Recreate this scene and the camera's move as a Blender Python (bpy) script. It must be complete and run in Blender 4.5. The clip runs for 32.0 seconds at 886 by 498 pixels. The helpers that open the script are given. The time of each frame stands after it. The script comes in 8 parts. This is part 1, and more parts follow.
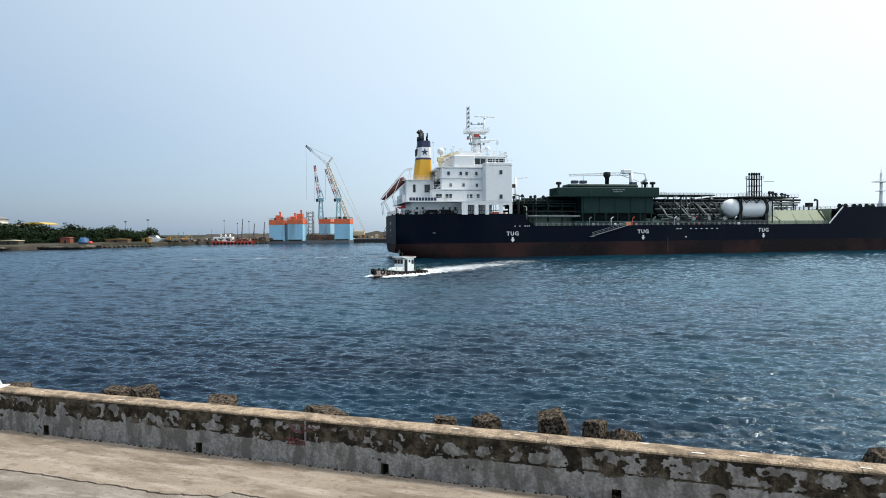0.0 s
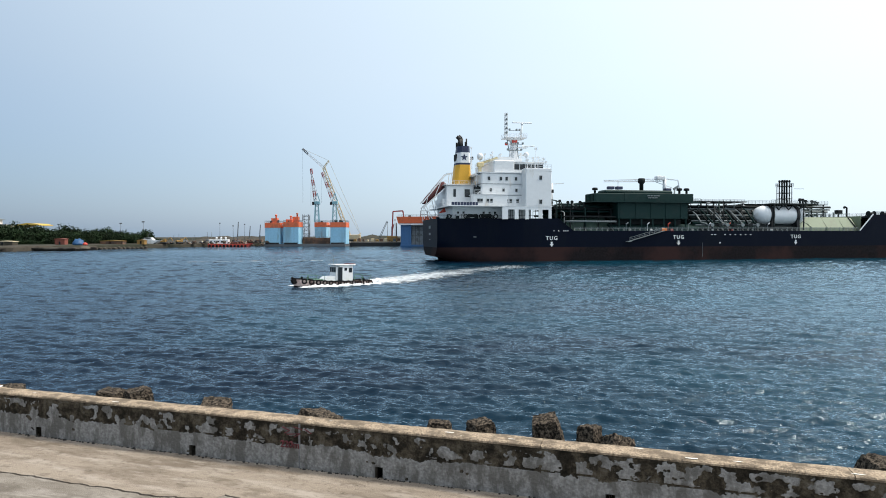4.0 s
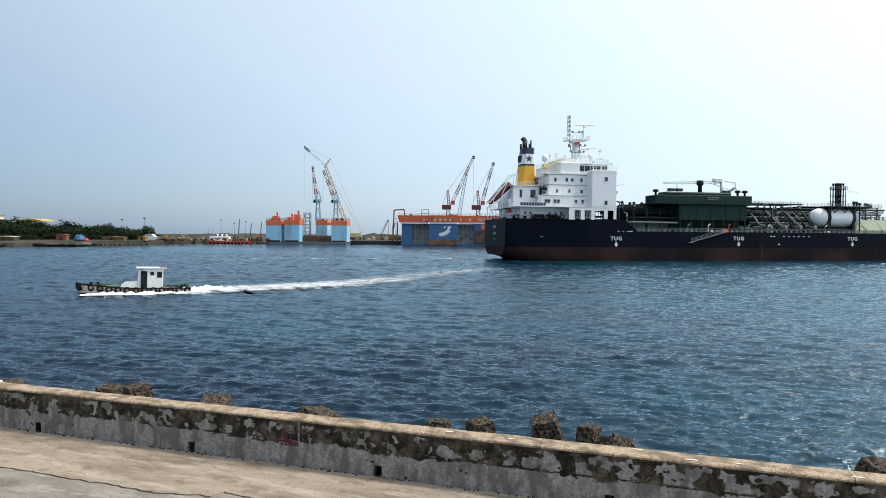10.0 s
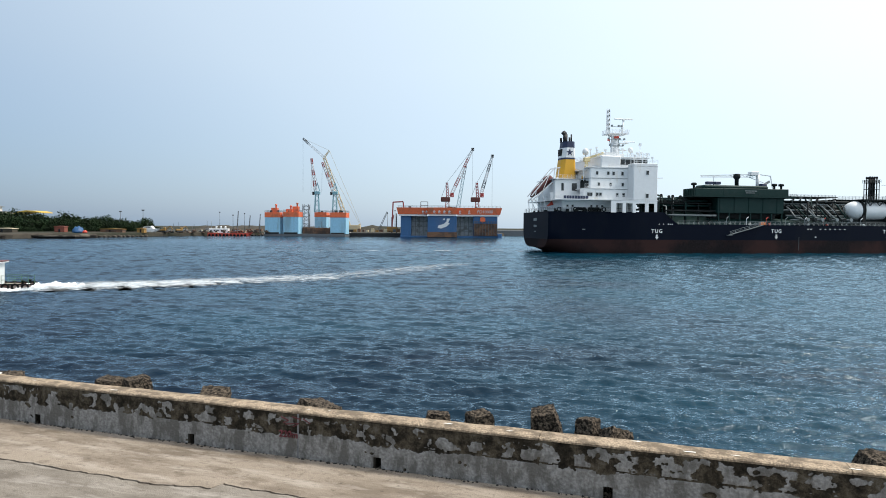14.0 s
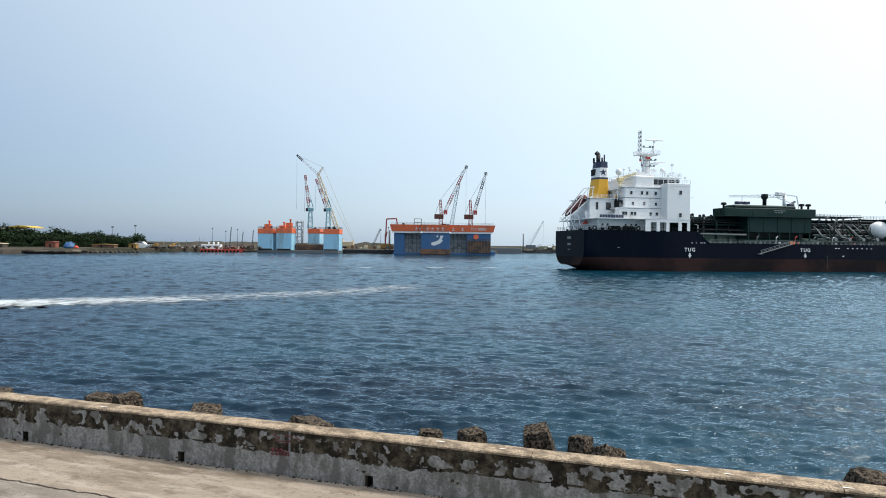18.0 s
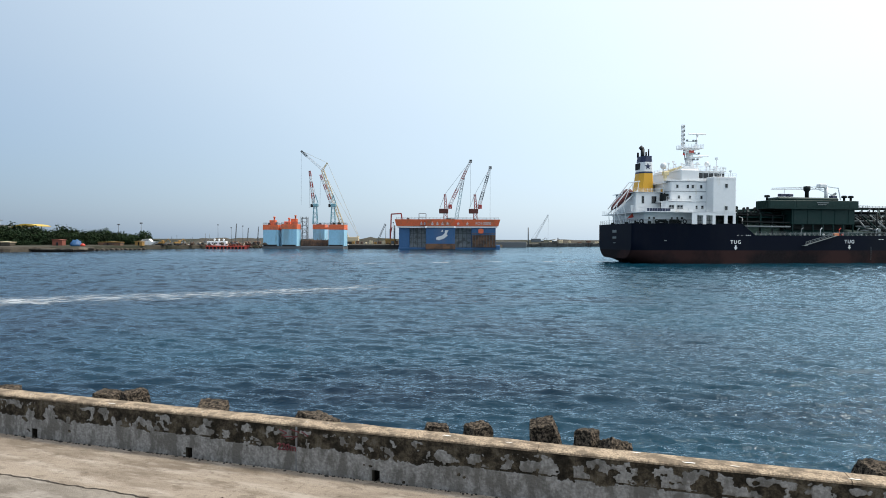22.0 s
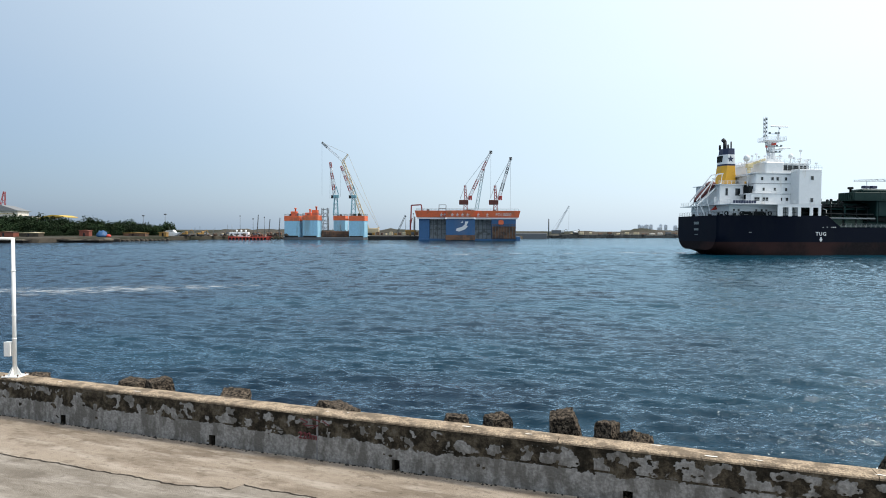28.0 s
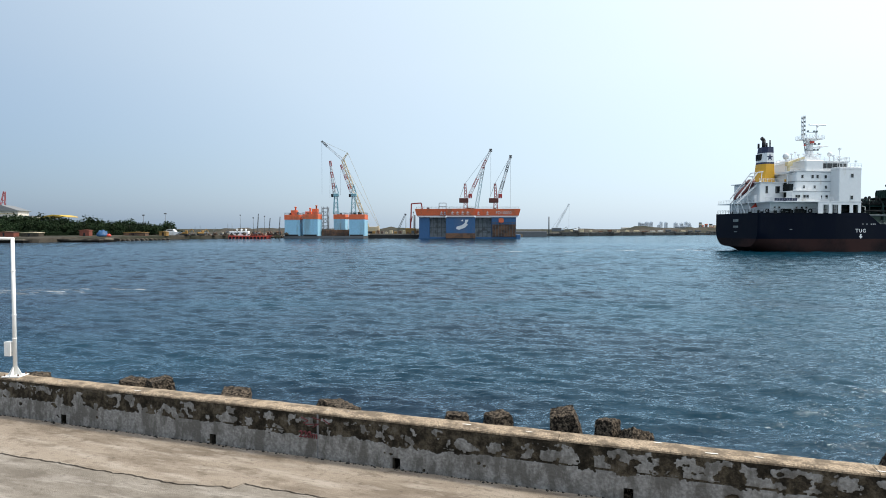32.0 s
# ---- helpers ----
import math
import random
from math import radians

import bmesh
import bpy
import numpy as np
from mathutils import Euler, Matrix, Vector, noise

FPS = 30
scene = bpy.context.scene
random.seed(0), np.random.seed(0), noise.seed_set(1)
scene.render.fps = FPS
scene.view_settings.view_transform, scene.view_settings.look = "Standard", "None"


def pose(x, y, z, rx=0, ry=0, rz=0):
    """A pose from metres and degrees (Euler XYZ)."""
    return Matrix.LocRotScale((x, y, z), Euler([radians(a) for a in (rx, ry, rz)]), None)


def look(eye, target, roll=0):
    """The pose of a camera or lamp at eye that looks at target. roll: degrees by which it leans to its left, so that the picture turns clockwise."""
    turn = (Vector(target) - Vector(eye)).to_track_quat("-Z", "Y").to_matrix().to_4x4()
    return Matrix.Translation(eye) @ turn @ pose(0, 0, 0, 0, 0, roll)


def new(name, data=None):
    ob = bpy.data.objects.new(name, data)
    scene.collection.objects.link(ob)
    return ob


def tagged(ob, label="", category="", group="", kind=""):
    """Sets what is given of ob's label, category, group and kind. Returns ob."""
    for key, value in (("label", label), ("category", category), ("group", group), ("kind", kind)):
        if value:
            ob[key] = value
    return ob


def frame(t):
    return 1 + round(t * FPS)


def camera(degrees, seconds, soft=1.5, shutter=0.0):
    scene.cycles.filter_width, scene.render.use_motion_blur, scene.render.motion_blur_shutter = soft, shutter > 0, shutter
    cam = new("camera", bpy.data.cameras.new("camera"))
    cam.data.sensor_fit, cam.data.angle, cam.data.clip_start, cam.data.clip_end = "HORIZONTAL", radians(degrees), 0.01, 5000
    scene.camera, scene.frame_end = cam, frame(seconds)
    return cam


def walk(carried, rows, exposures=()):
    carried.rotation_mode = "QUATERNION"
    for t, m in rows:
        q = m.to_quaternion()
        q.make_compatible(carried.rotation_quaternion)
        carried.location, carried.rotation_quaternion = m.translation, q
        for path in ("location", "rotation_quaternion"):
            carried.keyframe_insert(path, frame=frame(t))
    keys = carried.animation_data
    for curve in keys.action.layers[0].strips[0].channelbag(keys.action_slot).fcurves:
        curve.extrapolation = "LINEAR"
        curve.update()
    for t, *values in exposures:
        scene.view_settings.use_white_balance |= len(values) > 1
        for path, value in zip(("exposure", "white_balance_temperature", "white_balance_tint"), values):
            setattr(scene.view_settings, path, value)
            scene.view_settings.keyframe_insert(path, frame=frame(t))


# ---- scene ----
cam = camera(70, 32.0, soft=0.95)
# seconds, x, y, z, tilt, roll, turn: a hand-held camera that stands on a raised spot behind the quay
PATH = [
    (0, 0.003, 0.015, 6.404, 88.463, -0.547, 0.615),
    (0.5, 0.011, 0.021, 6.399, 88.553, -0.380, 0.544),
    (1, 0.002, 0.022, 6.396, 88.452, -0.246, 0.387),
    (1.5, -0.007, 0.010, 6.395, 88.539, -0.097, 0.226),
    (2, 0.004, 0.002, 6.399, 88.667, -0.064, 0.218),
    (2.5, -0.007, -0.002, 6.401, 88.683, -0.067, 0.163),
    (3, -0.000, 0.018, 6.401, 88.783, 0.045, 0.185),
    (3.5, 0.004, -0.011, 6.397, 88.914, -0.076, 0.216),
    (5.5, 0.004, 0.026, 6.402, 88.452, -0.064, 0.309),
    (6, 0.006, 0.014, 6.401, 88.473, 0.056, 0.269),
    (6.5, -0.003, 0.035, 6.400, 88.479, 0.120, 0.214),
    (7, 0.008, 0.023, 6.396, 88.638, 0.250, 0.155),
    (7.5, 0.003, 0.008, 6.401, 88.711, 0.535, -0.056),
    (8, -0.002, -0.005, 6.400, 88.747, 0.466, -0.043),
    (8.5, -0.005, 0.008, 6.400, 88.751, 0.491, -0.010),
    (9, -0.008, 0.001, 6.402, 88.812, 0.396, 0.228),
    (9.5, 0.004, 0.005, 6.396, 88.776, 0.211, 0.445),
    (10, 0.000, 0.012, 6.396, 88.750, 0.401, 0.315),
    (10.5, -0.004, 0.006, 6.396, 88.724, 0.290, 0.363),
    (11, -0.004, 0.013, 6.399, 88.572, 0.110, 0.451),
    (11.5, 0.008, 0.015, 6.396, 88.452, 0.059, 0.522),
    (12, 0.001, 0.019, 6.397, 88.391, 0.355, 0.531),
    (12.5, 0.011, 0.033, 6.393, 88.372, 0.763, -0.066),
    (13, -0.000, 0.000, 6.400, 88.210, 0.400, -0.000),
    (13.5, 0.005, 0.020, 6.397, 88.193, 0.344, 0.145),
    (14, -0.005, 0.029, 6.401, 88.045, 0.448, 0.219),
    (14.5, 0.003, 0.021, 6.401, 88.104, 0.377, 0.227),
    (16.5, 0.003, 0.022, 6.409, 88.905, 0.608, -0.137),
    (17, -0.004, -0.013, 6.405, 89.389, 0.651, -0.396),
    (17.5, 0.005, -0.015, 6.409, 89.450, 0.672, -0.409),
    (18, -0.007, -0.018, 6.403, 89.597, 0.722, -0.375),
    (18.5, 0.000, -0.009, 6.414, 90.006, 0.454, -0.301),
    (19, -0.005, -0.025, 6.405, 90.258, 0.547, -0.285),
    (19.5, 0.004, -0.024, 6.404, 90.199, 0.530, -0.243),
    (20, 0.006, -0.021, 6.409, 90.109, 0.522, -0.307),
    (20.5, -0.008, -0.048, 6.405, 90.007, 0.490, -0.337),
    (21, -0.009, -0.030, 6.408, 89.793, 0.471, -0.220),
    (21.5, -0.002, -0.013, 6.400, 89.644, 0.429, -0.056),
    (22, 0.004, -0.006, 6.401, 89.100, 0.197, 0.077),
    (22.5, 0.000, -0.001, 6.407, 88.852, 0.445, 0.268),
    (23, -0.004, 0.006, 6.405, 88.905, 0.497, 0.788),
    (23.5, 0.007, -0.009, 6.402, 88.940, 0.383, 1.018),
    (24, 0.005, 0.014, 6.385, 88.134, 0.470, 1.233),
    (24.5, 0.020, 0.080, 6.392, 87.722, 0.689, 1.183),
    (25, 0.002, 0.014, 6.389, 88.096, 0.383, 1.121),
    (25.5, 0.002, 0.038, 6.390, 88.205, 0.470, 1.004),
    (27.5, 0.012, 0.038, 6.392, 88.385, 0.420, 1.596),
    (28, 0.003, 0.014, 6.395, 88.303, 0.259, 1.879),
    (28.5, 0.015, 0.044, 6.391, 88.198, 0.352, 2.101),
    (29, 0.018, 0.043, 6.391, 88.122, 0.374, 2.012),
    (29.5, 0.011, 0.035, 6.390, 88.113, 0.419, 1.902),
    (30, 0.008, 0.031, 6.395, 88.268, 0.396, 1.893),
    (30.5, 0.012, 0.032, 6.395, 88.370, 0.432, 1.879),
    (31, 0.012, 0.024, 6.390, 88.409, 0.318, 1.881),
    (31.5, 0.010, 0.028, 6.392, 88.293, 0.255, 1.873),
    (32, 0.012, 0.025, 6.391, 88.148, 0.036, 1.902),
]
walk(cam, [(t, pose(x, y, z, rx, 0, rz) @ pose(0, 0, 0, 0, 0, roll)) for t, x, y, z, rx, roll, rz in PATH],
     exposures=[(0.0, 0.0), (32.0, 0.0)])

# ---- light ----
SUN_AZ, SUN_EL = 4.0, 56.0      # degrees from +X towards +Y, and above the horizon
world = bpy.data.worlds.new("world")
scene.world = world
world.use_nodes = True
wn, wl = world.node_tree.nodes, world.node_tree.links
wn.clear()
sky = wn.new("ShaderNodeTexSky")
sky.sky_type = "NISHITA"
sky.sun_disc = False
sky.sun_elevation = radians(SUN_EL)
sky.sun_rotation = radians(90.0 - SUN_AZ)
sky.air_density, sky.dust_density, sky.ozone_density = 1.0, 1.5, 2.0
sky_bg = wn.new("ShaderNodeBackground")
sky_bg.inputs["Strength"].default_value = 0.05
wl.new(sky.outputs[0], sky_bg.inputs["Color"])
# haze, brightest round the sun
toward = wn.new("ShaderNodeTexCoord")
dotp = wn.new("ShaderNodeVectorMath")
dotp.operation = "DOT_PRODUCT"
_az, _el = radians(SUN_AZ), radians(SUN_EL)
SUN_DIR = (math.cos(_az) * math.cos(_el), math.sin(_az) * math.cos(_el), math.sin(_el))
dotp.inputs[1].default_value = SUN_DIR
wl.new(toward.outputs["Generated"], dotp.inputs[0])
span = wn.new("ShaderNodeMapRange")
span.inputs["From Min"].default_value, span.inputs["From Max"].default_value = -1.0, 1.0
wl.new(dotp.outputs["Value"], span.inputs["Value"])
glow = wn.new("ShaderNodeValToRGB")
stops = ((0.0, (0.09, 0.155, 0.235)), (0.36, (0.19, 0.27, 0.375)), (0.54, (0.522, 0.618, 0.697)), (0.69, (0.715, 0.82, 0.885)), (0.78, (0.865, 0.95, 0.99)), (0.87, (1.15, 1.18, 1.2)), (1.0, (1.6, 1.55, 1.5)))
while len(glow.color_ramp.elements) < len(stops):
    glow.color_ramp.elements.new(0.5)
for e, (p, c) in zip(glow.color_ramp.elements, stops):
    e.position, e.color = p, (*c, 1)
wl.new(span.outputs[0], glow.inputs["Fac"])
haze_bg = wn.new("ShaderNodeBackground")
haze_bg.inputs["Strength"].default_value = 1.0
# towards the horizon the haze thickens and turns greyer blue
upward = wn.new("ShaderNodeSeparateXYZ")
wl.new(toward.outputs["Generated"], upward.inputs[0])
height = wn.new("ShaderNodeMapRange")
height.inputs["From Min"].default_value, height.inputs["From Max"].default_value = 0.0, 0.24
wl.new(upward.outputs[2], height.inputs["Value"])
thick_air = wn.new("ShaderNodeMixRGB")
thick_air.inputs["Color1"].default_value = (0.86, 0.92, 1.0, 1)
thick_air.inputs["Color2"].default_value = (1, 1, 1, 1)
wl.new(height.outputs[0], thick_air.inputs["Fac"])
veil = wn.new("ShaderNodeMixRGB")
veil.blend_type = "MULTIPLY"
veil.inputs["Fac"].default_value = 1.0
wl.new(glow.outputs[0], veil.inputs["Color1"])
wl.new(thick_air.outputs[0], veil.inputs["Color2"])
wl.new(veil.outputs[0], haze_bg.inputs["Color"])
both = wn.new("ShaderNodeAddShader")
wl.new(sky_bg.outputs[0], both.inputs[0])
wl.new(haze_bg.outputs[0], both.inputs[1])
wout = wn.new("ShaderNodeOutputWorld")
wl.new(both.outputs[0], wout.inputs["Surface"])

sun = new("sun", bpy.data.lights.new("sun", "SUN"))
sun.data.energy = 3.7
sun.data.angle = radians(8.0)
sun.data.color = (1.0, 0.93, 0.82)
sun.matrix_world = look(tuple(100 * c for c in SUN_DIR), (0, 0, 0))


# ---- materials ----
def mat(name, color, rough=0.6, metal=0.0, var=0.15, scale=1.0, bump=0.0, dirt=None, dirt_amount=0.0, dirt_scale=0.3,
        streak=1.0, spec=0.5, per_piece=0.0):
    """A painted, metal or mineral surface: grain and stains at two scales; dirt is a second colour in patches."""
    m = bpy.data.materials.new(name)
    m.use_nodes = True
    nt = m.node_tree
    n, l = nt.nodes, nt.links
    p = n["Principled BSDF"]
    p.inputs["Roughness"].default_value = rough
    p.inputs["Metallic"].default_value = metal
    p.inputs["Specular IOR Level"].default_value = spec
    tc = n.new("ShaderNodeTexCoord")
    mp = n.new("ShaderNodeMapping")
    mp.inputs["Scale"].default_value = (1, 1, streak)
    l.new(tc.outputs["Object"], mp.inputs["Vector"])
    big = n.new("ShaderNodeTexNoise")
    big.inputs["Scale"].default_value = dirt_scale
    big.inputs["Detail"].default_value = 8
    big.inputs["Roughness"].default_value = 0.65
    l.new(mp.outputs[0], big.inputs["Vector"])
    fine = n.new("ShaderNodeTexNoise")
    fine.inputs["Scale"].default_value = 6.0 * scale
    fine.inputs["Detail"].default_value = 6
    l.new(tc.outputs["Object"], fine.inputs["Vector"])
    col = n.new("ShaderNodeMixRGB")
    col.blend_type = "MULTIPLY"
    col.inputs["Fac"].default_value = 1.0
    col.inputs["Color1"].default_value = (*color, 1)
    rmp = n.new("ShaderNodeMapRange")
    rmp.inputs["From Min"].default_value, rmp.inputs["From Max"].default_value = 0.3, 0.7
    rmp.inputs["To Min"].default_value, rmp.inputs["To Max"].default_value = 1 - var, 1 + var
    l.new(fine.outputs["Fac"], rmp.inputs["Value"])
    l.new(rmp.outputs[0], col.inputs["Color2"])
    last = col.outputs[0]
    if dirt is not None:
        ramp = n.new("ShaderNodeMapRange")
        ramp.inputs["From Min"].default_value = 0.62 - 0.3 * dirt_amount
        ramp.inputs["From Max"].default_value = 0.74 - 0.3 * dirt_amount
        l.new(big.outputs["Fac"], ramp.inputs["Value"])
        mix = n.new("ShaderNodeMixRGB")
        mix.inputs["Color2"].default_value = (*dirt, 1)
        l.new(ramp.outputs[0], mix.inputs["Fac"])
        l.new(last, mix.inputs["Color1"])
        last = mix.outputs[0]
    if per_piece:
        oi = n.new("ShaderNodeObjectInfo")
        pr = n.new("ShaderNodeMapRange")
        pr.inputs["To Min"].default_value, pr.inputs["To Max"].default_value = 1 - per_piece, 1 + per_piece
        l.new(oi.outputs["Random"], pr.inputs["Value"])
        mu = n.new("ShaderNodeMixRGB")
        mu.blend_type = "MULTIPLY"
        mu.inputs["Fac"].default_value = 1.0
        l.new(last, mu.inputs["Color1"])
        l.new(pr.outputs[0], mu.inputs["Color2"])
        last = mu.outputs[0]
    l.new(last, p.inputs["Base Color"])
    if bump:
        b = n.new("ShaderNodeBump")
        b.inputs["Strength"].default_value = bump
        b.inputs["Distance"].default_value = 0.05
        l.new(fine.outputs["Fac"], b.inputs["Height"])
        l.new(b.outputs[0], p.inputs["Normal"])
    return m


M_HULL = mat("navy_hull_paint", (0.0012, 0.0036, 0.0110), 0.5, var=0.2, dirt=(0.0035, 0.006, 0.012), dirt_amount=0.3, dirt_scale=0.12, streak=0.25, spec=0.06)
M_BOOT = mat("red_antifouling", (0.012, 0.0098, 0.011), 0.85, var=0.4, scale=0.3, dirt=(0.034, 0.0175, 0.0165), dirt_amount=0.46, dirt_scale=0.045, streak=0.9, spec=0.08)
M_WHITE = mat("white_ship_paint", (0.68, 0.70, 0.71), 0.45, var=0.03, scale=0.2, dirt=(0.55, 0.52, 0.46), dirt_amount=0.1, dirt_scale=0.35, streak=0.25)
M_YELLOW = mat("yellow_funnel_paint", (0.62, 0.33, 0.02), 0.5, var=0.05, dirt=(0.4, 0.25, 0.06), dirt_amount=0.1)
M_NAVY = mat("navy_band_paint", (0.01, 0.02, 0.06), 0.5, var=0.1)
M_GREEN = mat("dark_green_deck_paint", (0.005, 0.026, 0.024), 0.65, var=0.12, dirt=(0.012, 0.03, 0.028), dirt_amount=0.3, spec=0.2)
M_SAGE = mat("sage_tank_dome_paint", (0.21, 0.255, 0.175), 0.7, var=0.06, dirt=(0.2, 0.22, 0.16), dirt_amount=0.3)
M_DOMEGREEN = mat("mid_green_tank_paint", (0.035, 0.068, 0.055), 0.7, var=0.1, dirt=(0.05, 0.085, 0.065), dirt_amount=0.3)
M_DARK = mat("black_deck_steel", (0.008, 0.012, 0.013), 0.65, var=0.2, spec=0.2)
M_STEEL = mat("grey_galvanised_steel", (0.17, 0.195, 0.20), 0.55, var=0.2)
M_ORANGE = mat("lifeboat_orange_red", (0.10, 0.02, 0.018), 0.5, var=0.1)
M_GLASS = mat("dark_window_glass", (0.01, 0.013, 0.016), 0.08, var=0.05)
M_BLACK = mat("soot_black", (0.008, 0.009, 0.01), 0.7, var=0.2)
M_RED = mat("signal_red_paint", (0.45, 0.05, 0.03), 0.6, var=0.1)
M_RUBBER = mat("black_rubber", (0.007, 0.007, 0.0075), 0.9, var=0.3, spec=0.15)


# ---- mesh helpers ----
def mesh_of(name, bm, material, smooth=False):
    me = bpy.data.meshes.new(name)
    bm.normal_update()
    bm.to_mesh(me)
    bm.free()
    for one in (material if isinstance(material, (list, tuple)) else [material]):
        me.materials.append(one)
    if smooth:
        for poly in me.polygons:
            poly.use_smooth = True
    return me


def part(name, bm, material, parent, label="", smooth=False):
    """One mesh object under a thing or under a part."""
    ob = new(name, mesh_of(name, bm, material, smooth))
    ob.parent = parent
    if label:
        tagged(ob, label)
    return ob


def parts(name, bm, material, parent, label="", reach=0.02):
    """As part(), but each separate piece in bm becomes a part of its own; pieces that touch stay together."""
    left, groups = set(bm.verts), []
    while left:
        todo = [left.pop()]
        island = list(todo)
        while todo:
            v = todo.pop()
            for e in v.link_edges:
                o = e.other_vert(v)
                if o in left:
                    left.discard(o)
                    todo.append(o)
                    island.append(o)
        lo = [min(v.co[i] for v in island) - reach for i in range(3)]
        hi = [max(v.co[i] for v in island) + reach for i in range(3)]
        groups.append([island, lo, hi])
    merged = True
    while merged:
        merged = False
        for i in range(len(groups)):
            for j in range(len(groups) - 1, i, -1):
                a, c = groups[i], groups[j]
                if all(a[1][k] <= c[2][k] and c[1][k] <= a[2][k] for k in range(3)):
                    groups[i] = [a[0] + c[0], [min(x, y) for x, y in zip(a[1], c[1])], [max(x, y) for x, y in zip(a[2], c[2])]]
                    del groups[j]
                    merged = True
    for island, lo, hi in groups:
        one, at = bmesh.new(), {}
        for v in island:
            at[v] = one.verts.new(v.co)
        for f in {f for v in island for f in v.link_faces}:
            g = one.faces.new([at[v] for v in f.verts])
            g.smooth, g.material_index = f.smooth, f.material_index
        part(name, one, material, parent, label)
    bm.free()


def thing(name, label, category, m=None, group="", kind=""):
    """An Empty at a thing's base."""
    ob = new(name)
    ob.empty_display_size = 0.2
    if m is not None:
        ob.matrix_world = m
    return tagged(ob, label, category, group, kind)


def solo(name, bm, material, label, category, m=None, group="", kind="", smooth=False):
    """A thing of one mesh."""
    ob = new(name, mesh_of(name, bm, material, smooth))
    if m is not None:
        ob.matrix_world = m
    return tagged(ob, label, category, group, kind)


def box(bm, x0, x1, y0, y1, z0, z1, bevel=0.0, mi=0):
    vs = [bm.verts.new(c) for c in ((x0, y0, z0), (x1, y0, z0), (x1, y1, z0), (x0, y1, z0), (x0, y0, z1), (x1, y0, z1), (x1, y1, z1), (x0, y1, z1))]
    fs = [bm.faces.new([vs[i] for i in q]) for q in ((0, 3, 2, 1), (4, 5, 6, 7), (0, 1, 5, 4), (1, 2, 6, 5), (2, 3, 7, 6), (3, 0, 4, 7))]
    for f in fs:
        f.material_index = mi
    if bevel:
        es = list({e for f in fs for e in f.edges})
        bmesh.ops.bevel(bm, geom=es, offset=bevel, segments=1, affect="EDGES", profile=0.7)
    return bm


def bar(bm, a, b, w, d=None, mi=0):
    """A square bar from a to b."""
    a, b = Vector(a), Vector(b)
    d = d or w
    ax = (b - a).normalized()
    up = Vector((0, 0, 1)) if abs(ax.z) < 0.95 else Vector((1, 0, 0))
    s = ax.cross(up).normalized() * (w / 2)
    u = s.cross(ax).normalized() * (d / 2)
    lo = [bm.verts.new(a + c) for c in (-s - u, s - u, s + u, -s + u)]
    hi = [bm.verts.new(b + c) for c in (-s - u, s - u, s + u, -s + u)]
    for q in (lo[::-1], hi, *[[lo[i], lo[(i + 1) % 4], hi[(i + 1) % 4], hi[i]] for i in range(4)]):
        bm.faces.new(q).material_index = mi
    return bm


def tube(bm, a, b, r, r2=None, n=10, cap=True, mi=0):
    """A round bar from a to b."""
    a, b = Vector(a), Vector(b)
    r2 = r if r2 is None else r2
    ax = (b - a).normalized()
    up = Vector((0, 0, 1)) if abs(ax.z) < 0.95 else Vector((1, 0, 0))
    s = ax.cross(up).normalized()
    u = s.cross(ax).normalized()
    lo, hi = [], []
    for i in range(n):
        w = 2 * math.pi * i / n
        d = s * math.cos(w) + u * math.sin(w)
        lo.append(bm.verts.new(a + d * r))
        hi.append(bm.verts.new(b + d * r2))
    for i in range(n):
        f = bm.faces.new([lo[i], lo[(i + 1) % n], hi[(i + 1) % n], hi[i]])
        f.material_index = mi
        f.smooth = n > 6
    if cap:
        bm.faces.new(lo[::-1]).material_index = mi
        bm.faces.new(hi).material_index = mi
    return bm


def prism(bm, outline, axis, lo, hi, mi=0):
    """A closed outline of (u, v) pushed along an axis: 'x': u is y, v is z; 'y': u is x, v is z; 'z': u is x, v is y."""
    def at(u, v, w):
        return {"x": (w, u, v), "y": (u, w, v), "z": (u, v, w)}[axis]
    a = [bm.verts.new(at(u, v, lo)) for u, v in outline]
    b = [bm.verts.new(at(u, v, hi)) for u, v in outline]
    k = len(outline)
    fs = [bm.faces.new(a[::-1]), bm.faces.new(b)]
    fs += [bm.faces.new([a[i], a[(i + 1) % k], b[(i + 1) % k], b[i]]) for i in range(k)]
    for f in fs:
        f.material_index = mi
    bmesh.ops.recalc_face_normals(bm, faces=fs)
    return bm


def lathe(bm, profile, n=16, centre=(0, 0, 0), axis="z", mi=0):
    """Turns (radius, height) pairs round an axis."""
    c = Vector(centre)
    rings = []
    for r, h in profile:
        ring = []
        for i in range(n):
            w = 2 * math.pi * i / n
            u, v = r * math.cos(w), r * math.sin(w)
            ring.append(bm.verts.new(c + Vector({"z": (u, v, h), "x": (h, u, v), "y": (u, h, v)}[axis])))
        rings.append(ring)
    fs = []
    for lo, hi in zip(rings, rings[1:]):
        for i in range(n):
            f = bm.faces.new([lo[i], lo[(i + 1) % n], hi[(i + 1) % n], hi[i]])
            f.smooth = True
            f.material_index = mi
            fs.append(f)
    fs += [bm.faces.new(rings[0][::-1]), bm.faces.new(rings[-1])]
    bmesh.ops.recalc_face_normals(bm, faces=fs)
    return bm


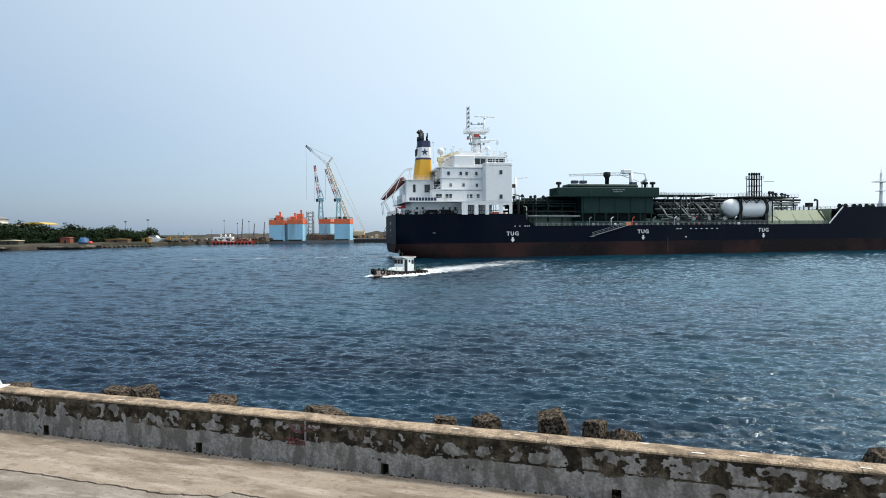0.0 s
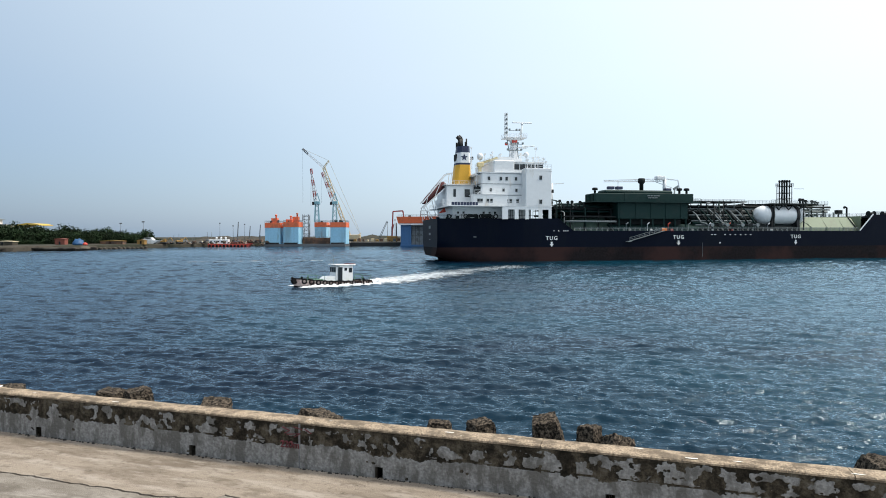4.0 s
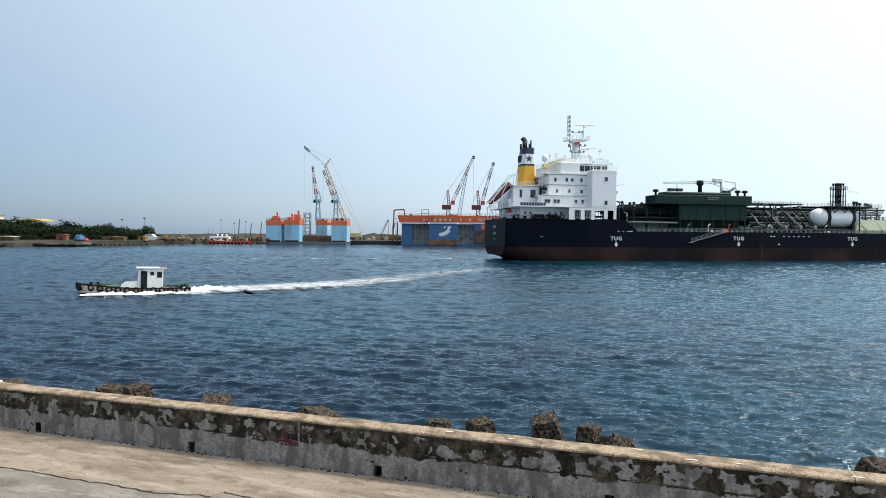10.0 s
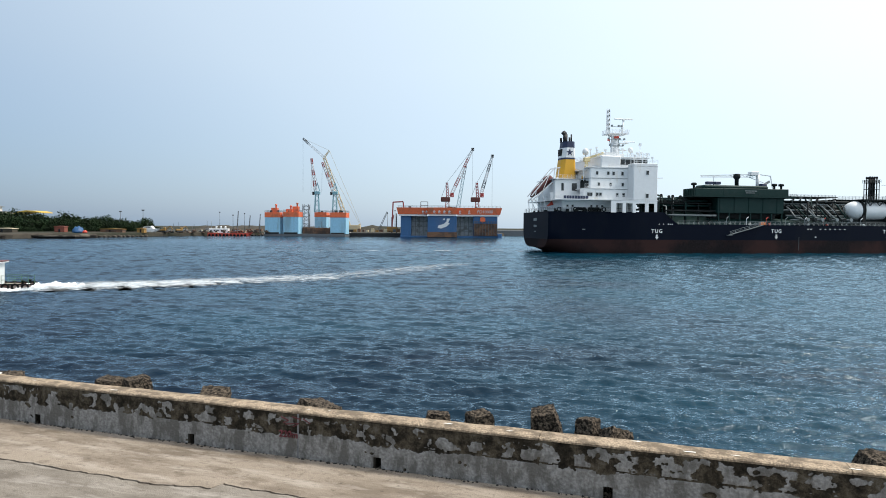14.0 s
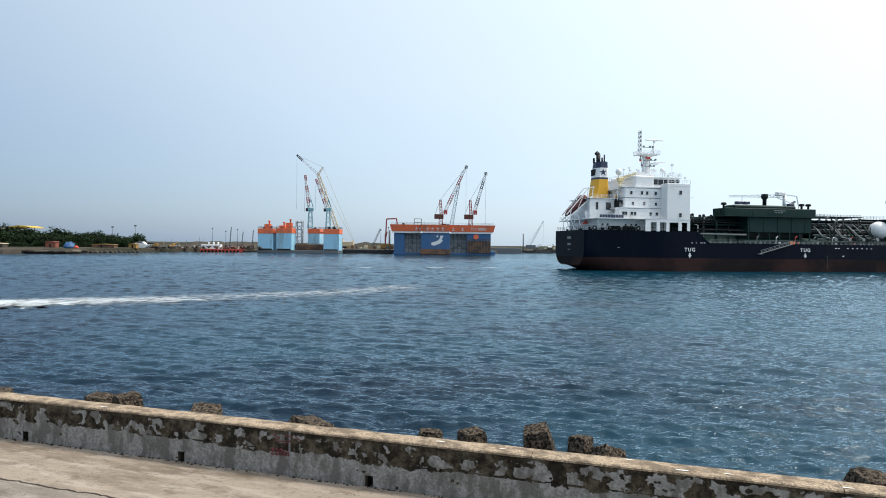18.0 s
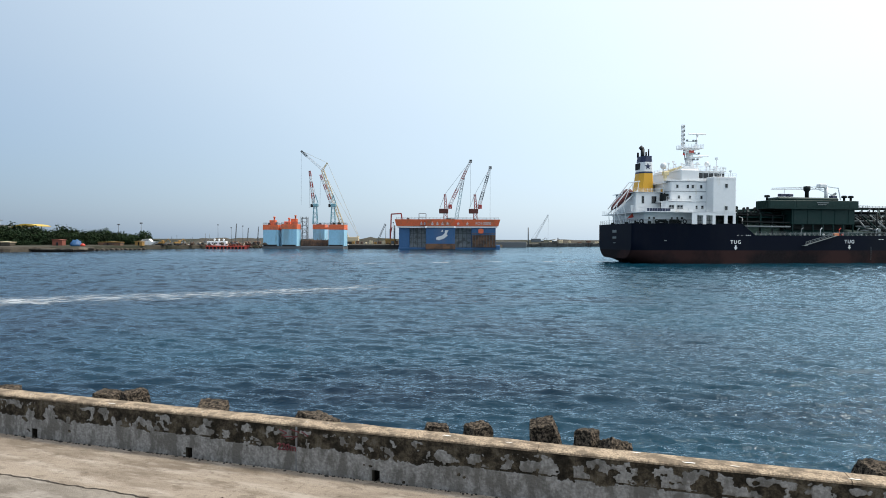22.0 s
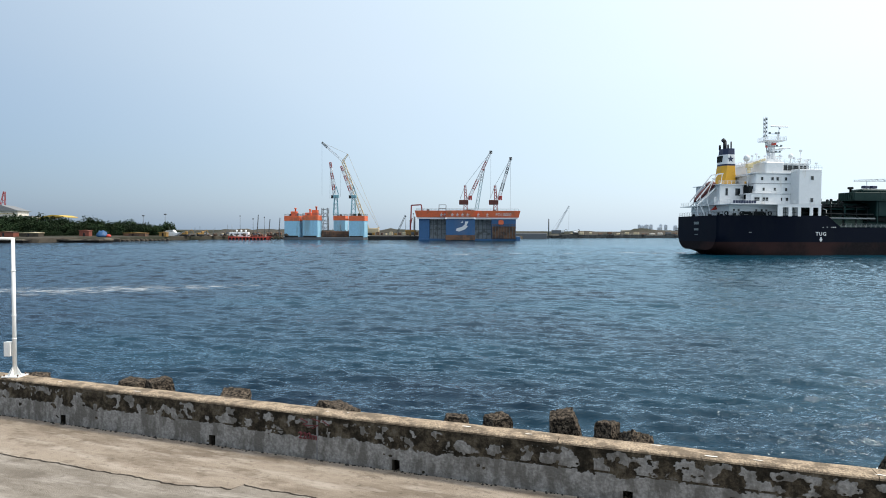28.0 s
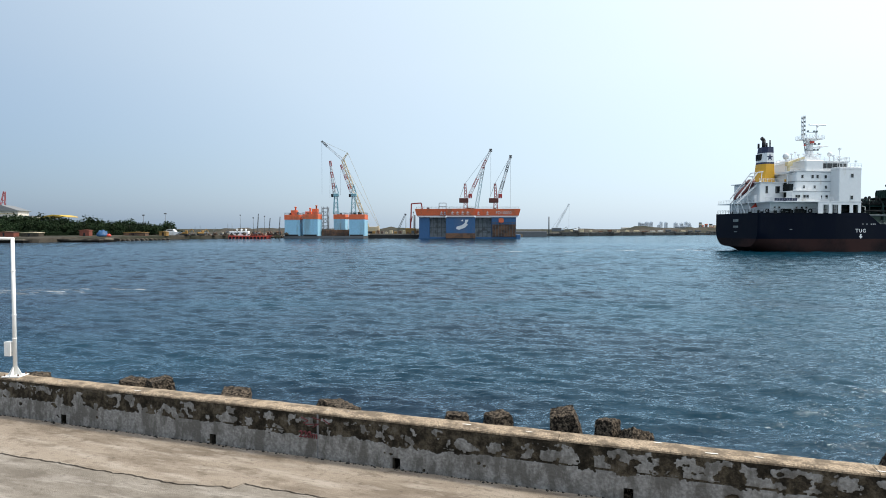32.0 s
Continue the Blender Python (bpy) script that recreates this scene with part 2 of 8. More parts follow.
def truss(bm, a, b, w0, w1, bays, t=0.12, mi=0):
    """A square lattice boom from a to b, four chords and zigzag lacing."""
    a, b = Vector(a), Vector(b)
    ax = (b - a).normalized()
    up = Vector((0, 0, 1)) if abs(ax.z) < 0.95 else Vector((1, 0, 0))
    s = ax.cross(up).normalized()
    u = s.cross(ax).normalized()
    def ring(k):
        f = k / bays
        w = (w0 + (w1 - w0) * f) / 2
        c = a.lerp(b, f)
        return [c + s * i * w + u * j * w for i, j in ((-1, -1), (1, -1), (1, 1), (-1, 1))]
    rings = [ring(k) for k in range(bays + 1)]
    for i in range(4):
        bar(bm, rings[0][i], rings[-1][i], t, mi=mi)
    for k in range(bays):
        for i in range(4):
            j = (i + 1) % 4
            p, q = (rings[k][i], rings[k + 1][j]) if (k + i) % 2 else (rings[k][j], rings[k + 1][i])
            bar(bm, p, q, t * 0.6, mi=mi)
    return bm


def rail(bm, pts, h=1.0, step=2.0, t=0.06, rails=3, mi=0):
    """A guard rail along points at deck level: uprights and horizontal bars."""
    for a, b in zip(pts, pts[1:]):
        a, b = Vector(a), Vector(b)
        k = max(1, round((b - a).length / step))
        for i in range(k + 1):
            c = a.lerp(b, i / k)
            bar(bm, c, c + Vector((0, 0, h)), t, mi=mi)
        for r in range(1, rails + 1):
            z = Vector((0, 0, h * r / rails))
            bar(bm, a + z, b + z, t * 0.8, mi=mi)
    return bm

# ---- setting: water, quay, parapet ----
def water_material():
    m = bpy.data.materials.new("sea_water")
    m.use_nodes = True
    n, l = m.node_tree.nodes, m.node_tree.links
    n.remove(n["Principled BSDF"])
    body = n.new("ShaderNodeBsdfDiffuse")
    gloss = n.new("ShaderNodeBsdfAnisotropic")
    gloss.inputs["Color"].default_value = (0.69, 0.835, 0.925, 1)
    gloss.inputs["Roughness"].default_value = 0.1
    fres = n.new("ShaderNodeFresnel")
    fres.inputs["IOR"].default_value = 1.33
    both_ = n.new("ShaderNodeMixShader")
    l.new(fres.outputs[0], both_.inputs[0])
    l.new(body.outputs[0], both_.inputs[1])
    l.new(gloss.outputs[0], both_.inputs[2])
    l.new(both_.outputs[0], n["Material Output"].inputs["Surface"])
    tc = n.new("ShaderNodeTexCoord")
    def waves(scale, stretch, turn, detail, rough):
        mp = n.new("ShaderNodeMapping")
        mp.inputs["Rotation"].default_value = (0, 0, radians(turn))
        mp.inputs["Scale"].default_value = (scale, scale * stretch, scale)
        l.new(tc.outputs["Object"], mp.inputs["Vector"])
        t = n.new("ShaderNodeTexNoise")
        t.inputs["Scale"].default_value = 1.0
        t.inputs["Detail"].default_value = detail
        t.inputs["Roughness"].default_value = rough
        t.inputs["Distortion"].default_value = 0.0
        l.new(mp.outputs[0], t.inputs["Vector"])
        return t.outputs["Fac"]
    small = waves(5.0, 1.9, 17, 3, 0.6)
    mid = waves(1.5, 2.0, 14, 2, 0.5)
    swell = waves(0.22, 2.0, 16, 2, 0.5)
    big = waves(0.035, 1.6, 20, 3, 0.5)
    last = None
    for height, reach in ((swell, 0.12), (mid, 0.06), (small, 0.045)):
        b = n.new("ShaderNodeBump")
        b.inputs["Strength"].default_value = 1.0
        b.inputs["Distance"].default_value = reach
        l.new(height, b.inputs["Height"])
        if last:
            l.new(last, b.inputs["Normal"])
        last = b.outputs[0]
    for node in (gloss, fres):
        l.new(last, node.inputs["Normal"])
    ramp = n.new("ShaderNodeValToRGB")              # silt and weed tint the water in wide patches; sky sheen shares this ramp
    ramp.color_ramp.elements[0].position, ramp.color_ramp.elements[0].color = 0.38, (0.0004, 0.006, 0.0175, 1)
    ramp.color_ramp.elements[1].position, ramp.color_ramp.elements[1].color = 0.72, (0.0015, 0.032, 0.054, 1)
    sep = n.new("ShaderNodeSeparateXYZ")            # towards the harbour mouth greener and churned; brighter sky sheen put into colour too
    l.new(tc.outputs["Object"], sep.inputs[0])
    grow = n.new("ShaderNodeMapRange")
    grow.inputs["From Min"].default_value, grow.inputs["From Max"].default_value = -20, 60
    grow.inputs["To Min"].default_value, grow.inputs["To Max"].default_value = -0.12, 0.32
    l.new(sep.outputs[0], grow.inputs["Value"])
    tint_and_sheen = n.new("ShaderNodeMath")
    l.new(big, tint_and_sheen.inputs[0])
    l.new(grow.outputs[0], tint_and_sheen.inputs[1])
    l.new(tint_and_sheen.outputs[0], ramp.inputs["Fac"])
    l.new(ramp.outputs[0], body.inputs["Color"])
    return m


M_WATER = water_material()


def water_mesh():
    """One sheet to the horizon, fine where it lies near the quay, with choppy waves."""
    us = np.concatenate([-np.geomspace(1.12, 60, 22)[::-1], np.linspace(-1.1, 1.1, 780), np.geomspace(1.12, 60, 22)])
    rows = [12.0]
    while rows[-1] < 300:
        rows.append(rows[-1] + 0.062 * (rows[-1] / 20) ** 1.15)
    ys = np.concatenate([-np.geomspace(3, 900, 12)[::-1], np.arange(-1, 12, 2.0), rows, np.geomspace(304, 4700, 24)])
    half = 16 + 0.74 * np.clip(ys, 6, 5000)
    gx, gy = us[None, :] * half[:, None], ys[:, None] + 0 * us[None, :]
    stepx = np.gradient(gx, axis=1)
    stepy = np.gradient(ys)[:, None] + 0 * gx
    rng = np.random.RandomState(7)
    z = np.zeros_like(gx)
    for k in range(92):
        wl = 0.24 * 1.035 ** k * rng.uniform(0.95, 1.05)     # wave lengths from 0.3 to 6.5 m
        th = radians(257) + rng.normal(0, 0.36)
        amp = 0.08 * wl / 6.283 * (0.8 / wl) ** (0.45 if wl < 0.8 else 1.2)
        fade = np.clip(1.7 - 4.2 * np.maximum(stepx * abs(math.cos(th)), stepy * abs(math.sin(th))) / wl, 0, 1)
        if wl > 1.5:                                         # longer and steeper out in the open basin
            fade = fade * (1 + 3.4 * np.clip((gy - 55) / 170, 0, 1))
        ph = 2 * math.pi / wl * (gx * math.cos(th) + gy * math.sin(th)) + rng.uniform(0, 6.28)
        z += amp * fade * (np.sin(ph) - 0.28 * np.sin(2 * ph))  # steep on the side that runs ashore
    ny, nx = gx.shape
    co = np.stack([gx, gy, z], -1).reshape(-1, 3)
    idx = np.arange(ny * nx).reshape(ny, nx)
    quads = np.stack([idx[:-1, :-1], idx[:-1, 1:], idx[1:, 1:], idx[1:, :-1]], -1).reshape(-1, 4)
    me = bpy.data.meshes.new("water")
    me.vertices.add(len(co))
    me.vertices.foreach_set("co", co.ravel().astype(np.float32))
    me.loops.add(quads.size)
    me.loops.foreach_set("vertex_index", quads.ravel().astype(np.int32))
    me.polygons.add(len(quads))
    me.polygons.foreach_set("loop_start", np.arange(0, quads.size, 4, dtype=np.int32))
    me.polygons.foreach_set("use_smooth", np.ones(len(quads), dtype=bool))
    me.update(calc_edges=True)
    me.materials.append(M_WATER)
    return me


water = tagged(new("water", water_mesh()), "dark blue choppy harbour water with small waves", "water", kind="structure")

PAVE = 1.8


def paving(name, base, stain, worn):
    """Concrete brushed along the quay: long drying stains, worn pale streaks, pits and grit."""
    m = mat(name, base, 0.93, var=0.34, scale=9.0, bump=0.4, spec=0.15)
    n, l = m.node_tree.nodes, m.node_tree.links
    p = n["Principled BSDF"]
    last = p.inputs["Base Color"].links[0].from_socket
    tc = n.new("ShaderNodeTexCoord")
    for (sx, sy, turn), lo, hi, colour, most in (((0.30, 1.1, 10), 0.46, 0.62, stain, 0.75), ((0.55, 3.0, -6), 0.50, 0.64, worn, 0.85), ((1.5, 2.4, 25), 0.54, 0.64, stain, 0.7), ((8, 10, 0), 0.56, 0.66, tuple(c * 0.55 for c in stain), 0.6)):
        mp = n.new("ShaderNodeMapping")
        mp.inputs["Scale"].default_value = (sx, sy, 1)
        mp.inputs["Rotation"].default_value = (0, 0, radians(turn))
        l.new(tc.outputs["Object"], mp.inputs["Vector"])
        nz = n.new("ShaderNodeTexNoise")
        nz.inputs["Scale"].default_value, nz.inputs["Detail"].default_value, nz.inputs["Roughness"].default_value = 1.0, 9, 0.68
        l.new(mp.outputs[0], nz.inputs["Vector"])
        r = n.new("ShaderNodeMapRange")
        r.inputs["From Min"].default_value, r.inputs["From Max"].default_value, r.inputs["To Max"].default_value = lo, hi, most
        l.new(nz.outputs["Fac"], r.inputs["Value"])
        mix = n.new("ShaderNodeMixRGB")
        mix.inputs["Color2"].default_value = (*colour, 1)
        l.new(r.outputs[0], mix.inputs["Fac"])
        l.new(last, mix.inputs["Color1"])
        last = mix.outputs[0]
    l.new(last, p.inputs["Base Color"])
    return m


WALL = pose(-9.410, 14.489, PAVE, 0, 0, -17.41)      # along the parapet: x along its face, y away from the quay
M_PAVE = paving("worn_concrete_paving", (0.285, 0.24, 0.192), (0.135, 0.108, 0.082), (0.37, 0.325, 0.275))
M_PAVE2 = paving("older_concrete_paving", (0.235, 0.21, 0.178), (0.13, 0.112, 0.092), (0.34, 0.31, 0.275))
M_MOSS = mat("blackened_mossy_concrete", (0.024, 0.022, 0.017), 0.95, var=0.5, scale=2.6, bump=0.7, dirt=(0.085, 0.078, 0.066), dirt_amount=0.5, dirt_scale=4.5, streak=0.3, spec=0.12)
M_PLASTER = mat("grey_cement_render", (0.178, 0.183, 0.19), 0.92, var=0.28, scale=1.6, bump=0.6, dirt=(0.105, 0.106, 0.108), dirt_amount=0.45, dirt_scale=3.2, streak=0.3, spec=0.12)
# the coping's pale, warm sunlit tone is put into its base colour
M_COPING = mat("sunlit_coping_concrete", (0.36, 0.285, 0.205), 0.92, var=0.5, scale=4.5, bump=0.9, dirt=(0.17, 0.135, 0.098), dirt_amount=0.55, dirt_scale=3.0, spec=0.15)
M_LIME = mat("white_paint_splash", (0.75, 0.72, 0.66), 0.85, var=0.1)
M_CRACK = mat("dark_joint_filler", (0.03, 0.028, 0.025), 0.95, var=0.3)
M_SCRIBBLE = mat("faded_red_paint", (0.13, 0.032, 0.038), 0.85, var=0.5)
WH = 0.93                                            # height of the parapet
DRAINS = [-4.25 + 4.255 * k + 0.02 for k in range(-4, 13)]


def parapet():
    bm = bmesh.new()
    cuts = [-60.0]
    for d in DRAINS:
        cuts += [d - 0.075, d + 0.075]
    cuts.append(60.0)
    for a, b in zip(cuts[0::2], cuts[1::2]):
        box(bm, a, b, 0, 0.42, -0.4, 0.21)
    box(bm, -60, 60, 0, 0.42, 0.21, WH - 0.05)
    box(bm, -60, 60, 0.3, 0.41, -0.3, 0.2)
    return bm


parapet_wall = solo("parapet_wall", parapet(), M_MOSS, "blackened concrete parapet wall along the quay edge", "wall", m=WALL, kind="structure")
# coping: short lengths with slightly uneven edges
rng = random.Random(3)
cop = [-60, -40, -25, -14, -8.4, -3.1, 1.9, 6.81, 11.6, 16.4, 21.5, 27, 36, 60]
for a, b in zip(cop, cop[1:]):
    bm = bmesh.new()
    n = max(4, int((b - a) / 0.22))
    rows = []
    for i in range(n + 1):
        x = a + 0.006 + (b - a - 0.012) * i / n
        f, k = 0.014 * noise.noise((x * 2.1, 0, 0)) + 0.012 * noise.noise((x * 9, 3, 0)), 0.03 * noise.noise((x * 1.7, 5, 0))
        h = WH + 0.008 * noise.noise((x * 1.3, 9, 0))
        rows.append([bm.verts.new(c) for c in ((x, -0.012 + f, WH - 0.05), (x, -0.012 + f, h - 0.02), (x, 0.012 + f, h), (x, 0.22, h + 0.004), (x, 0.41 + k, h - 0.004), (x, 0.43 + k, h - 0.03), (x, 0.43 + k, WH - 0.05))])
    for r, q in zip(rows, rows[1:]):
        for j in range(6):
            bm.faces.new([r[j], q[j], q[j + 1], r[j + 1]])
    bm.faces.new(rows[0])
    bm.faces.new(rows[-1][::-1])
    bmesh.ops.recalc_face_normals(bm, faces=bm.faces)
    part("coping", bm, M_COPING, parapet_wall, "sandy concrete coping, sunlit tone put into its colour")
# cement render over the mossy casting: whole on the lower half, flaked to islands above
def flaked_material():
    m = mat("flaked_cement_over_moss", (0.25, 0.25, 0.245), 0.93, var=0.3, scale=3.0, bump=0.55, dirt=(0.135, 0.132, 0.125), dirt_amount=0.6, dirt_scale=3.4, streak=0.45, spec=0.12)
    n, l = m.node_tree.nodes, m.node_tree.links
    p = n["Principled BSDF"]
    cement = p.inputs["Base Color"].links[0].from_socket
    tc = n.new("ShaderNodeTexCoord")
    sep = n.new("ShaderNodeSeparateXYZ")
    l.new(tc.outputs["Object"], sep.inputs[0])
    grow = n.new("ShaderNodeTexNoise")
    grow.inputs["Scale"].default_value, grow.inputs["Detail"].default_value, grow.inputs["Roughness"].default_value = 3.2, 9, 0.72
    l.new(tc.outputs["Object"], grow.inputs["Vector"])
    moss = n.new("ShaderNodeValToRGB")
    tones = ((0.36, (0.010, 0.009, 0.007)), (0.47, (0.028, 0.024, 0.018)), (0.56, (0.075, 0.063, 0.046)), (0.68, (0.13, 0.12, 0.10)))
    while len(moss.color_ramp.elements) < len(tones):
        moss.color_ramp.elements.new(0.5)
    for e, (q, c) in zip(moss.color_ramp.elements, tones):
        e.position, e.color = q, (*c, 1)
    l.new(grow.outputs["Fac"], moss.inputs["Fac"])
    thick = n.new("ShaderNodeMapRange")              # the coat stands 14 mm proud of the casting
    thick.inputs["From Min"].default_value, thick.inputs["From Max"].default_value = -0.008, -0.0135
    l.new(sep.outputs[1], thick.inputs["Value"])
    mix = n.new("ShaderNodeMixRGB")
    l.new(thick.outputs[0], mix.inputs["Fac"])
    l.new(moss.outputs[0], mix.inputs["Color1"])
    l.new(cement, mix.inputs["Color2"])
    l.new(mix.outputs[0], p.inputs["Base Color"])
    return m


M_FLAKED = flaked_material()


def coat(x, z):
    """How far the coat stands proud, 0 to 1."""
    edge = 0.47 + 0.07 * noise.noise((x * 0.6, 1, 2)) + 0.06 * noise.noise((x * 2.3, 4, 1)) + 0.045 * noise.noise((x * 7.0, z * 3, 8)) + 0.03 * noise.noise((x * 19.0, z * 9, 8))
    low = (edge - z) / 0.02
    much = 0.17 * smooth_step((x - 9.0) / 3.0) + 0.04 * noise.noise((x * 0.5, 7, 7))
    isle = noise.noise((x * 3.1, z * 4.4, 11)) + 0.45 * noise.noise((x * 8.5, z * 9.5, 3)) + 0.2 * noise.noise((x * 21, z * 23, 5))
    isle = (isle - 0.13 + much - 0.5 * max(0.0, z - 0.80) / 0.08) / 0.07
    chip = (0.60 - noise.noise((x * 2.6, z * 6.0, 21)) - 0.35 * noise.noise((x * 9.0, z * 12, 2)) + 0.25 * max(0.0, 0.35 - z)) / 0.05
    if 3.4 < x < 6.7 or x > 9.4:                         # an open joint in the casting at half height
        seam = 0.49 + 0.02 * noise.noise((x * 1.3, 3, 3)) + 0.012 * noise.noise((x * 7, 3, 9))
        if abs(z - seam) < 0.012 + 0.012 * noise.noise((x * 5, 8, 1)):
            return 0.0
    return min(1.0, max(0.0, min(max(low, isle), chip)))


def smooth_step(v):
    v = min(1.0, max(0.0, v))
    return v * v * (3 - 2 * v)


for a, b in zip(DRAINS, DRAINS[1:]):
    near = -5 < a < 22
    step = 0.016 if near else 0.12
    nx, nz = round((b - a) / step), 54 if near else 10
    z0, z1 = -0.02, WH - 0.05
    vs, fs = [], []
    for i in range(nx + 1):
        x = a + (b - a) * i / nx
        for j in range(nz + 1):
            z = z0 + (z1 - z0) * j / nz
            vs.append((x, -0.003 - 0.0125 * coat(x, z), z))
    for i in range(nx):
        x = a + (b - a) * (i + 0.5) / nx
        for j in range(nz):
            if min(x - a, b - x) < 0.075 and z0 + (z1 - z0) * (j + 0.5) / nz < 0.21:
                continue                                 # the drain hole
            k = i * (nz + 1) + j
            fs.append((k, k + nz + 1, k + nz + 2, k + 1))
    me = bpy.data.meshes.new("render_coat")
    me.from_pydata(vs, [], fs)
    me.materials.append(M_FLAKED)
    for poly in me.polygons:
        poly.use_smooth = True
    ob = new("render_coat", me)
    ob.parent = parapet_wall
    tagged(ob, "grey cement render flaked off a blackened casting")
# joints between the castings, and the mark beside one of them
bm = bmesh.new()
box(bm, 6.81, 6.845, -0.02, 0.003, -0.01, WH - 0.05)
part("casting_joint", bm, M_PLASTER, parapet_wall)
bm = bmesh.new()
for i in range(17):
    x = -2.5 + i * 1.2 + rng.uniform(-0.4, 0.4)
    n = 9
    cx, cy, r = x + rng.uniform(-0.8, 0.8), rng.uniform(0.06, 0.34), 0.012 + 0.07 * rng.random() ** 2
    vs = [bm.verts.new((cx + r * 1.9 * math.cos(6.283 * j / n) * rng.uniform(0.6, 1.2), min(0.4, max(0.03, cy + 0.4 * r * math.sin(6.283 * j / n) * rng.uniform(0.6, 1.2))), WH + 0.013)) for j in range(n)]
    bm.faces.new(vs)
parts("paint_splash", bm, M_LIME, parapet_wall, "white paint splash on the coping")

# paving: one quay body, with slabs parted by a wandering crack
bm = bmesh.new()
box(bm, -400, 120, -14, 0.3, -3.5, -0.06)
pavement = solo("pavement", bm, M_PAVE2, "cracked sandy concrete paving of the quay", "pavement", m=WALL, kind="structure")


def crack_y(x):
    return -1.93 + 0.05 * math.sin(x * 1.1) + 0.09 * noise.noise((x * 0.9, 0, 3)) + 0.05 * noise.noise((x * 4.0, 2, 3)) + 0.03 * noise.noise((x * 11.0, 2, 3)) + 0.07 * max(-8, min(8, x - 3)) * 0.35 if x < 6.2 else -1.60 + 0.09 * noise.noise((x * 0.9, 0, 3)) + 0.05 * noise.noise((x * 4.0, 2, 3)) + 0.03 * noise.noise((x * 11.0, 2, 3))


def slab(x0, x1, y_lo, y_hi, name, m):
    bm = bmesh.new()
    n = max(8, int((x1 - x0) / 0.08)) if x1 - x0 < 40 else 60
    up, dn = [], []
    for i in range(n + 1):
        x = x0 + (x1 - x0) * i / n
        lo, hi = y_lo(x), y_hi(x)
        up.append([bm.verts.new((x, lo + (hi - lo) * j / 6, 0.006 * noise.noise((x * 0.7, j * 1.1, 4)))) for j in range(7)])
        dn.append((bm.verts.new((x, lo, -0.06)), bm.verts.new((x, hi, -0.06))))
    for i in range(n):
        for j in range(6):
            bm.faces.new([up[i][j], up[i + 1][j], up[i + 1][j + 1], up[i][j + 1]])
        bm.faces.new([dn[i][0], dn[i + 1][0], up[i + 1][0], up[i][0]])
        bm.faces.new([up[i][6], up[i + 1][6], dn[i + 1][1], dn[i][1]])
    return part(name, bm, m, pavement)


edges = [-400, -60, -9.0, 20.0, 60.0, 120]
for a, b in zip(edges, edges[1:]):
    slab(a + 0.01, b - 0.01, lambda x: crack_y(x) + 0.026 + 0.02 * noise.noise((x * 9, 1, 1)), lambda x: -0.004, "slab", M_PAVE)
    slab(a + 0.01, b - 0.01, lambda x: -8.0, lambda x: crack_y(x) - 0.026 + 0.02 * noise.noise((x * 11, 6, 1)), "slab", M_PAVE2)
    slab(a + 0.01, b - 0.01, lambda x: -14.0, lambda x: -8.02, "slab", M_PAVE2)
bm = bmesh.new()                                     # grit and moss along the foot of the wall
for i in range(420):
    x = rng.uniform(-4, 20)
    y = -0.02 - abs(rng.gauss(0, 0.03))
    r = rng.uniform(0.008, 0.03)
    lathe(bm, [(r, 0), (r * 0.7, r * 0.7), (0.001, r)], 5, (x, y, -0.002))
tagged(part("grit", bm, M_CRACK, pavement, "dark grit along the foot of the wall"), kind="stuff")
bm = bmesh.new()                                     # raised platform on which the camera stands
box(bm, -30, 40, -19, -12.2, -3.5, 2.95)
solo("viewing_terrace", bm, M_PLASTER, "plain grey concrete terrace behind the quay road", "terrace", m=WALL, kind="structure")

# ---- the gas carrier: x runs from the transom to the bow, y to port, z up from the waterline ----
def smooth01(v):
    v = min(1.0, max(0.0, v))
    return v * v * (3 - 2 * v)


DECK_PTS = ((0, 10.8), (30.5, 10.8), (34.5, 7.7), (120.2, 7.7), (124.6, 12.3), (140, 12.5), (163, 13.4))


def deck_z(s):
    for (a, za), (b, zb) in zip(DECK_PTS, DECK_PTS[1:]):
        if s <= b:
            return za + (zb - za) * (s - a) / (b - a)
    return DECK_PTS[-1][1]


def keel_z(s):
    return max(-2.5, 1.3 - 3.6 * smooth01(s / 11.0)) if s < 11 else -2.5


def breadth(s, z):
    """Half the hull's breadth."""
    full = 10.2 + 3.1 * smooth01(s / 26.0)
    k = keel_z(s)
    if s < 40:
        rise = 4.5 - 3.2 * smooth01(s / 34.0)
        c = min(1.0, max(0.0, (z - k) / rise))
        full *= 0.55 + 0.45 * math.sqrt(max(0.0, 1 - (1 - c) ** 2)) if s < 34 else 1.0
    h = min(1.0, max(0.0, (z + 2.5) / 15.5))
    tip, begin = 156.5 + 6.5 * h, 112.0 + 16.0 * h
    if s > begin:
        full *= math.sqrt(max(0.0, 1 - ((s - begin) / (tip - begin)) ** (1.8 + 0.5 * h))) if s < tip else 0.0
    return full


BOOT = 3.6
STATIONS = sorted({*[i * 1.0 for i in range(0, 40)], 30.5, 34.5, *range(40, 112, 6), 120.2, 124.6, *range(112, 164, 2), 163})


